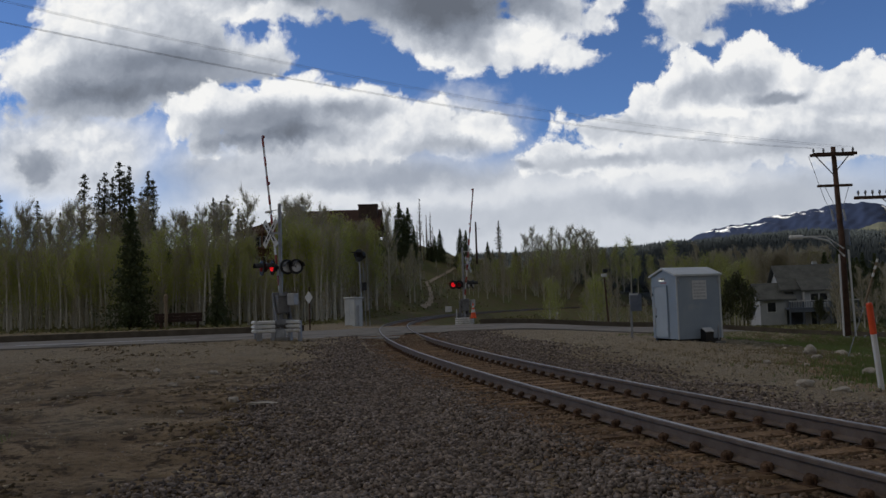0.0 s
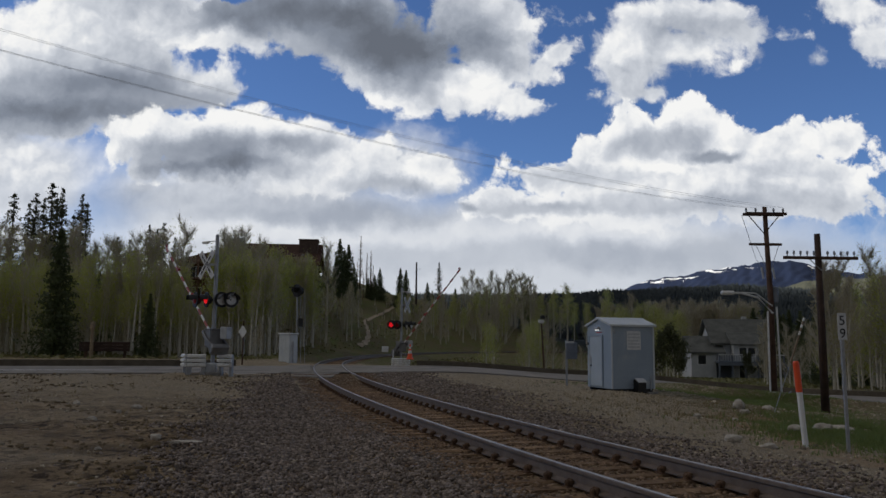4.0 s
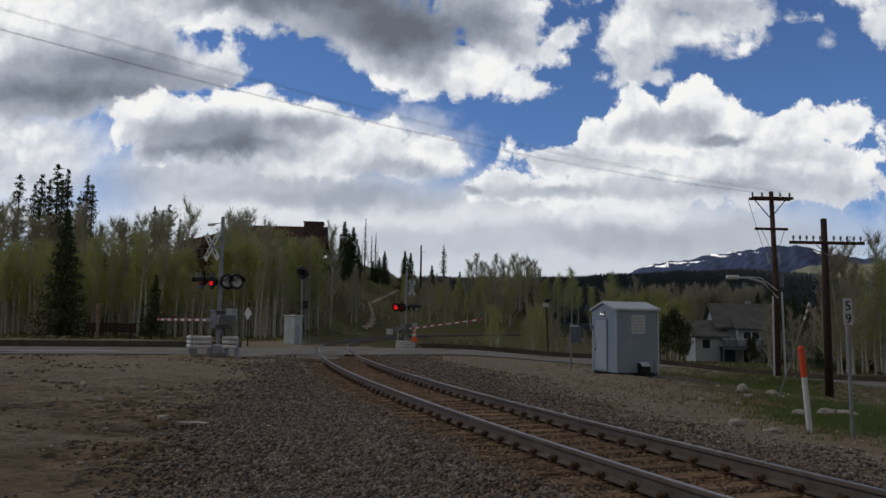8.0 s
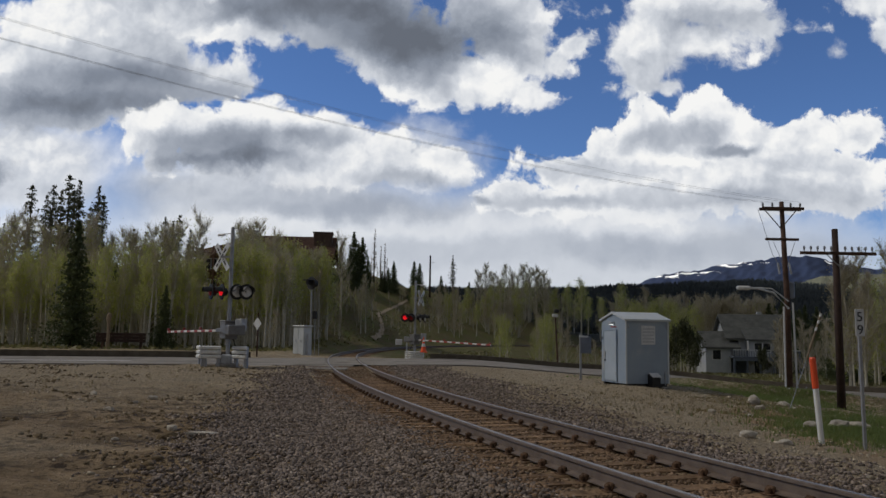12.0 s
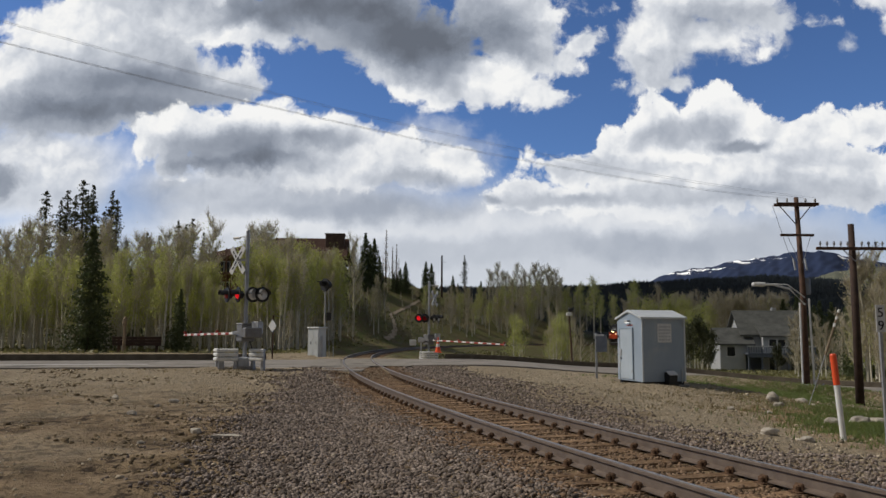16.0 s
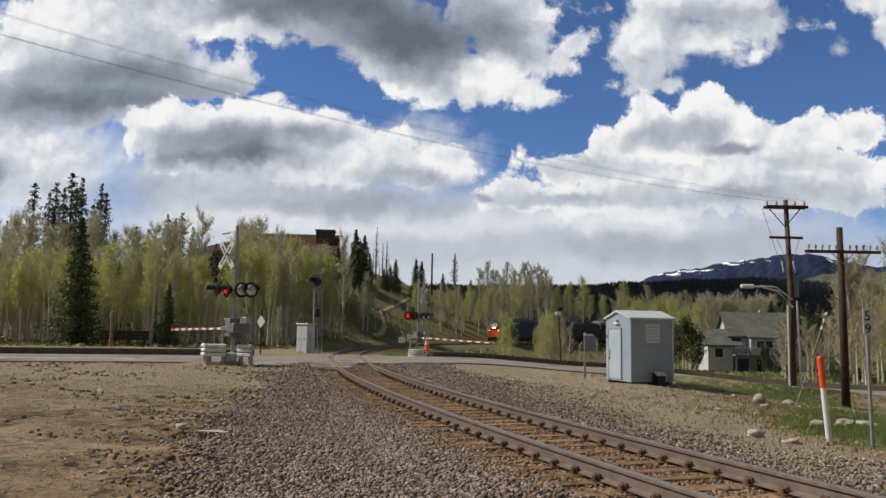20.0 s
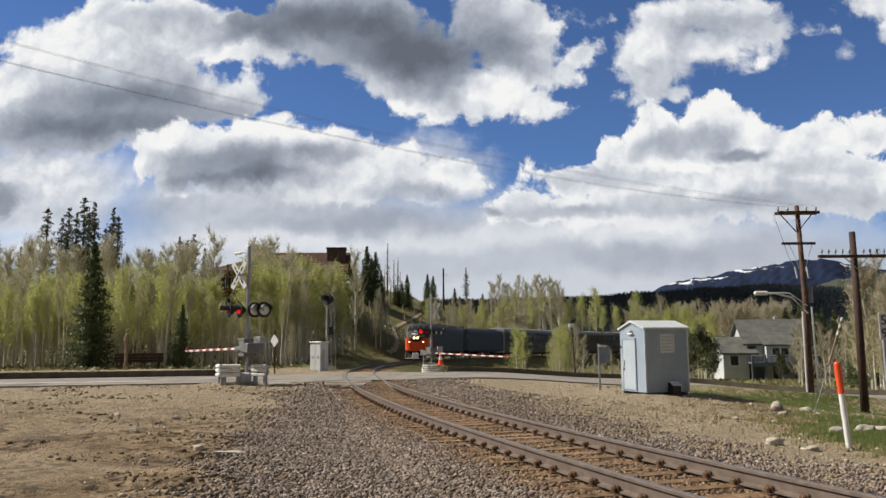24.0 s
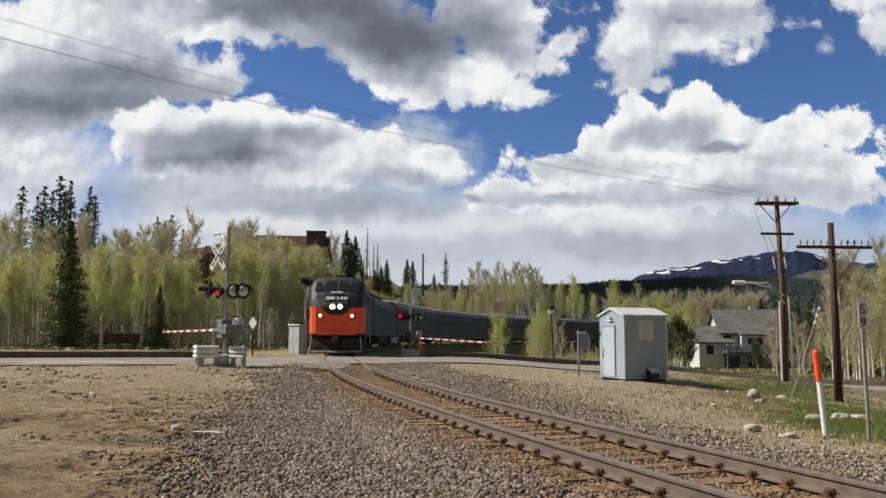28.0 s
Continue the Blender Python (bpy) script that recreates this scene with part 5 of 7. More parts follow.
def hull_section(w, z0, z1):
    return [(-w, z0), (-w, z1 - 0.75), (-w * 0.96, z1 - 0.42), (-w * 0.8, z1 - 0.15), (-w * 0.5, z1 - 0.03), (0, z1), (w * 0.5, z1 - 0.03), (w * 0.8, z1 - 0.15), (w * 0.96, z1 - 0.42), (w, z1 - 0.75), (w, z0)]


def band_section(w, z0, z1):
    """Low in the middle, rising to the sides."""
    return [(-w, z0 + 0.1), (-w, z1 + 0.42), (-w * 0.86, z1 + 0.30), (-w * 0.66, z1 + 0.13), (-w * 0.36, z1 + 0.02), (0, z1), (w * 0.36, z1 + 0.02), (w * 0.66, z1 + 0.13), (w * 0.86, z1 + 0.30), (w, z1 + 0.42), (w, z0 + 0.1), (w * 0.85, z0), (-w * 0.85, z0)]


def truck(parent, y, axles, wheel=0.5):
    """A bogie: side frames, axle boxes and wheels."""
    span = 1.75
    ys = [y + (j - (axles - 1) / 2) * span for j in range(axles)]
    for s in (-1, 1):
        f = part("side_frame", G().box(s * 1.08 - 0.07, ys[0] - 0.75, 0.42, s * 1.08 + 0.07, ys[-1] + 0.75, 0.78, 0.05), "undergear", parent, "black bogie side frame")
        for yy in ys:
            part("axle_box", G().box(s * 1.18 - 0.08, yy - 0.2, 0.34, s * 1.18 + 0.08, yy + 0.2, 0.72, 0.03), "undergear", f)
    for yy in ys:
        g = G()
        for s in (-1, 1):
            g.tube([(s * 0.70, yy, wheel), (s * 0.83, yy, wheel)], wheel, 20)
        g.tube([(-0.75, yy, wheel), (0.75, yy, wheel)], 0.08, 8)
        part("wheelset", g, "undergear", parent, "steel wheels on an axle")


def locomotive(label, lead):
    t = thing("locomotive", label, "locomotive", "train")
    part("body", loft([(-10.4, 1.50, 1.15, 4.35), (-10.2, 1.525, 1.1, 4.4), (8.3, 1.525, 1.1, 4.4)], hull_section), "shaded_loco_grey", t, "blue-grey body side, darkened to stand for shade")
    nose = [(8.3, 1.525, 1.12, 4.4), (9.0, 1.52, 1.12, 4.36), (9.5, 1.49, 1.12, 4.12), (10.2, 1.41, 1.12, 3.35), (10.42, 1.27, 1.12, 2.99), (10.56, 1.06, 1.12, 2.80), (10.62, 0.80, 1.12, 2.70)]
    part("cab", loft(nose, hull_section), "loco_black", t, "black rounded cab and nose")
    if lead:
        band = [(8.75, 1.54, 1.10, 2.30), (9.5, 1.512, 1.10, 2.24), (10.2, 1.435, 1.10, 2.20), (10.44, 1.295, 1.10, 2.18), (10.58, 1.085, 1.10, 2.17), (10.64, 0.82, 1.10, 2.17)]
        part("nose_band", loft(band, band_section), "orange_paint", t, "bright orange lower nose")
    # windscreen panes on the sloping front
    for s in (-1, 1):
        g = G().add([(s * 0.1, 9.56, 4.09), (s * 1.12, 9.50, 4.02), (s * 1.22, 10.02, 3.47), (s * 0.1, 10.10, 3.50)], [(0, 1, 2, 3)])
        g.add([(s * 0.1, 9.50, 4.03), (s * 1.12, 9.44, 3.96), (s * 1.22, 9.96, 3.41), (s * 0.1, 10.04, 3.44)], [(0, 1, 2, 3)])
        part("windscreen", g, "dark_glass", t, "dark windscreen pane")
        part("side_window", G().box(s * 1.50 - 0.04, 8.45, 2.95, s * 1.50 + 0.045, 9.1, 3.55, 0.01), "dark_glass", t)
        part("cab_door", G().box(s * 1.50 - 0.02, 7.3, 1.25, s * 1.50 + 0.045, 7.95, 3.35, 0.01), "shaded_loco_grey", t)
        for y0, y1, z0, z1 in ((5.2, 6.6, 3.0, 3.55), (3.2, 4.6, 3.0, 3.55), (0.2, 2.6, 2.8, 3.6), (-3.4, -0.6, 2.8, 3.6), (-6.4, -4.2, 1.6, 3.4), (-9.4, -7.2, 1.6, 3.4)):
            v = part("grille", G().box(s * 1.50 - 0.02, y0, z0, s * 1.50 + 0.04, y1, z1, 0.01), "loco_black", t, "dark radiator grille")
            for j in range(4):
                z = z0 + (z1 - z0) * (j + 0.5) / 4
                part("slat", G().box(s * 1.50, y0 + 0.05, z - 0.02, s * 1.50 + s * 0.06, y1 - 0.05, z + 0.03), "shaded_loco_grey", v)
        part("skirt", G().box(s * 1.45 - 0.05, -10.2, 0.95, s * 1.45 + 0.05, 8.3, 1.15), "undergear", t)
    part("mirror", G().box(1.60, 8.9, 3.1, 1.72, 8.98, 3.75, 0.01), "sign_white", t, "pale mirror")
    part("roof_hatch", G().box(-0.9, -8.5, 4.33, 0.9, -3.0, 4.46, 0.03), "loco_black", t)
    part("roof_fan", G().box(-0.8, -1.0, 4.33, 0.8, 3.0, 4.45, 0.03), "loco_black", t)
    part("horn", G().box(-0.3, 6.6, 4.36, 0.3, 7.2, 4.58, 0.04), "loco_black", t)
    lamp_box = part("headlight_housing", G().box(-0.42, 10.38, 2.44, 0.42, 10.67, 2.82, 0.04), "loco_black", t)
    for x in (-0.2, 0.2):
        part("headlight", G().tube([(x, 10.66, 2.63), (x, 10.70, 2.63)], 0.14, 16), "head_lamp" if lead else "clear_lens", lamp_box, "lit headlight")
    for x in (-0.85, 0.85):
        d = part("ditch_light_box", G().box(x - 0.18, 10.30, 2.0, x + 0.18, 10.62, 2.3, 0.03), "undergear", t)
        part("ditch_light", G().tube([(x, 10.61, 2.15), (x, 10.65, 2.15)], 0.085, 14), "ditch_lamp" if lead else "clear_lens", d, "lit ditch light")
        part("step_recess", G().box(x - 0.14, 10.4, 1.4, x + 0.14, 10.6, 1.72, 0.02), "undergear", t)
    if lead:
        g = G()
        for j, w in enumerate((0.2, 0.2, 0.09, 0.12, 0.16, 0.16)):
            x0 = -0.58 + j * 0.195
            g.add([(-x0, 10.44, 3.02), (-x0 - w, 10.44, 3.02), (-x0 - w, 10.34, 3.18), (-x0, 10.34, 3.18)], [(0, 1, 2, 3)])
            g.add([(-x0, 10.38, 3.00), (-x0 - w, 10.38, 3.00), (-x0 - w, 10.28, 3.16), (-x0, 10.28, 3.16)], [(0, 1, 2, 3)])
        part("lettering", g, "sign_white", t, "row of white bars across the nose")
        part("number_board", G().add([(-0.32, 10.24, 3.38), (0.32, 10.24, 3.38), (0.32, 10.17, 3.48), (-0.32, 10.17, 3.48)], [(0, 1, 2, 3)]), "grey_paint", t, "grey plate above the lettering")
    pilot = G().add([(-1.35, 10.35, 0.95), (1.35, 10.35, 0.95), (1.35, 10.5, 0.2), (0, 10.85, 0.16), (-1.35, 10.5, 0.2), (-1.3, 10.1, 0.95), (1.3, 10.1, 0.95), (1.3, 10.2, 0.2), (0, 10.5, 0.16), (-1.3, 10.2, 0.2)],
                    [(0, 1, 2, 3, 4), (5, 9, 8, 7, 6), (0, 5, 6, 1), (1, 6, 7, 2), (2, 7, 8, 3), (3, 8, 9, 4), (4, 9, 5, 0)])
    part("plough", pilot, "undergear", t, "grey snow plough under the nose")
    part("plough_edge", G().tube([(-1.4, 10.56, 0.25), (0, 10.9, 0.22), (1.4, 10.56, 0.25)], 0.05, 6), "coach_roof", t)
    part("coupler", G().box(-0.14, 10.3, 0.72, 0.14, 11.0, 1.02, 0.04), "undergear", t)
    for s in (-1, 1):
        part("handrail", G().tube([(s * 1.3, 10.45, 1.05), (s * 1.38, 10.5, 0.35)], 0.02, 6), "sign_white", t)
    part("fuel_tank", G().box(-1.25, -3.4, 0.35, 1.25, 3.2, 1.1, 0.1), "undergear", t, "black fuel tank")
    truck(t, 6.6, 2)
    truck(t, -6.6, 2)
    return t


def coach(label):
    t = thing("passenger_coach", label, "railway coach", "train")
    part("body", loft([(-12.7, 1.45, 0.75, 4.75), (-12.5, 1.55, 0.7, 4.85), (12.5, 1.55, 0.7, 4.85), (12.7, 1.45, 0.75, 4.75)], lambda w, a, b: [(-w, a), (-w, 3.95), (-w * 0.97, 4.3), (w * 0.97, 4.3), (w, 3.95), (w, a)]), "shaded_coach_steel", t, "dull stainless steel sides, darkened to stand for shade")
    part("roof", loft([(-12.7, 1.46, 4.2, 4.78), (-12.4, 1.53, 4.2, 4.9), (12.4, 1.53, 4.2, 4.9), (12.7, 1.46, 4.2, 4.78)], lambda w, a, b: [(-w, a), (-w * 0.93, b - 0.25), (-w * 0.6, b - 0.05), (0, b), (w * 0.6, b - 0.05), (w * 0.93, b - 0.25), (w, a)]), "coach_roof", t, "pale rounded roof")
    for s in (-1, 1):
        for j in range(11):
            y = -10.8 + j * 2.16
            part("window", G().box(s * 1.55 - 0.03, y - 0.82, 3.15, s * 1.55 + 0.012, y + 0.82, 3.85, 0.008), "dark_glass", t)
            if j not in (5,):
                part("lower_window", G().box(s * 1.55 - 0.03, y - 0.5, 1.45, s * 1.55 + 0.012, y + 0.5, 2.0, 0.008), "dark_glass", t)
        part("door", G().box(s * 1.55 - 0.03, -0.55, 0.8, s * 1.55 + 0.014, 0.55, 2.75, 0.01), "shaded_coach_steel", t)
        for z in (2.35, 2.5, 2.85, 1.1):
            part("flute", G().box(s * 1.55 - 0.01, -12.4, z, s * 1.55 + 0.025, 12.4, z + 0.06), "shaded_coach_steel", t)
        part("window_band", G().box(s * 1.55 - 0.02, -12.0, 3.06, s * 1.55 + 0.006, 12.0, 3.94), "loco_black", t, "dark band round the upper windows")
        part("stripe", G().box(s * 1.55 - 0.01, -12.4, 2.62, s * 1.55 + 0.008, 12.4, 2.8), "shaded_loco_grey", t)
    part("diaphragm", G().box(-0.6, 12.7, 2.5, 0.6, 12.95, 4.3, 0.05), "undergear", t)
    part("diaphragm", G().box(-0.6, -12.95, 2.5, 0.6, -12.7, 4.3, 0.05), "undergear", t)
    part("underframe", G().box(-1.3, -8.0, 0.35, 1.3, 8.0, 0.75, 0.05), "undergear", t)
    truck(t, 9.8, 2, 0.45)
    truck(t, -9.8, 2, 0.45)
    return t


lead_loco = locomotive("diesel locomotive with orange nose, black cab and lit headlights", True)
second_loco = locomotive("second diesel locomotive in dark grey coupled behind the first", False)
first_coach = coach("two-level stainless steel passenger coach with dark windows")
TRAIN = [(lead_loco, 10.6, 6.6), (second_loco, 32.0, 6.6), (first_coach, 55.9, 9.8)]
for j in range(5):
    TRAIN.append((copy_thing(first_coach, Matrix()), 55.9 + 26.0 * (j + 1), 9.8))


def nose_at(t):
    """How far along the track the nose stands."""
    return 37.12 + 13.05 * (28 - t) - 0.08228 * (28 - t) ** 2


def vehicle_pose(s, half):
    ax, ay, az, _ = on_track(s - half)
    bx, by, bz, _ = on_track(s + half)
    turn = math.degrees(math.atan2(ay - by, ax - bx)) - 90
    tilt = math.degrees(math.atan2(az - bz, 2 * half))
    return pose((ax + bx) / 2, (ay + by) / 2, (az + bz) / 2 + 0.004, tilt, 0, turn)


# ---- plants ----
def rand_quads(rng, centres, size, up=0.0):
    """Small leaves or clumps: one randomly turned quad at each centre."""
    n = len(centres)
    a = rng.normal(size=(n, 3))
    a /= np.linalg.norm(a, axis=1)[:, None]
    b = rng.normal(size=(n, 3))
    b -= (b * a).sum(1)[:, None] * a
    b /= np.linalg.norm(b, axis=1)[:, None]
    s = (size * rng.uniform(0.6, 1.3, n))[:, None]
    a, b = a * s, b * s * 0.9
    v = np.stack([centres - a, centres + a * 0.6 - b, centres + a * 0.6 + b], 1).reshape(-1, 3)
    return v, np.arange(3 * n).reshape(-1, 3)


def aspen_meshes(seed, h, leaves, leaf_size, spread_r, low, twig=300):
    rng = np.random.default_rng(seed)
    g = G()
    bend = rng.uniform(-0.3, 0.3, 2)
    pts = [(bend[0] * math.sin(t * 2.5), bend[1] * math.sin(t * 3.1 + 1), h * t - 0.3 * (t == 0)) for t in (0, 0.2, 0.4, 0.6, 0.8, 1.0)]
    r0 = 0.012 * h + 0.02
    g.tube(pts, [r0, r0 * 0.85, r0 * 0.7, r0 * 0.5, r0 * 0.3, 0.012], 6)
    limbs, paths = G(), []
    for j in range(40):
        t = low + (0.97 - low) * (j / 39) ** 0.9
        z = h * t
        p = Vector((np.interp(t, (0, 0.2, 0.4, 0.6, 0.8, 1.0), [q[0] for q in pts]), np.interp(t, (0, 0.2, 0.4, 0.6, 0.8, 1.0), [q[1] for q in pts]), z))
        a = rng.uniform(0, 2 * math.pi)
        ln = spread_r * h * (1.25 - 0.85 * t) * rng.uniform(0.5, 1.25)
        d = Vector((math.cos(a), math.sin(a), rng.uniform(0.7, 1.4))).normalized()
        q = p + d * ln * 0.55 + Vector((0, 0, 0.04 * h * rng.uniform(-0.3, 0.3)))
        e = q + (d + Vector((0, 0, 0.35))).normalized() * ln * 0.5
        limbs.tube([p, q, e], [r0 * 0.28 * (1.2 - t), r0 * 0.16 * (1.2 - t), 0.006], 4, False)
        paths.append((p, q, e))
    k = rng.integers(0, len(paths), leaves)
    t = rng.uniform(0.25, 1.05, leaves)
    P = np.array([[tuple(v) for v in p] for p in paths])
    w = P[k]
    c = np.where((t < 0.5)[:, None], w[:, 0] + (w[:, 1] - w[:, 0]) * (2 * t)[:, None], w[:, 1] + (w[:, 2] - w[:, 1]) * (2 * t - 1)[:, None])
    c = c + rng.normal(size=(leaves, 3)) * (0.026 * h + 0.06)
    lv, lf = rand_quads(rng, c, leaf_size)
    # bare twigs: thin slivers upward from the limbs
    k = rng.integers(0, len(paths), twig)
    w = P[k]
    f = rng.uniform(0.15, 1.0, twig)[:, None]
    b = np.where(f < 0.5, w[:, 0] + (w[:, 1] - w[:, 0]) * 2 * f, w[:, 1] + (w[:, 2] - w[:, 1]) * (2 * f - 1))
    d = rng.normal(size=(twig, 3)) * 0.6
    d[:, 2] = abs(d[:, 2]) + 0.9
    d *= (0.085 * h * rng.uniform(0.4, 1.3, twig) / np.linalg.norm(d, axis=1))[:, None]
    side = rng.normal(size=(twig, 3)) * 0.0085
    tv = np.stack([b - side, b + side, b + d], 1).reshape(-1, 3)
    return g, limbs, (lv, lf), (tv, np.arange(3 * twig).reshape(-1, 3))


def aspen(seed, h, leaves, leaf_size=0.11, spread_r=0.2, low=0.3, leaf="aspen_leaf", label="slender aspen with pale bark and fresh yellow-green leaves", twig=300, name="aspen_tree", category="tree", group="aspens"):
    t = thing(name, label, category, group)
    g, limbs, (lv, lf), (tv, tf) = aspen_meshes(seed, h, leaves, leaf_size, spread_r, low, twig)
    part("trunk", g, "bark_pale", t, "pale trunk")
    tagged(part("branch_work", limbs, "bark_pale", t), kind="stuff")
    if leaves:
        tagged(part("crown", array_mesh("crown", lv, lf, leaf), leaf, t), kind="stuff")
    tagged(part("bare_crown", array_mesh("bare_crown", tv, tf, "aspen_twig"), "aspen_twig", t), kind="stuff")
    return t


def conifer(seed, h, radius, low, whorls, needle="needle", per=26, name="spruce_tree", label="dark green spruce with drooping boughs", size=0.16, group="spruces", ragged=False):
    rng = np.random.default_rng(seed)
    t = thing(name, label, "tree", group)
    r0 = 0.012 * h + 0.03
    part("trunk", G().tube([(0, 0, -0.3), (0.05, 0, h * 0.5), (0, 0.04, h)], [r0, r0 * 0.6, 0.015], 7), "bark_dark", t)
    cs = []
    g = G()
    for j in range(whorls):
        f = j / (whorls - 1)
        z = h * (low + (0.985 - low) * f)
        jit = 0.5 * h * (0.985 - low) / whorls
        r = radius * (1 - f) ** 0.85 * rng.uniform(0.75, 1.15) + 0.08
        n = int(5 + 3 * (1 - f))
        if ragged:
            r = radius * (1 - f * f) ** 0.6 * rng.uniform(0.35, 1.2) + 0.1
            n = int(rng.integers(2, 6))
        for i in range(n):
            a = 2 * math.pi * (i + rng.uniform(-0.3, 0.3)) / n + j
            rr = r * rng.uniform(0.7, 1.15)
            e = np.array([math.cos(a) * rr, math.sin(a) * rr, z - 0.22 * rr + 0.1 * rng.uniform(-1, 1)])
            p = np.array([0, 0, z + rng.uniform(-jit, jit)])
            e[2] += p[2] - z
            g.tube([tuple(p), tuple((p + e) / 2 + np.array([0, 0, 0.05])), tuple(e)], [0.02, 0.014, 0.005], 3, False)
            k = max(3, int(per * (0.35 + rr / max(radius, 0.1))))
            w = rng.uniform(0.1, 1.05, k)[:, None]
            cs.append(p + (e - p) * w + rng.normal(size=(k, 3)) * np.array([0.10, 0.10, 0.08]) * (0.6 + rr))
    c = np.concatenate(cs)
    v, f = rand_quads(rng, c, size)
    v[:, 2] -= 0.02
    tagged(part("branch_work", g, "bark_dark", t), kind="stuff")
    tagged(part("crown", array_mesh("crown", v, f, needle), needle, t), kind="stuff")
    return t


def put(proto, x, y, scale=1.0, turn=0.0, sink=0.0):
    return copy_thing(proto, pose(x, y, ground_z(x, y) - sink, 0, 0, turn) @ Matrix.Scale(scale, 4))


def from_bearing(u, dist):
    """A place dist metres ahead at bearing u (tangent of the angle from straight ahead)."""
    return u * dist, dist


def make_trees():
    rng = random.Random(11)
    leafy = [aspen(20 + i, 9.0, 2300, 0.072, 0.23, 0.20 + 0.05 * i, twig=900) for i in range(5)]
    sparse = [aspen(40 + i, 10.0, 600, 0.06, 0.2, 0.25, twig=2200, label="tall thin aspen, still nearly bare, with pale trunk") for i in range(3)]
    bare = [aspen(60 + i, 8.5, 650, 0.055, 0.22, 0.08, "shrub", "tall bare brown willow with fine twigs", 2400, "willow", "willow", "willows") for i in range(2)]
    poles = [aspen(90 + i, 8.0, 420, 0.055, 0.13, 0.55, twig=500, label="slender young aspen with bare white trunk and a thin top") for i in range(3)]
    full = [aspen(70 + i, 6.5, 1700, 0.066, 0.30, 0.10, label="bushy young aspen full of bright yellow-green leaves") for i in range(2)]
    spruce = [conifer(5 + i, 10.0, 2.25, 0.03, 26, per=52, size=0.12) for i in range(2)]
    pine = [conifer(15 + i, 15.0, 1.05, 0.30, 30, "pine_needle", 21, "lodgepole_pine", "tall lodgepole pine with dark needles on a bare trunk", 0.105, "pines", True) for i in range(4)]
    snag = [conifer(25 + i, 11.0, 0.55, 0.35, 14, "aspen_twig", 5, "dead_pine", "dead grey pine with broken bare branches", 0.1, "dead pines") for i in range(2)]
    protos = leafy + sparse + bare + poles + full + spruce + pine + snag

    def row(kinds, u0, u1, d0, d1, n, s0, s1, keep=None):
        for j in range(n):
            u = u0 + (u1 - u0) * (j + rng.random()) / n
            d = rng.uniform(d0, d1)
            x, y = from_bearing(u, d)
            side, arc = to_track([x], [y])
            if abs(side[0]) < 5.5:
                continue
            put(rng.choice(kinds), x, y, rng.uniform(s0, s1), rng.uniform(0, 360))

    def stand(kinds, tall, u0, u1, d0, d1, n, e0, e1):
        """A row of trees of height tall whose tops reach a slope of e0 to e1 seen from the verge."""
        for j in range(n):
            u = u0 + (u1 - u0) * (j + rng.random()) / n
            single(rng.choice(kinds), tall, u, rng.uniform(d0, d1), rng.uniform(e0, e1))

    def single(kind, tall, u, d, e):
        x, y = from_bearing(u, d)
        side = to_track([x], [y])[0][0]
        if side < -5.5 or (side > 5.5 and u > 0.235):
            put(kind, x, y, max(0.15, (1.3 + d * e - ground_z(x, y)) / tall), rng.uniform(0, 360))

    # the stand behind the road
    row(leafy, -0.66, -0.28, 58, 70, 46, 0.5, 0.82)
    row(sparse, -0.66, -0.28, 66, 84, 42, 0.85, 1.12)
    row(bare, -0.66, -0.28, 62, 74, 26, 0.45, 0.8)
    row(bare, -0.66, -0.12, 57, 62, 26, 0.2, 0.38)
    row(poles, -0.66, -0.275, 57.5, 64, 48, 0.55, 0.95)
    row(poles, -0.275, -0.237, 57, 64, 7, 0.4, 0.6)
    row(poles, -0.237, -0.09, 57, 70, 40, 0.6, 0.92)
    # in front of the lodge
    stand(leafy, 9.0, -0.30, -0.275, 62, 92, 6, 0.060, 0.086)
    stand(leafy, 9.0, -0.275, -0.238, 62, 84, 9, 0.030, 0.056)
    stand(leafy, 9.0, -0.238, -0.19, 62, 92, 15, 0.080, 0.112)
    stand(leafy, 9.0, -0.20, -0.10, 62, 92, 30, 0.075, 0.108)
    stand(sparse, 10.0, -0.236, -0.10, 64, 90, 23, 0.09, 0.122)
    stand(sparse, 10.0, -0.234, -0.205, 84, 94, 4, 0.125, 0.135)
    stand(bare, 8.5, -0.30, -0.272, 58, 84, 5, 0.05, 0.09)
    stand(bare, 8.5, -0.272, -0.238, 58, 80, 6, 0.02, 0.05)
    stand(bare, 8.5, -0.238, -0.085, 58, 84, 18, 0.05, 0.095)
    # tall pines over the stand, and two spruces at the road
    for u, d, s in ((-0.489, 80, 1.0), (-0.462, 82, 1.0), (-0.452, 80, 0.96), (-0.443, 81, 1.08), (-0.430, 80, 1.03), (-0.406, 84, 1.0), (-0.400, 83, 0.95), (-0.322, 84, 0.80), (-0.304, 84, 0.82), (-0.29, 86, 0.72), (-0.36, 88, 0.7), (-0.55, 90, 0.8), (-0.60, 92, 0.85), (-0.470, 84, 0.93), (-0.437, 83, 0.98), (-0.415, 86, 0.86), (-0.345, 86, 0.68), (-0.312, 82, 0.78), (-0.52, 86, 0.72), (-0.275, 88, 0.62)):
        put(rng.choice(pine), *from_bearing(u, d), s, rng.uniform(0, 360))
    put(spruce[0], *from_bearing(-0.428, 56.2), 0.88, 40)
    put(spruce[1], *from_bearing(-0.316, 55.6), 0.43, 10)
    put(spruce[1], *from_bearing(-0.38, 70), 0.7, 130)
    put(spruce[0], *from_bearing(-0.335, 74), 0.75, 200)
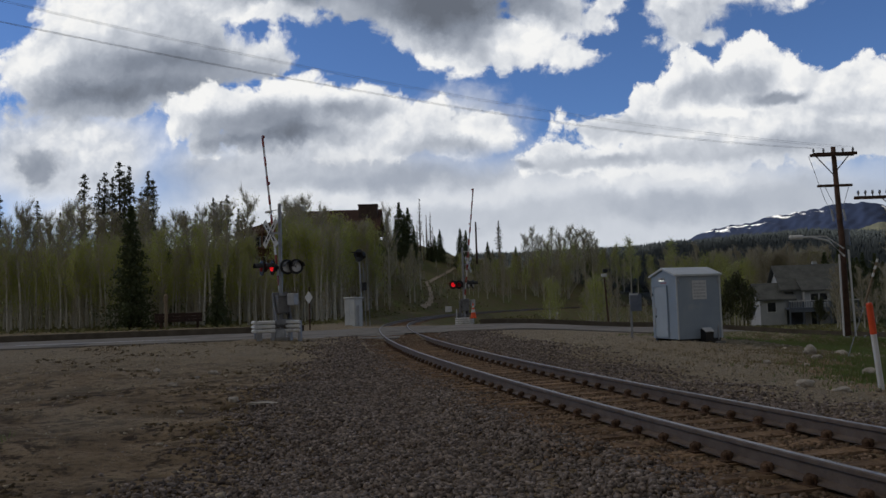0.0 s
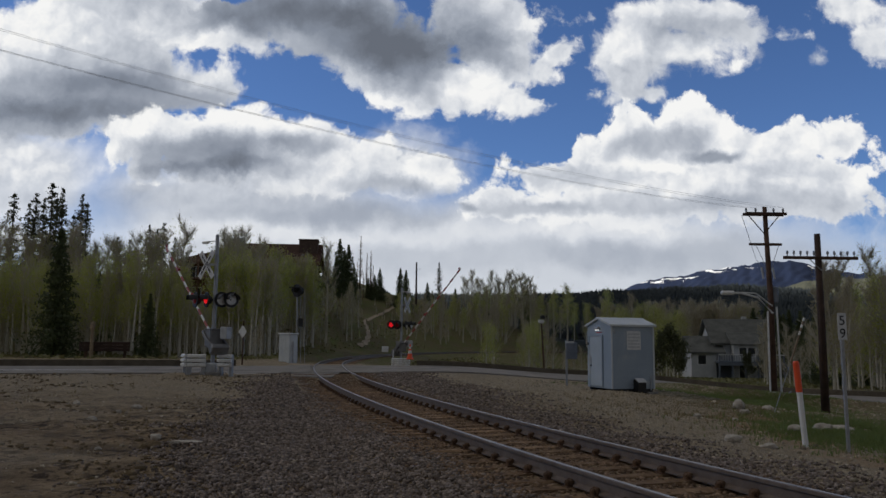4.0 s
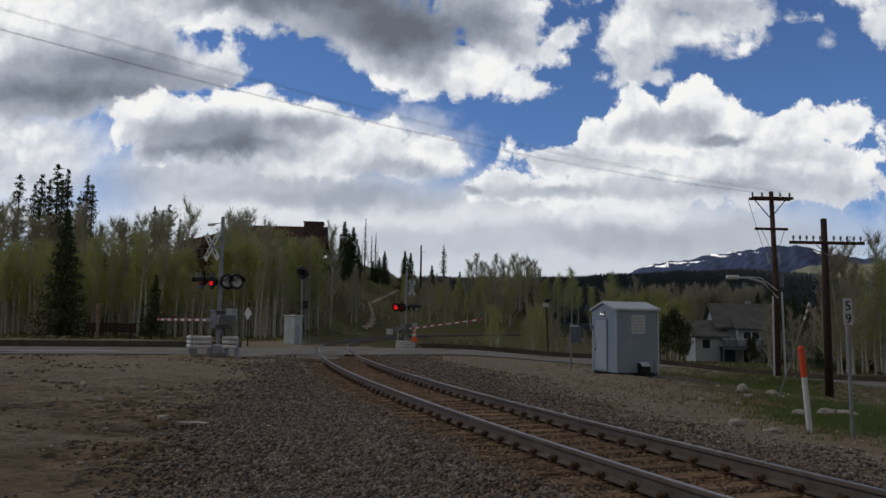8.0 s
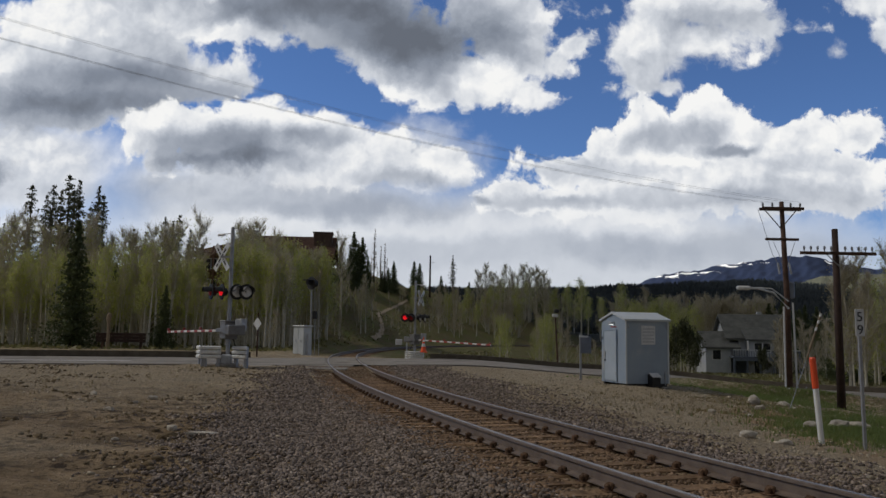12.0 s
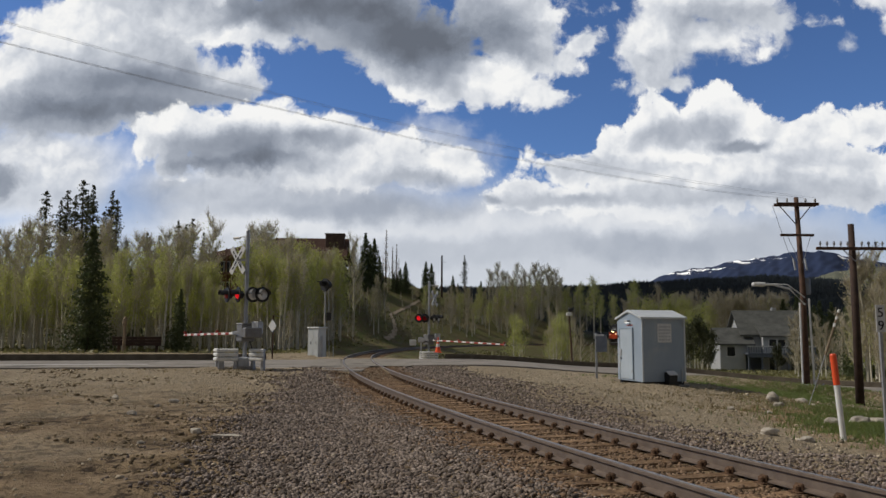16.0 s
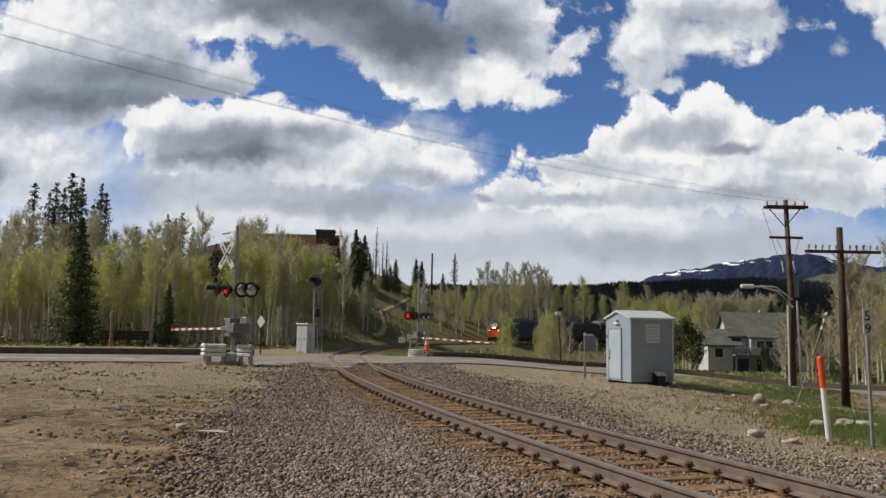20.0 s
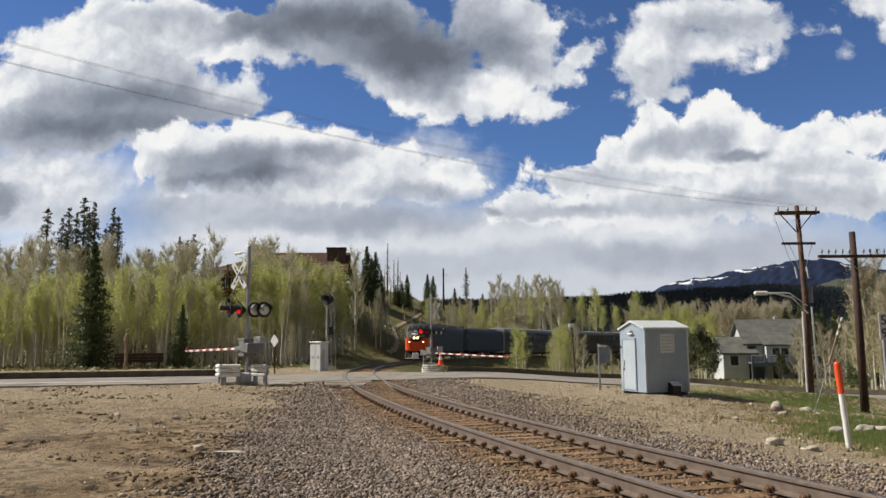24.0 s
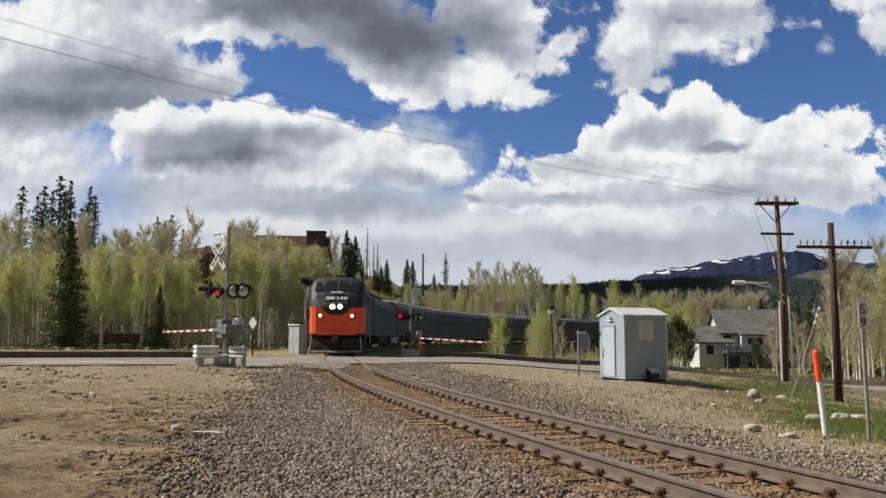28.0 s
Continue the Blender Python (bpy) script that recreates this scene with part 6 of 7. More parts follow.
    # the brow of the hill: spruces and dead pines beside the lodge
    for u, d, e in ((-0.086, 148, 0.126), (-0.080, 150, 0.112), (-0.075, 150, 0.119), (-0.068, 152, 0.094), (-0.103, 130, 0.104), (-0.116, 126, 0.112), (-0.090, 146, 0.104)):
        single(rng.choice(spruce), 10.0, u, d, e)
    for u, d, e in ((-0.0600, 156, 0.1300), (-0.052, 158, 0.109), (-0.047, 158, 0.112), (-0.044, 160, 0.094), (-0.0355, 162, 0.091), (-0.056, 156, 0.085), (-0.064, 154, 0.098)):
        single(rng.choice(snag), 11.0, u, d, e)
    for u, d, e in ((-0.050, 158, 0.078), (-0.042, 160, 0.082), (-0.046, 158, 0.074), (-0.0355, 162, 0.090)):
        single(rng.choice(spruce), 10.0, u, d, e)
    stand(bare, 8.5, -0.125, -0.075, 66, 88, 12, 0.012, 0.055)
    stand(leafy, 9.0, -0.125, -0.075, 66, 86, 6, 0.02, 0.06)
    stand(leafy, 9.0, -0.125, -0.082, 70, 90, 9, 0.055, 0.085)
    stand(sparse, 10.0, -0.12, -0.075, 74, 92, 6, 0.06, 0.10)
    row(full, -0.11, -0.07, 92, 120, 5, 0.14, 0.26)
    row(bare, -0.13, -0.085, 72, 100, 10, 0.3, 0.6)
    row(full, -0.045, -0.012, 125, 150, 5, 0.05, 0.12)
    # low scrub over the open slope
    row(bare, -0.10, -0.056, 98, 150, 34, 0.08, 0.26)
    row(bare, -0.045, 0.0, 104, 158, 30, 0.06, 0.22)
    row(full, -0.10, -0.056, 100, 150, 12, 0.06, 0.16)
    row(sparse, -0.082, -0.058, 92, 120, 6, 0.35, 0.62)
    # beyond the line
    for u, d, e in ((-0.010, 160, 0.0905), (-0.003, 163, 0.088), (0.024, 170, 0.073), (0.059, 175, 0.066), (0.030, 168, 0.063), (0.15, 180, 0.067)):
        single(rng.choice(spruce), 10.0, u, d, e)
    single(pine[0], 15.0, 0.0385, 168, 0.099)
    stand(bare, 8.5, -0.012, 0.13, 128, 166, 46, 0.030, 0.058)
    stand(leafy, 9.0, -0.01, 0.13, 135, 168, 22, 0.035, 0.060)
    stand(sparse, 10.0, 0.065, 0.16, 165, 200, 18, 0.066, 0.088)
    stand(bare, 8.5, 0.0, 0.34, 164, 195, 64, 0.036, 0.058)
    stand(leafy, 9.0, 0.06, 0.26, 168, 200, 22, 0.045, 0.070)
    row(spruce, 0.16, 0.62, 200, 260, 24, 0.4, 0.7)
    stand(bare, 8.5, 0.345, 0.445, 122, 136, 26, 0.040, 0.051)
    stand(sparse, 10.0, 0.345, 0.445, 122, 136, 12, 0.040, 0.051)
    stand(leafy, 9.0, 0.26, 0.35, 118, 140, 12, 0.025, 0.046)
    stand(spruce, 10.0, 0.435, 0.50, 120, 140, 8, 0.036, 0.052)
    row(full, 0.29, 0.34, 100, 130, 6, 0.8, 1.1)
    # young aspens before the line
    for u, d, s in ((0.099, 66, 0.60), (0.106, 67, 0.56), (0.145, 72, 0.52), (0.152, 70, 0.64), (0.160, 73, 0.72), (0.167, 71, 0.58)):
        put(rng.choice(full), *from_bearing(u, d), s, rng.uniform(0, 360))
    row(bare, 0.14, 0.185, 70, 80, 5, 0.4, 0.6)
    row(bare, 0.19, 0.24, 76, 90, 5, 0.25, 0.4)
    # round the house
    bush = aspen(80, 5.0, 4200, 0.09, 0.42, 0.05, "dark_leaf", "broad dark green bush beside the house", 300, "bush", "bush", "bushes")
    protos.append(bush)
    for u, d, s in ((0.318, 92, 0.95), (0.332, 90, 1.05), (0.345, 94, 0.8), (0.43, 98, 0.6), (0.45, 96, 0.7)):
        put(bush, *from_bearing(u, d), s, rng.uniform(0, 360))
    row(spruce, 0.46, 0.64, 80, 115, 12, 0.55, 0.85)
    row(bare, 0.44, 0.58, 60, 84, 12, 0.4, 0.65)
    row(leafy, 0.545, 0.70, 50, 64, 5, 0.75, 1.0)
    row(full, 0.55, 0.70, 48, 58, 4, 0.6, 0.9)
    row(bare, 0.52, 0.70, 46, 60, 12, 0.6, 0.95)
    row(sparse, 0.55, 0.70, 48, 60, 6, 0.72, 1.0)
    row(poles, 0.52, 0.66, 50, 60, 4, 0.5, 0.7)
    row(full, 0.52, 0.66, 50, 62, 7, 0.6, 0.95)
    row(spruce, 0.52, 0.70, 62, 74, 8, 0.5, 0.7)
    for p in protos:
        for o in (*p.children_recursive, p):
            bpy.data.objects.remove(o)


make_trees()


def far_woods():
    """Conifers on the far slopes, too many and too far to tell apart."""
    rng = np.random.default_rng(8)
    n = 27000
    u = rng.uniform(-0.2, 0.75, n)
    d = 430 * (1350 / 430) ** rng.random(n)
    x, y = u * d, d
    z = land(x, y, False)
    h = rng.uniform(6, 10, n)
    r = h * rng.uniform(0.16, 0.3, n)
    ring = np.array([[math.cos(a), math.sin(a)] for a in np.linspace(0, 2 * math.pi, 6)[:-1]])
    vs, fs = [], []
    for lo, hi, w in ((0.08, 0.6, 1.0), (0.4, 1.0, 0.66)):
        base = np.stack([x[:, None] + ring[:, 0] * (r * w)[:, None] * rng.uniform(0.6, 1.3, (n, 5)), y[:, None] + ring[:, 1] * (r * w)[:, None], np.repeat((z + h * lo)[:, None], 5, 1) + rng.uniform(-0.6, 0.6, (n, 5))], 2)
        tip = np.stack([x, y, z + h * hi], 1)[:, None, :]
        o = sum(len(v) for v in vs)
        v = np.concatenate([base, tip], 1).reshape(-1, 3)
        i = np.arange(n)[:, None] * 6 + o
        for j in range(5):
            fs.append(np.concatenate([i + j, i + (j + 1) % 5, i + 5], 1))
        vs.append(v)
    ob = new("far_woods", array_mesh("far_woods", np.concatenate(vs), np.concatenate(fs), "shaded_far_needle"))
    tagged(ob, "dark conifer forest over the distant slopes", "forest", kind="stuff")


far_woods()


def range_mesh(name, far, us, el, depth, rough, material, label):
    """A range of hills whose crest stands far metres ahead, at slopes el over bearings us."""
    n, rows_n = 220, 48
    u = np.linspace(us[0], us[-1], n)
    e = np.interp(u, us, el)
    rng = np.random.default_rng(3)
    e = e + rough * (0.0007 * np.sin(u * 140) + 0.0006 * np.sin(u * 311 + 1) + rng.normal(size=n) * 0.00035)
    rows = []
    for j in range(rows_n):
        t = j / (rows_n - 1)
        d = far * (1 - depth + depth * t)
        z = 1.3 + far * e * t ** 0.8 * (1 + 0.05 * np.sin(u * 90 + 9 * t) * (1 - t)) + far * rough * (0.0042 * np.sin(u * 170 + 25 * t) + 0.0028 * np.sin(u * 420 - 40 * t)) * t * (1 - t)
        rows.append(np.stack([u * d, np.full_like(u, d), z], 1))
    back = rows[-1].copy()
    back[:, 1] += 0.15 * far
    back[:, 0] *= 1.14
    back[:, 2] = -20
    rows.append(back)
    i = (np.arange(rows_n)[:, None] * n + np.arange(n - 1)[None, :]).ravel()
    ob = new(name, array_mesh(name, np.concatenate(rows), np.stack([i, i + 1, i + n + 1, i + n], 1), material, True))
    tagged(ob, label, name, kind="structure")


def mountain():
    """A mountain far beyond the valley, with old snow in patches under its crest, and a foothill."""
    m, k, b = principled("hazy_mountain_rock", 0.95)
    at = k.put("ShaderNodeNewGeometry").outputs["Position"]
    sep = k.put("ShaderNodeSeparateXYZ")
    k.link(at, sep.inputs[0])
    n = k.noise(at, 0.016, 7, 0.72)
    # blue slopes: the haze of distance is put into the colour
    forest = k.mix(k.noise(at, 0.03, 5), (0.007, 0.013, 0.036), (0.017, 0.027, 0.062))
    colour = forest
    for x, z, rx, rz in SNOW:
        dx = k.math("ABSOLUTE", k.math("MULTIPLY", k.math("SUBTRACT", sep.outputs[0], x), 1 / rx))
        dz = k.math("ABSOLUTE", k.math("MULTIPLY", k.math("SUBTRACT", sep.outputs[2], z), 1 / rz))
        near = k.math("ADD", k.math("ADD", dx, dz), k.math("MULTIPLY", n, 6.5))
        colour = k.mix(k.step(near, 3.5, 3.25), colour, (0.78, 0.80, 0.84))
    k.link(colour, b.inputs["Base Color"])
    range_mesh("mountain", 3400.0, (0.22, 0.27, 0.30, 0.338, 0.357, 0.379, 0.418, 0.448, 0.49, 0.517, 0.551, 0.65, 0.95), (0.045, 0.066, 0.0790, 0.0845, 0.0877, 0.0935, 0.098, 0.1046, 0.107, 0.1014, 0.0944, 0.085, 0.06), 0.28, 1.0, m, "distant mountain tinted haze-blue, with old snow patches under its crest")
    range_mesh("foothill", 1900.0, (0.43, 0.465, 0.50, 0.54, 0.60, 0.75, 0.95), (0.045, 0.068, 0.079, 0.086, 0.085, 0.07, 0.05), 0.25, 0.6, surface("foothill", (0.050, 0.056, 0.045), (0.085, 0.088, 0.066), 0.004, 0.95, 0.0, 0.0, 0.2), "olive-brown bare foothill below the mountain")


SNOW = [(1040.0, 258.0, 90.0, 20.0), (1140.0, 278.0, 100.0, 22.0), (1300.0, 312.0, 80.0, 24.0), (1390.0, 322.0, 90.0, 20.0), (1790.0, 334.0, 110.0, 28.0)]
mountain()


# ---- ballast and loose stones ----
def stone_shapes(rng, count):
    """A few angular stones as vertex sets, with one face list (a battered block)."""
    v = np.array([(x, y, z) for x in (-1, 1) for y in (-1, 1) for z in (-1, 1)], float) * 0.78
    f = np.array([(0, 1, 3), (0, 3, 2), (4, 6, 7), (4, 7, 5), (0, 4, 5), (0, 5, 1), (2, 3, 7), (2, 7, 6), (0, 2, 6), (0, 6, 4), (1, 5, 7), (1, 7, 3)])
    out = [v * rng.uniform(0.45, 1.15, (8, 3)) * rng.uniform(0.6, 1.3, (1, 3)) for _ in range(count)]
    return np.array(out), f


def scatter_stones(name, x, y, size, label, category, sink=0.25, material="stone", seed=5, z=None):
    rng = np.random.default_rng(seed)
    shapes, f = stone_shapes(rng, 60)
    n = len(x)
    z = land(x, y) if z is None else z
    s = shapes[rng.integers(0, 60, n)] * size[:, None, None]
    a = rng.uniform(0, 2 * math.pi, n)
    tilt = rng.uniform(-0.9, 0.9, n)
    c, d = np.cos(tilt)[:, None], np.sin(tilt)[:, None]
    sx, sy, sz = s[..., 0], s[..., 1] * c - s[..., 2] * d, s[..., 1] * d + s[..., 2] * c
    ca, sa = np.cos(a)[:, None], np.sin(a)[:, None]
    v = np.stack([sx * ca - sy * sa + x[:, None], sx * sa + sy * ca + y[:, None], sz * 0.8 + (z + size * (0.5 - sink))[:, None]], 2).reshape(-1, 3)
    faces = (f[None] + (np.arange(n) * 8)[:, None, None]).reshape(-1, 3)
    ob = new(name, array_mesh(name, v, faces, material))
    return tagged(ob, label, category, kind="stuff")


def make_ballast():
    rng = np.random.default_rng(21)
    xs, ys, zs, ss = [], [], [], []

    def lay(n, s0, s1, a0, a1, size, power=1.0):
        s = s0 + (s1 - s0) * rng.random(n) ** power
        a = rng.uniform(a0, a1, n)
        h = np.interp(s, S, TH)
        x, y = np.interp(s, S, TX) + np.cos(h) * a, np.interp(s, S, TY) - np.sin(h) * a
        r = rng.uniform(size * 0.55, size * 1.3, n)
        z = land(x, y)
        keep = (abs(a - RAIL_SIDES[0]) > 0.10) & (abs(a - RAIL_SIDES[1]) > 0.10)
        # the bank frays out into the dirt
        edge = 5.1 - 0.125 * np.clip(s, 0, 40) + 0.45 * wobble(x, y, 0.9, 3) + 0.5 * rng.normal(size=n)
        keep &= (a > 0) | (-a < edge)
        edge = 3.6 + 0.6 * wobble(x, y, 0.9, 1) + 0.7 * rng.normal(size=n)
        keep &= (a < 0) | (a < edge)
        ry = np.interp(x, RX, RY)
        keep &= ~((abs(y - ry) < ROAD_HALF - 0.2))
        xs.append(x[keep]); ys.append(y[keep]); ss.append(r[keep]); zs.append(z[keep])

    lay(72000, -6, 9, -7.4, -1.2, 0.0255)
    lay(30000, 9, 30, -5.8, -1.2, 0.030, 1.4)
    lay(20000, -4, 26, -1.2, 1.2, 0.025, 1.3)
    lay(34000, -4, 22, 1.2, 5.2, 0.027, 1.2)
    lay(8000, 20, 31, 1.0, 5.0, 0.035)
    x, y, z, r = map(np.concatenate, (xs, ys, zs, ss))
    side, _ = to_track(x, y)
    inner = abs(side) < 1.45 + 0.3 * wobble(x, y, 0.7, 4) + 0.25 * rng.normal(size=len(x))
    scatter_stones("ballast", x[~inner], y[~inner], r[~inner], "grey-brown crushed stone ballast along the track", "ballast", 0.2, "stone", 6, z[~inner])
    scatter_stones("rusty_ballast", x[inner], y[inner], r[inner], "rust-stained crushed stone between and beside the rails", "ballast", 0.3, "rusty_stone", 7, z[inner])
    # gravel over the verge on both sides
    n = 9000
    x = np.concatenate([rng.uniform(-16, 2, n // 2), rng.uniform(3, 22, n)])
    y = np.concatenate([3 + 27 * rng.random(n // 2) ** 1.3, 9 + 27 * rng.random(n)])
    side, arc = to_track(x, y)
    keep = (abs(side) > 3.0) & (abs(y - np.interp(x, RX, RY)) > ROAD_HALF)
    x, y = x[keep], y[keep]
    scatter_stones("gravel", x, y, rng.gamma(2.0, 0.006, len(x)) + 0.005 + 0.006 * (x > 3), "loose pebbles strewn over the dirt verge", "gravel", 0.3, "gravel_stone", 9)
    # clods of dry earth on the dirt
    n = 20000
    x, y = rng.uniform(-15, 0, n), 4 + 26 * rng.random(n) ** 1.2
    w = wobble(x, y, 1.9, 6) + 0.35 * wobble(x, y, 0.6, 2)
    side, arc = to_track(x, y)
    keep = (w > 0.25) & (side < -5.4 + 0.13 * np.clip(arc, 0, 30)) & (abs(y - np.interp(x, RX, RY)) > ROAD_HALF + 0.5)
    x, y = x[keep], y[keep]
    scatter_stones("clods", x, y, rng.gamma(1.8, 0.011, len(x)) + 0.006, "crumbled clods of dark earth on the dirt", "clods", 0.55, "clod", 12)


M["clod"] = surface("clod", (0.10, 0.074, 0.045), (0.19, 0.142, 0.085), 6, 0.95, 0.0, 0.6, 40, vary=0.35, island=True)
M["gravel_stone"] = surface("gravel_stone", (0.26, 0.215, 0.155), (0.48, 0.41, 0.31), 9, 0.9, 0.0, 0.4, 45, vary=0.5, island=True)
make_ballast()


def boulder(x, y, size, flat, seed, turn=0.0, label="pale weathered boulder lying in the grass"):
    rng = np.random.default_rng(seed)
    bm = bmesh.new()
    bmesh.ops.create_icosphere(bm, subdivisions=3, radius=1.0)
    off = rng.uniform(-20, 20, 3)
    for v in bm.verts:
        p = v.co.copy()
        k = 1 + 0.28 * noise.noise(p * 1.3 + Vector(off)) + 0.10 * noise.noise(p * 3.6 + Vector(off))
        v.co = Vector((p.x * k * size, p.y * k * size * 0.65, p.z * k * size * flat))
    me = bpy.data.meshes.new("boulder")
    bm.to_mesh(me)
    bm.free()
    me.materials.append(M["boulder"])
    ob = new("boulder", me)
    ob.matrix_basis = pose(x, y, ground_z(x, y) + size * flat * 0.45, 0, 0, turn)
    return tagged(ob, label, "boulder", "boulders")


BOULDERS = [(9.02, 18.35, 0.30, 0.5, 1, 20), (9.85, 18.7, 0.42, 0.45, 2, 30), (10.35, 18.8, 0.36, 0.5, 3, -10), (6.31, 15.3, 0.26, 0.5, 4, 15), (6.85, 14.95, 0.22, 0.45, 5, 0),
            (9.8, 23.4, 0.34, 0.7, 6, 60), (9.55, 22.4, 0.2, 0.6, 7, 0), (12.1, 26.6, 0.34, 0.5, 8, 10), (11.3, 24.1, 0.22, 0.5, 9, 70), (8.6, 20.8, 0.16, 0.6, 10, 0), (12.9, 24.4, 0.25, 0.6, 11, 0), (7.4, 20.2, 0.14, 0.6, 12, 0)]
for row in BOULDERS:
    boulder(row[0], row[1], row[2] * 0.72, *row[3:])


for x, y, s, k in ((-7.5, 19.0, 0.17, 21), (-5.95, 15.9, 0.15, 22), (-5.95, 18.4, 0.15, 23), (-6.05, 17.6, 0.10, 24), (-1.62, 21.6, 0.13, 25), (-3.9, 13.2, 0.16, 26), (-4.4, 12.1, 0.08, 27), (-9.6, 14.2, 0.09, 28)):
    boulder(x, y, s * 0.72, 0.55, k, 40 * k, "small pale stone lying on the bare dirt")


def grass_patch(name, x, y, height, material, label, seed, blades=5):
    """Tufts of upright blades."""
    rng = np.random.default_rng(seed)
    n = len(x)
    z = land(x, y)
    vs = []
    for _ in range(blades):
        a = rng.uniform(0, 2 * math.pi, n)
        w = rng.uniform(0.006, 0.016, n)
        h = height * rng.uniform(0.5, 1.3, n)
        ox, oy = rng.normal(size=n) * 0.05, rng.normal(size=n) * 0.05
        lx, ly = rng.normal(size=n) * 0.35 * h, rng.normal(size=n) * 0.35 * h
        bx, by = x + ox, y + oy
        vs.append(np.stack([np.stack([bx - np.cos(a) * w, by - np.sin(a) * w, z - 0.02], 1), np.stack([bx + np.cos(a) * w, by + np.sin(a) * w, z - 0.02], 1), np.stack([bx + lx, by + ly, z + h], 1)], 1))
    v = np.concatenate(vs).reshape(-1, 3)
    ob = new(name, array_mesh(name, v, np.arange(len(v)).reshape(-1, 3), material))
    return tagged(ob, label, "grass", kind="stuff")


def make_grass():
    rng = np.random.default_rng(31)

    def clumps(n, cx, cy, sx, sy):
        return cx + rng.normal(size=n) * sx, cy + rng.normal(size=n) * sy

    spots = [clumps(n, *c) for n, *c in GREEN_SPOTS]
    x, y = (np.concatenate([s[i] for s in spots]) for i in (0, 1))
    keep = (abs(to_track(x, y)[0]) > 3.6) & (abs(y - np.interp(x, RX, RY)) > ROAD_HALF + 0.3)
    grass_patch("grass", x[keep], y[keep], 0.10, "grass", "fresh green spring grass in patches", 3)
    spots = [clumps(n, *c) for n, *c in DRY_SPOTS]
    x, y = (np.concatenate([s[i] for s in spots]) for i in (0, 1))
    keep = (abs(to_track(x, y)[0]) > 3.6) & (abs(y - np.interp(x, RX, RY)) > ROAD_HALF + 0.3)
    grass_patch("dry_grass", x[keep], y[keep], 0.08, "dry_grass", "short dry yellow grass among the gravel", 4, 4)
    # long grass and brush on the slopes beyond the road
    n = 16000
    u, d = rng.uniform(-0.66, 0.62, n), rng.uniform(52, 130, n)
    x, y = u * d, d
    keep = (abs(to_track(x, y)[0]) > 4) & (y - np.interp(x, RX, RY) > ROAD_HALF + 1)
    x, y = x[keep], y[keep]
    v, f = rand_quads(rng, np.stack([x, y, land(x, y, False) + 0.10], 1), 0.17)
    tagged(new("brush", array_mesh("brush", v, f, "hill_grass")), "green and brown brush and grass on the slope", "brush", kind="stuff")


GREEN_SPOTS = [(5200, 10.6, 17.6, 1.2, 1.5), (2400, 15.6, 35.2, 2.2, 0.6), (1100, 11.6, 21.0, 1.2, 1.4), (1500, 13.6, 31.2, 2.0, 0.7), (1800, 12.8, 33.4, 2.4, 0.8), (700, 14.5, 24.0, 1.5, 2.0), (12, -5.9, 9.3, 0.3, 0.15)]
DRY_SPOTS = [(900, 8.5, 22.0, 2.2, 2.4), (500, 11.0, 25.0, 2.5, 2.5), (160, -9.0, 20.0, 3.5, 4.0), (220, -6.0, 28.6, 2.4, 0.8)]
M["hill_grass"] = leaf_material("hill_grass", (0.15, 0.135, 0.062), (0.26, 0.26, 0.09), 0.3)
make_grass()


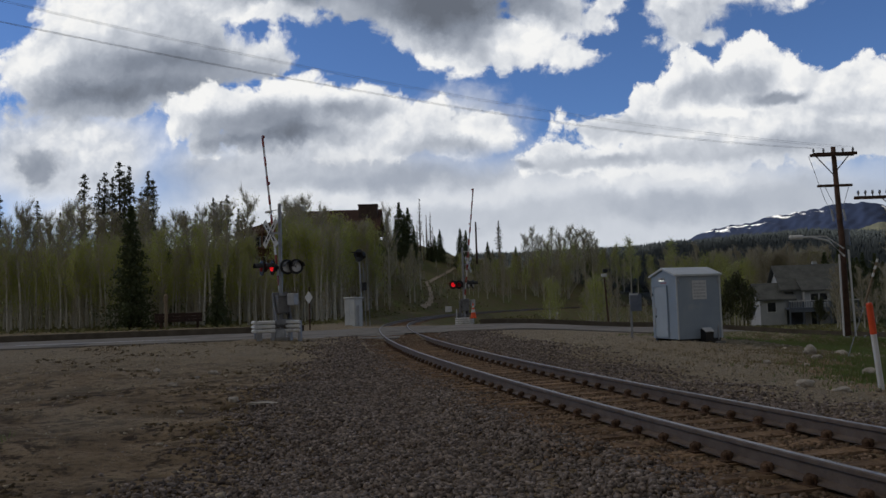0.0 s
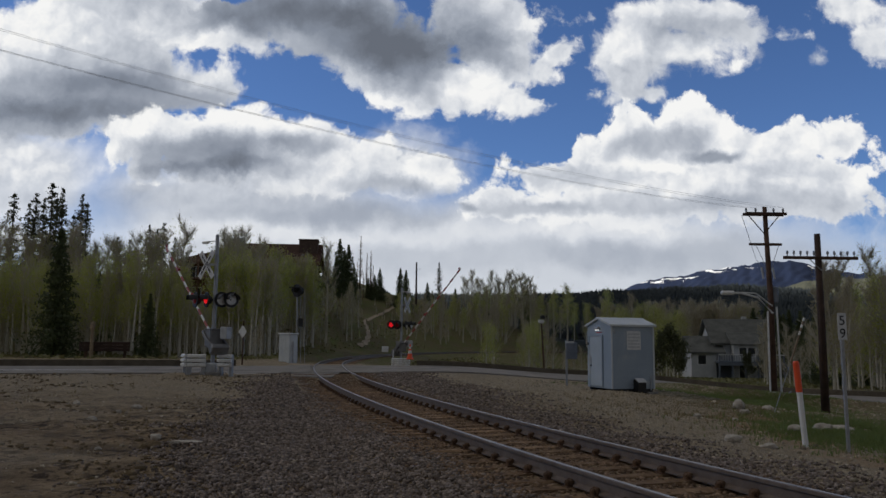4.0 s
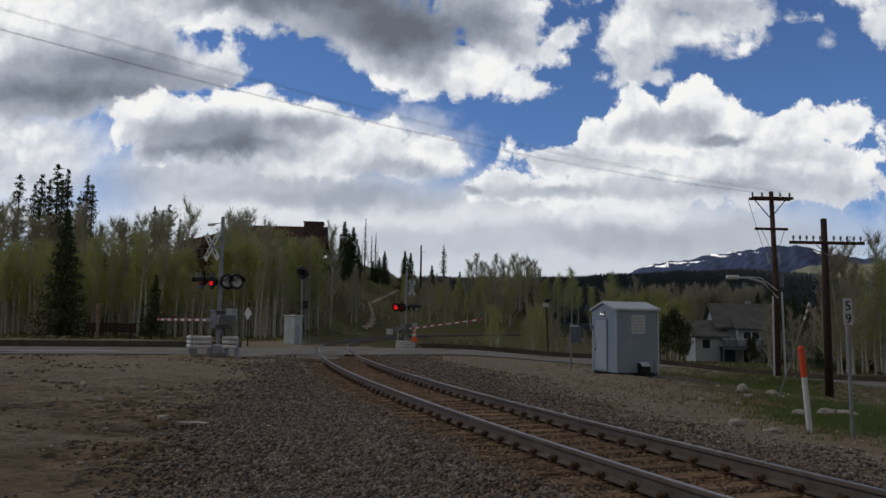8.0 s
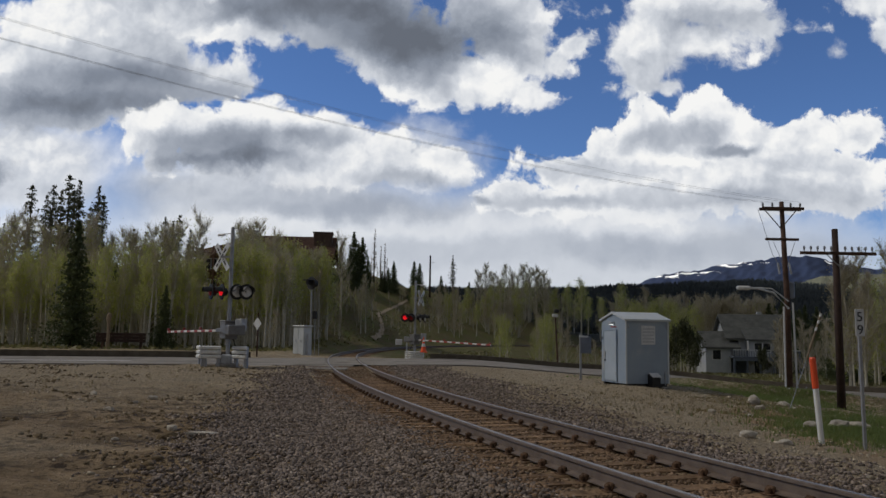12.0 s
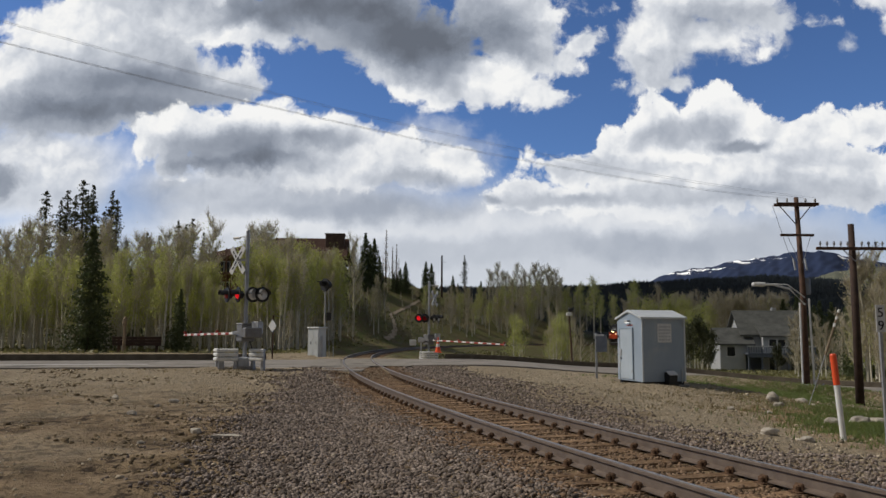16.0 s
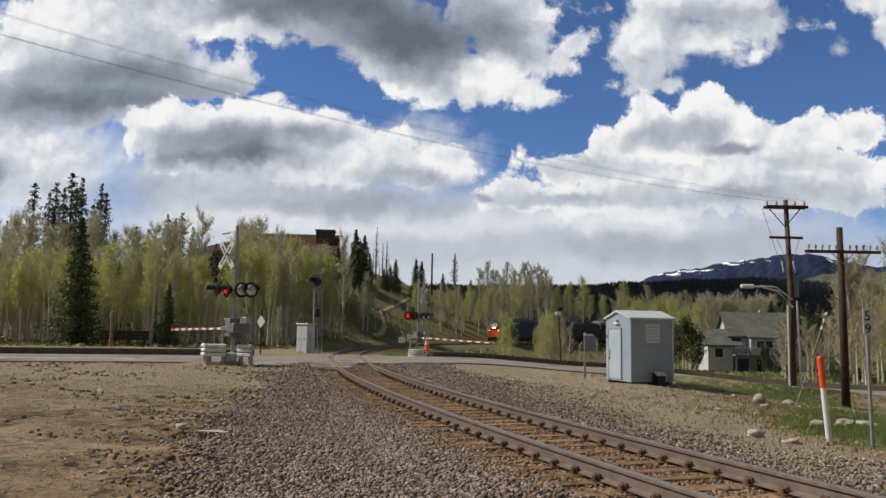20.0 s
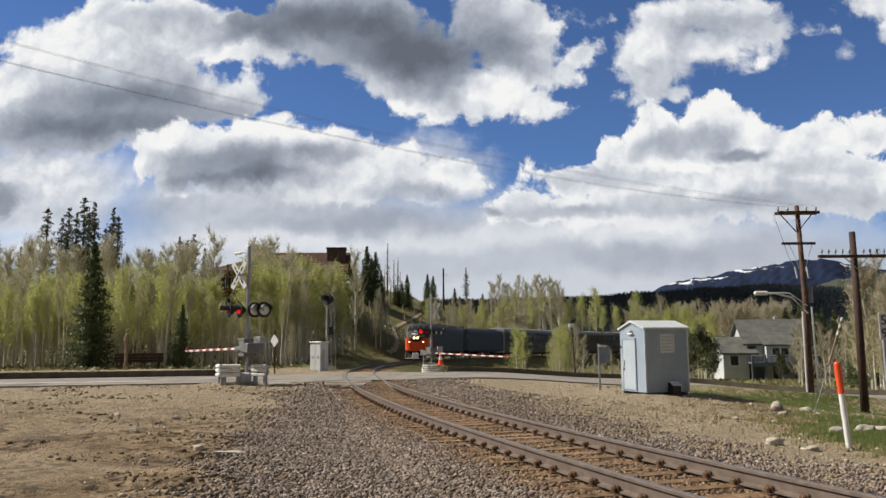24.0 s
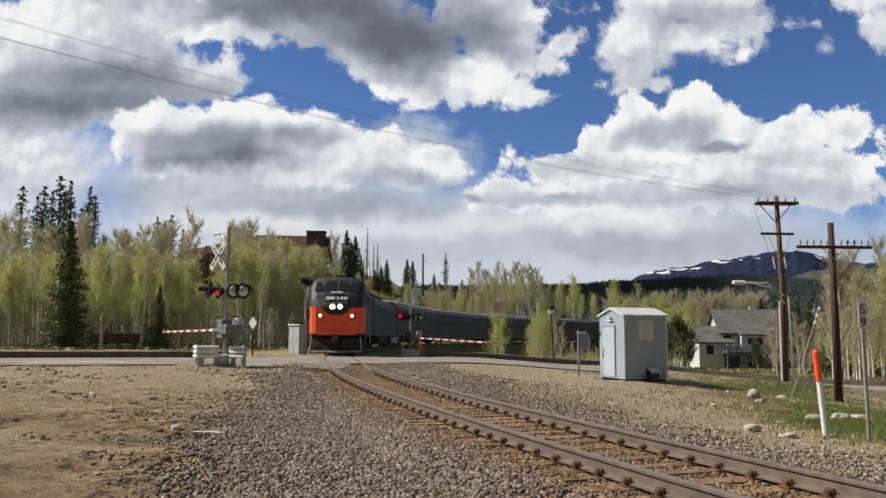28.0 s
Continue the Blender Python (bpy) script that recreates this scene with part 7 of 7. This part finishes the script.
# ---- buildings ----
def lodge():
    """The brown lodge on the hill: a long body under a gabled roof, with a tall chimney."""
    t = thing("lodge", "brown wooden lodge with low roof and brick chimney on hill", "building", at=pose(*LODGE_AT, 0, 0, LODGE_TURN))
    W, Dp, H, R = 16.0, 10.0, 5.0, 7.7
    part("wall", G().box(-W / 2, 0, -4, W / 2, Dp, H - 0.1), "brown_siding", t, "brown timber wall")
    part("gable", G().prism([(0.2, H - 0.1), (Dp / 2, R - 0.2), (Dp - 0.2, H - 0.1)], W / 2 - 0.3, W / 2, "x"), "brown_siding", t)
    e, x0, x1, xr = H - 0.3, -W / 2 - 1, W / 2 + 1, -W / 2 + 7.5
    part("roof", G().add([(x0, -1.0, e), (x1, -1.0, e), (x1, Dp / 2, R), (xr, Dp / 2, R), (x0, -1.0, e + 0.26), (x1, -1.0, e + 0.26), (x1, Dp / 2, R + 0.26), (xr, Dp / 2, R + 0.26)], [(0, 1, 2, 3), (4, 7, 6, 5), (0, 4, 5, 1), (1, 5, 6, 2), (2, 6, 7, 3), (3, 7, 4, 0)]), "brown_roof", t, "brown shingle roof slope")
    part("roof", G().add([(x0, Dp + 1, e), (x1, Dp + 1, e), (x1, Dp / 2, R), (xr, Dp / 2, R), (x0, Dp + 1, e + 0.26), (x1, Dp + 1, e + 0.26), (x1, Dp / 2, R + 0.26), (xr, Dp / 2, R + 0.26)], [(0, 3, 2, 1), (4, 5, 6, 7), (0, 1, 5, 4), (1, 2, 6, 5), (2, 3, 7, 6), (3, 0, 4, 7)]), "brown_roof", t, "brown shingle roof slope")
    part("roof_hip", G().add([(x0, -1.0, e), (xr, Dp / 2, R), (x0, Dp + 1, e), (x0, -1.0, e + 0.26), (xr, Dp / 2, R + 0.26), (x0, Dp + 1, e + 0.26)], [(0, 1, 2), (3, 5, 4), (0, 3, 4, 1), (1, 4, 5, 2), (2, 5, 3, 0)]), "brown_roof", t, "brown shingle hip of the roof")
    part("chimney", G().box(W / 2 - 1.9, 2.0, 3.0, W / 2 + 0.5, 4.2, R + 0.45, 0.08), "brick", t, "broad dark brick chimney")
    part("chimney_cap", G().box(W / 2 - 2.0, 1.9, R + 0.45, W / 2 + 0.6, 4.3, R + 0.6, 0.04), "brick", t)
    for j in range(5):
        x = -W / 2 + 1.8 + j * 3.2
        for z in (0.3, 2.9):
            w = part("window", G().box(x - 0.75, -0.06, z, x + 0.75, 0.06, z + 1.5, 0.02), "white_paint", t, "pale framed window")
            for s in (-0.36, 0.36):
                part("pane", G().box(x + s - 0.31, -0.075, z + 0.1, x + s + 0.31, -0.05, z + 1.4), "dark_glass", w)
    part("balcony", G().box(-W / 2, -1.6, 2.7, W / 2 - 4, 0, 2.9, 0.02), "brown_siding", t, "timber balcony")
    for j in range(8):
        x = -W / 2 + 0.3 + j * 2.05
        part("balcony_post", G().box(x - 0.08, -1.6, -1, x + 0.08, -1.44, 5.8), "brown_siding", t)
    part("fascia", G().box(-W / 2 - 1, -1.06, H - 0.34, W / 2 + 1, -1.0, H + 0.04), "brown_siding", t)
    part("roof_vent", G().tube([(-2.0, Dp / 2, R), (-2.0, Dp / 2, R + 0.9), (-2.0, Dp / 2, R + 1.0)], [0.7, 0.7, 0.2], 12), "galvanised", t, "grey roof vent")


LODGE_AT, LODGE_TURN = (-20.0, 100.0, 5.9), 3.0
lodge()


def house():
    """The pale house among the trees: two floors, a gable roof and a deck."""
    t = thing("house", "pale grey two-storey house with slate-coloured roof and blue deck", "house", at=pose(*HOUSE_AT, 0, 0, HOUSE_TURN))
    W, Dp, H, R = 7.8, 8.0, 5.2, 8.1
    part("wall", G().prism([(0, -1), (0, H), (Dp / 2, R - 0.25), (Dp, H), (Dp, -1)], 0, W, "x"), "house_wall", t, "pale siding")
    for s in (0, 1):
        y0, y1 = (-0.6, Dp / 2) if s == 0 else (Dp + 0.6, Dp / 2)
        z0 = H - 0.42
        part("roof", G().add([(-0.5, y0, z0), (W + 0.5, y0, z0), (W + 0.5, y1, R), (-0.5, y1, R), (-0.5, y0, z0 + 0.25), (W + 0.5, y0, z0 + 0.25), (W + 0.5, y1, R + 0.25), (-0.5, y1, R + 0.25)],
                             [(0, 1, 2, 3), (4, 7, 6, 5), (0, 4, 5, 1), (1, 5, 6, 2), (2, 6, 7, 3), (3, 7, 4, 0)]), "grey_roof", t, "grey shingle roof")
    # wing towards the left
    part("wing_wall", G().prism([(-1.0, -1), (-1.0, 3.9), (2.2, 5.6), (5.4, 3.9), (5.4, -1)], -3.2, 0.02, "x"), "house_wall", t, "pale siding of the wing")
    for s in (0, 1):
        y0, y1 = (-1.5, 2.2) if s == 0 else (5.9, 2.2)
        part("wing_roof", G().add([(-3.6, y0, 3.6), (1.2, y0, 3.6), (1.2, y1, 5.75), (-3.6, y1, 5.75), (-3.6, y0, 3.82), (1.2, y0, 3.82), (1.2, y1, 5.97), (-3.6, y1, 5.97)],
                                  [(0, 1, 2, 3), (4, 7, 6, 5), (0, 4, 5, 1), (1, 5, 6, 2), (2, 6, 7, 3), (3, 7, 4, 0)]), "grey_roof", t, "grey shingle roof")
    # bay with a gable in front
    part("bay_wall", G().box(2.2, -1.4, -1, 5.6, 0.02, 4.75), "house_wall", t, "pale bay under its own roof")
    part("bay_roof", G().add([(1.8, -1.9, 4.7), (6.0, -1.9, 4.7), (6.0, 1.2, 6.3), (1.8, 1.2, 6.3), (1.8, -1.9, 4.9), (6.0, -1.9, 4.9), (6.0, 1.2, 6.5), (1.8, 1.2, 6.5)], [(0, 1, 2, 3), (4, 7, 6, 5), (0, 4, 5, 1), (1, 5, 6, 2), (2, 6, 7, 3), (3, 7, 4, 0)]), "grey_roof", t, "grey shingle roof of the bay")
    # flat dark panel before the wall, in place of shade below the deck
    part("under_deck", G().box(0.2, -0.14, -1.2, W, -0.02, 2.4), "house_blue", t, "dark panel standing for the shade under the deck")
    for x, y, z, w, h in ((3.4, -1.4, 3.3, 0.9, 1.1), (4.5, -1.4, 3.3, 0.9, 1.1), (-1.8, -1.0, 2.2, 1.0, 1.2), (6.7, 0, 3.2, 1.2, 1.3), (3.4, -1.4, 0.4, 1.0, 2.0), (6.7, 0, 0.4, 1.4, 2.0)):
        wd = part("window", G().box(x - w / 2 - 0.1, y - 0.05, z - 0.1, x + w / 2 + 0.1, y + 0.03, z + h + 0.1, 0.01), "white_paint", t, "white framed window")
        part("pane", G().box(x - w / 2, y - 0.065, z, x + w / 2, y - 0.045, z + h), "dark_glass", wd)
    part("deck", G().box(-0.2, -3.4, 2.45, W + 0.4, 0.0, 2.65, 0.02), "house_blue", t, "blue-grey timber deck")
    part("deck_skirt", G().box(-0.2, -3.42, 2.1, W + 0.4, -3.3, 2.45), "house_blue", t)
    for j in range(6):
        x = -0.1 + j * 1.62
        part("deck_post", G().box(x - 0.1, -3.4, -1.5, x + 0.1, -3.2, 3.55, 0.01), "house_blue", t)
    part("deck_rail", G().box(-0.2, -3.42, 3.45, W + 0.4, -3.3, 3.57), "white_paint", t)
    for j in range(27):
        x = -0.1 + j * 0.31
        part("baluster", G().box(x - 0.03, -3.38, 2.65, x + 0.03, -3.32, 3.45), "house_blue", t)
    part("stair", G().add([(W + 0.4, -3.3, 2.6), (W + 0.4, -2.2, 2.6), (W + 3.6, -2.2, -1.0), (W + 3.6, -3.3, -1.0), (W + 0.4, -3.3, 2.3), (W + 0.4, -2.2, 2.3), (W + 3.3, -2.2, -1.0), (W + 3.3, -3.3, -1.0)], [(0, 1, 2, 3), (4, 7, 6, 5), (0, 3, 7, 4), (1, 5, 6, 2), (0, 4, 5, 1), (3, 2, 6, 7)]), "house_blue", t)
    part("chimney", G().box(4.9, 4.2, 6, 5.5, 4.8, 8.7, 0.03), "house_wall", t)


HOUSE_AT, HOUSE_TURN = (41.2, 106.6, -3.6), -8.0
house()


# ---- small things beyond the road ----
def bench():
    t = thing("timber_sign_wall", "long low dark timber board on two posts beyond the road", "bench", at=pose(*BENCH_AT, 0, 0, 4))
    for j in range(3):
        part("board", G().box(-1.62, -0.04, 0.40 + 0.21 * j, 1.62, 0.04, 0.60 + 0.21 * j, 0.012), "dark_pole", t, "dark stained board")
    for x in (-1.2, 1.3):
        part("post", G().box(x - 0.09, 0.04, -0.2, x + 0.09, 0.2, 1.0, 0.02), "creosote", t)


BENCH_AT = (-20.1, 54.6, ground_z(-20.1, 54.6))
bench()


def wooden_post():
    """A pale carved post beside the bench."""
    x, y = from_bearing(-0.384, 54.2)
    t = thing("wooden_post", "pale peeled wooden post beside the park bench", "post", at=pose(x, y, ground_z(x, y)))
    part("shaft", G().tube([(0, 0, -0.2), (0.02, 0, 0.8), (0, 0, 1.75)], [0.13, 0.11, 0.10], 9), "post_wood", t)
    part("head", G().tube([(0, 0, 1.74), (0, 0, 1.95), (0.02, 0, 2.25), (0.02, 0, 2.4)], [0.11, 0.17, 0.14, 0.05], 9), "post_wood", t, "rounded top of the post")


M["post_wood"] = surface("post_wood", (0.20, 0.15, 0.10), (0.30, 0.23, 0.16), 3, 0.85, 0.0, 0.4, 20)
wooden_post()


def far_pole():
    x, y = from_bearing(0.010, 172.0)
    h = 1.3 + 172 * 0.0985 - ground_z(x, y)
    t = thing("utility_pole", "bare brown wooden utility pole behind the tracks", "utility pole", at=pose(x, y, ground_z(x, y)))
    part("shaft", G().tube([(0, 0, -0.4), (0, 0, h)], [0.24, 0.17], 9), "dark_pole", t)
    part("bracket", G().box(0.0, -0.04, h - 1.5, 0.9, 0.04, h - 1.42, 0.01), "galvanised", t)


far_pole()


def lamp_post():
    t = thing("lamp_post", "slim dark lamp post with a small lantern beside the road", "lamp post", at=pose(*LAMP_AT))
    part("pole", G().tube([(0.1, 0, -0.2), (-0.08, 0, 3.2)], [0.07, 0.05], 8), "creosote", t)
    part("lantern", G().box(-0.26, -0.14, 3.14, 0.08, 0.14, 3.36, 0.03), "sign_white", t, "pale lantern")
    part("cap", G().box(-0.14, -0.12, 3.42, 0.16, 0.12, 3.66, 0.04), "black_paint", t)


LAMP_AT = (8.85, 52.0, -0.62)
lamp_post()


def delineator(x, y, z):
    t = thing("delineator", "short pale roadside marker stake", "marker stake", "marker stakes", at=pose(x, y, z))
    part("stake", G().box(-0.035, -0.02, -0.1, 0.035, 0.02, 0.85, 0.006), "dry_stake", t)
    part("reflector", G().box(-0.03, -0.028, 0.68, 0.03, -0.02, 0.8), "white_paint", t)


M["dry_stake"] = surface("dry_stake", (0.42, 0.38, 0.26), (0.55, 0.50, 0.36), 6, 0.7, 0.0, 0.1)
for x, y, z in ((5.35, 49.0, -0.42), (16.2, 47.6, -1.25), (20.9, 45.0, -1.4), (12.6, 48.6, -0.95)):
    delineator(x, y, z)


def yield_sign():
    t = thing("diamond_sign", "small white diamond sign on a thin post across the road", "sign", at=pose(*DIAMOND_AT))
    part("post", G().box(-0.035, -0.03, -0.2, 0.035, 0.03, 2.3), "creosote", t)
    part("plate", G().box(-0.25, -0.05, -0.25, 0.25, -0.035, 0.25, 0.006).turned(pose(0, 0, 1.72, 0, 0, -40) @ pose(0, 0, 0, 0, 45, 0)), "sign_white", t, "white diamond plate")


DIAMOND_AT = (-8.75, 43.6, 0.0)
yield_sign()


def striped_stake():
    t = thing("guy_marker", "pale striped guard on the leaning guy wire beside the pole", "guy marker", at=pose(10.8, 23.5, -0.9))
    foot, mid, top = (0, 0, -0.1), (0.57, -0.18, 1.64), (0.95, -0.36, 2.97)
    part("wire", G().tube([foot, mid], 0.012, 6), "galvanised", t)
    part("guard", G().tube([mid, top], [0.032, 0.026], 8), "post_wood", t, "pale yellowish guard")
    for a, e in ((0.62, 0.70), (0.78, 0.85), (0.93, 1.0)):
        p, q = [tuple(mid[i] + (top[i] - mid[i]) * f for i in range(3)) for f in (a, e)]
        part("band", G().tube([p, q], 0.034, 8), "white_paint", t, "white band")


striped_stake()


def litter():
    g = G()
    rng = random.Random(2)
    pts = [(-0.22, -0.07), (-0.05, -0.11), (0.18, -0.08), (0.26, 0.0), (0.1, 0.09), (-0.16, 0.06)]
    g.add([(x, y, 0.012 + 0.02 * rng.random()) for x, y in pts] + [(x, y, 0.0) for x, y in pts], [(0, 1, 2, 3, 4, 5), (6, 11, 10, 9, 8, 7)] + [(i, i + 6, (i + 1) % 6 + 6, (i + 1) % 6) for i in range(6)])
    ob = part("flat_stone", g, "boulder")
    ob.matrix_basis = pose(*LITTER_AT, ground_z(*LITTER_AT) + 0.01, 0, 0, 8)
    tagged(ob, "flat pale stone lying on the dirt", "stone")


LITTER_AT = (-3.16, 12.2)
litter()
clump = boulder(-3.62, 12.15, 0.13, 0.5, 33, 20, "dark lump of earth beside the flat stone")
clump.data.materials[0] = M["clod"]


def hill_trail():
    """The footpath that winds up the hill."""
    pts = TRAIL
    n = 60
    t = np.linspace(0, len(pts) - 1, n)
    x = np.interp(t, range(len(pts)), [p[0] for p in pts])
    y = np.interp(t, range(len(pts)), [p[1] for p in pts])
    for _ in range(3):
        x[1:-1], y[1:-1] = (x[:-2] + 2 * x[1:-1] + x[2:]) / 4, (y[:-2] + 2 * y[1:-1] + y[2:]) / 4
    dx, dy = np.gradient(x), np.gradient(y)
    L = np.hypot(dx, dy)
    w = 0.27 + 0.10 * np.sin(np.arange(n) * 1.7)
    a = np.stack([x - dy / L * w, y + dx / L * w], 1)
    b = np.stack([x + dy / L * w, y - dx / L * w], 1)
    za, zb = land(a[:, 0], a[:, 1], False) + 0.10, land(b[:, 0], b[:, 1], False) + 0.10
    g = G()
    vs = [p for i in range(n) for p in ((a[i, 0], a[i, 1], za[i]), (b[i, 0], b[i, 1], zb[i]))]
    g.add(vs, [(2 * i, 2 * i + 1, 2 * i + 3, 2 * i + 2) for i in range(n - 1)])
    tagged(part("footpath", g, "trail"), "narrow worn earth footpath up the grassy slope", "path", kind="structure")


TRAIL = [(-5.9, 99.5), (-5.3, 105), (-5.2, 109), (-5.7, 114), (-6.4, 120), (-6.5, 126), (-6.4, 132), (-6.1, 138), (-5.3, 143), (-3.8, 153), (-2.0, 164)]
hill_trail()


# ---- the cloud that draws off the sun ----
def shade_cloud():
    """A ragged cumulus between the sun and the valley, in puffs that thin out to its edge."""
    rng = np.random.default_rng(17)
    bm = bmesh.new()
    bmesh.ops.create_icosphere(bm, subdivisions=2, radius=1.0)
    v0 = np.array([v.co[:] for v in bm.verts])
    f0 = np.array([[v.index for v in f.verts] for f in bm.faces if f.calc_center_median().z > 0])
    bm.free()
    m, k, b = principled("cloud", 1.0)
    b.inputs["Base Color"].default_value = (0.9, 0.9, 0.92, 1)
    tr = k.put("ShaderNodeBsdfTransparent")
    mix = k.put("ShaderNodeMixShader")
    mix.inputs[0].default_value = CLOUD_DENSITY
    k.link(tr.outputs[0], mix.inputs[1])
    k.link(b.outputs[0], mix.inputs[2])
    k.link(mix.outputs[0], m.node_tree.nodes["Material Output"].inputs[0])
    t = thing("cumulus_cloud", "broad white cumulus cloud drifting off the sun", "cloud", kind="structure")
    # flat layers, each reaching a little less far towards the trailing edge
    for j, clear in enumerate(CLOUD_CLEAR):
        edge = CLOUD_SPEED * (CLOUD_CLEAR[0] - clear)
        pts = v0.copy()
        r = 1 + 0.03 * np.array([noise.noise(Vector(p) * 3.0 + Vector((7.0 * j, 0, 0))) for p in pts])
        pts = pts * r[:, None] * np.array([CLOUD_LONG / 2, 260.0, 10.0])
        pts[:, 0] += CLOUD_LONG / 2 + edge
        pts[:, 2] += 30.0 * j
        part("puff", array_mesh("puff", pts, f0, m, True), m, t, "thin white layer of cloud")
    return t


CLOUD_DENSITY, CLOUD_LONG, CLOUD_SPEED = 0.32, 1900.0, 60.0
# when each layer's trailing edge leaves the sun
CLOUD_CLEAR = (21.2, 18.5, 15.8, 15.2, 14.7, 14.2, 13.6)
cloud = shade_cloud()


# ---- what moves ----
def motions():
    arm_rows(arm_near, 125, NEAR_ARM)
    arm_rows(arm_far, -55, FAR_ARM)
    times = [0.5 * i for i in range(57)]
    for vehicle, back, half in TRAIN:
        walk(vehicle, [(t, vehicle_pose(nose_at(t) + back, half)) for t in times])
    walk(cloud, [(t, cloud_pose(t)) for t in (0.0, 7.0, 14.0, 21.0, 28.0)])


def arm_rows(arm, turn, rows):
    walk(arm, [(t, pose(0, 0, 1.3, 0, 0, turn) @ pose(0, 0, 0, 0, -lift, 0)) for t, lift in rows])


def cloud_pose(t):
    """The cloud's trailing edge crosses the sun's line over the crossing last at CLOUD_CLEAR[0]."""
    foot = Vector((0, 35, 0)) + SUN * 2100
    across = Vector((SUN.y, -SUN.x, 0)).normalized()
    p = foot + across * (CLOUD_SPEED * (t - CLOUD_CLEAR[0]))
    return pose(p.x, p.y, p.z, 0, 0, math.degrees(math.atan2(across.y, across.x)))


NEAR_ARM = [(0.0, 76), (1.0, 64), (2.0, 53), (3.0, 44), (3.5, 39), (4.5, 29), (5.5, 19.5), (6.0, 15), (6.5, 10.5), (7.0, 6.5), (7.5, 3), (8.0, 0), (8.5, -0.8), (28.0, -0.8)]
FAR_ARM = [(0.0, 79), (1.0, 65), (2.0, 56), (3.0, 47), (3.5, 42), (4.5, 33), (5.5, 24.5), (6.0, 20.5), (6.5, 16.5), (7.0, 12.5), (7.5, 8.5), (8.0, 5), (8.5, 1), (9.0, -1.2), (9.5, -1.5), (28.0, -1.5)]

make_ties()
motions()
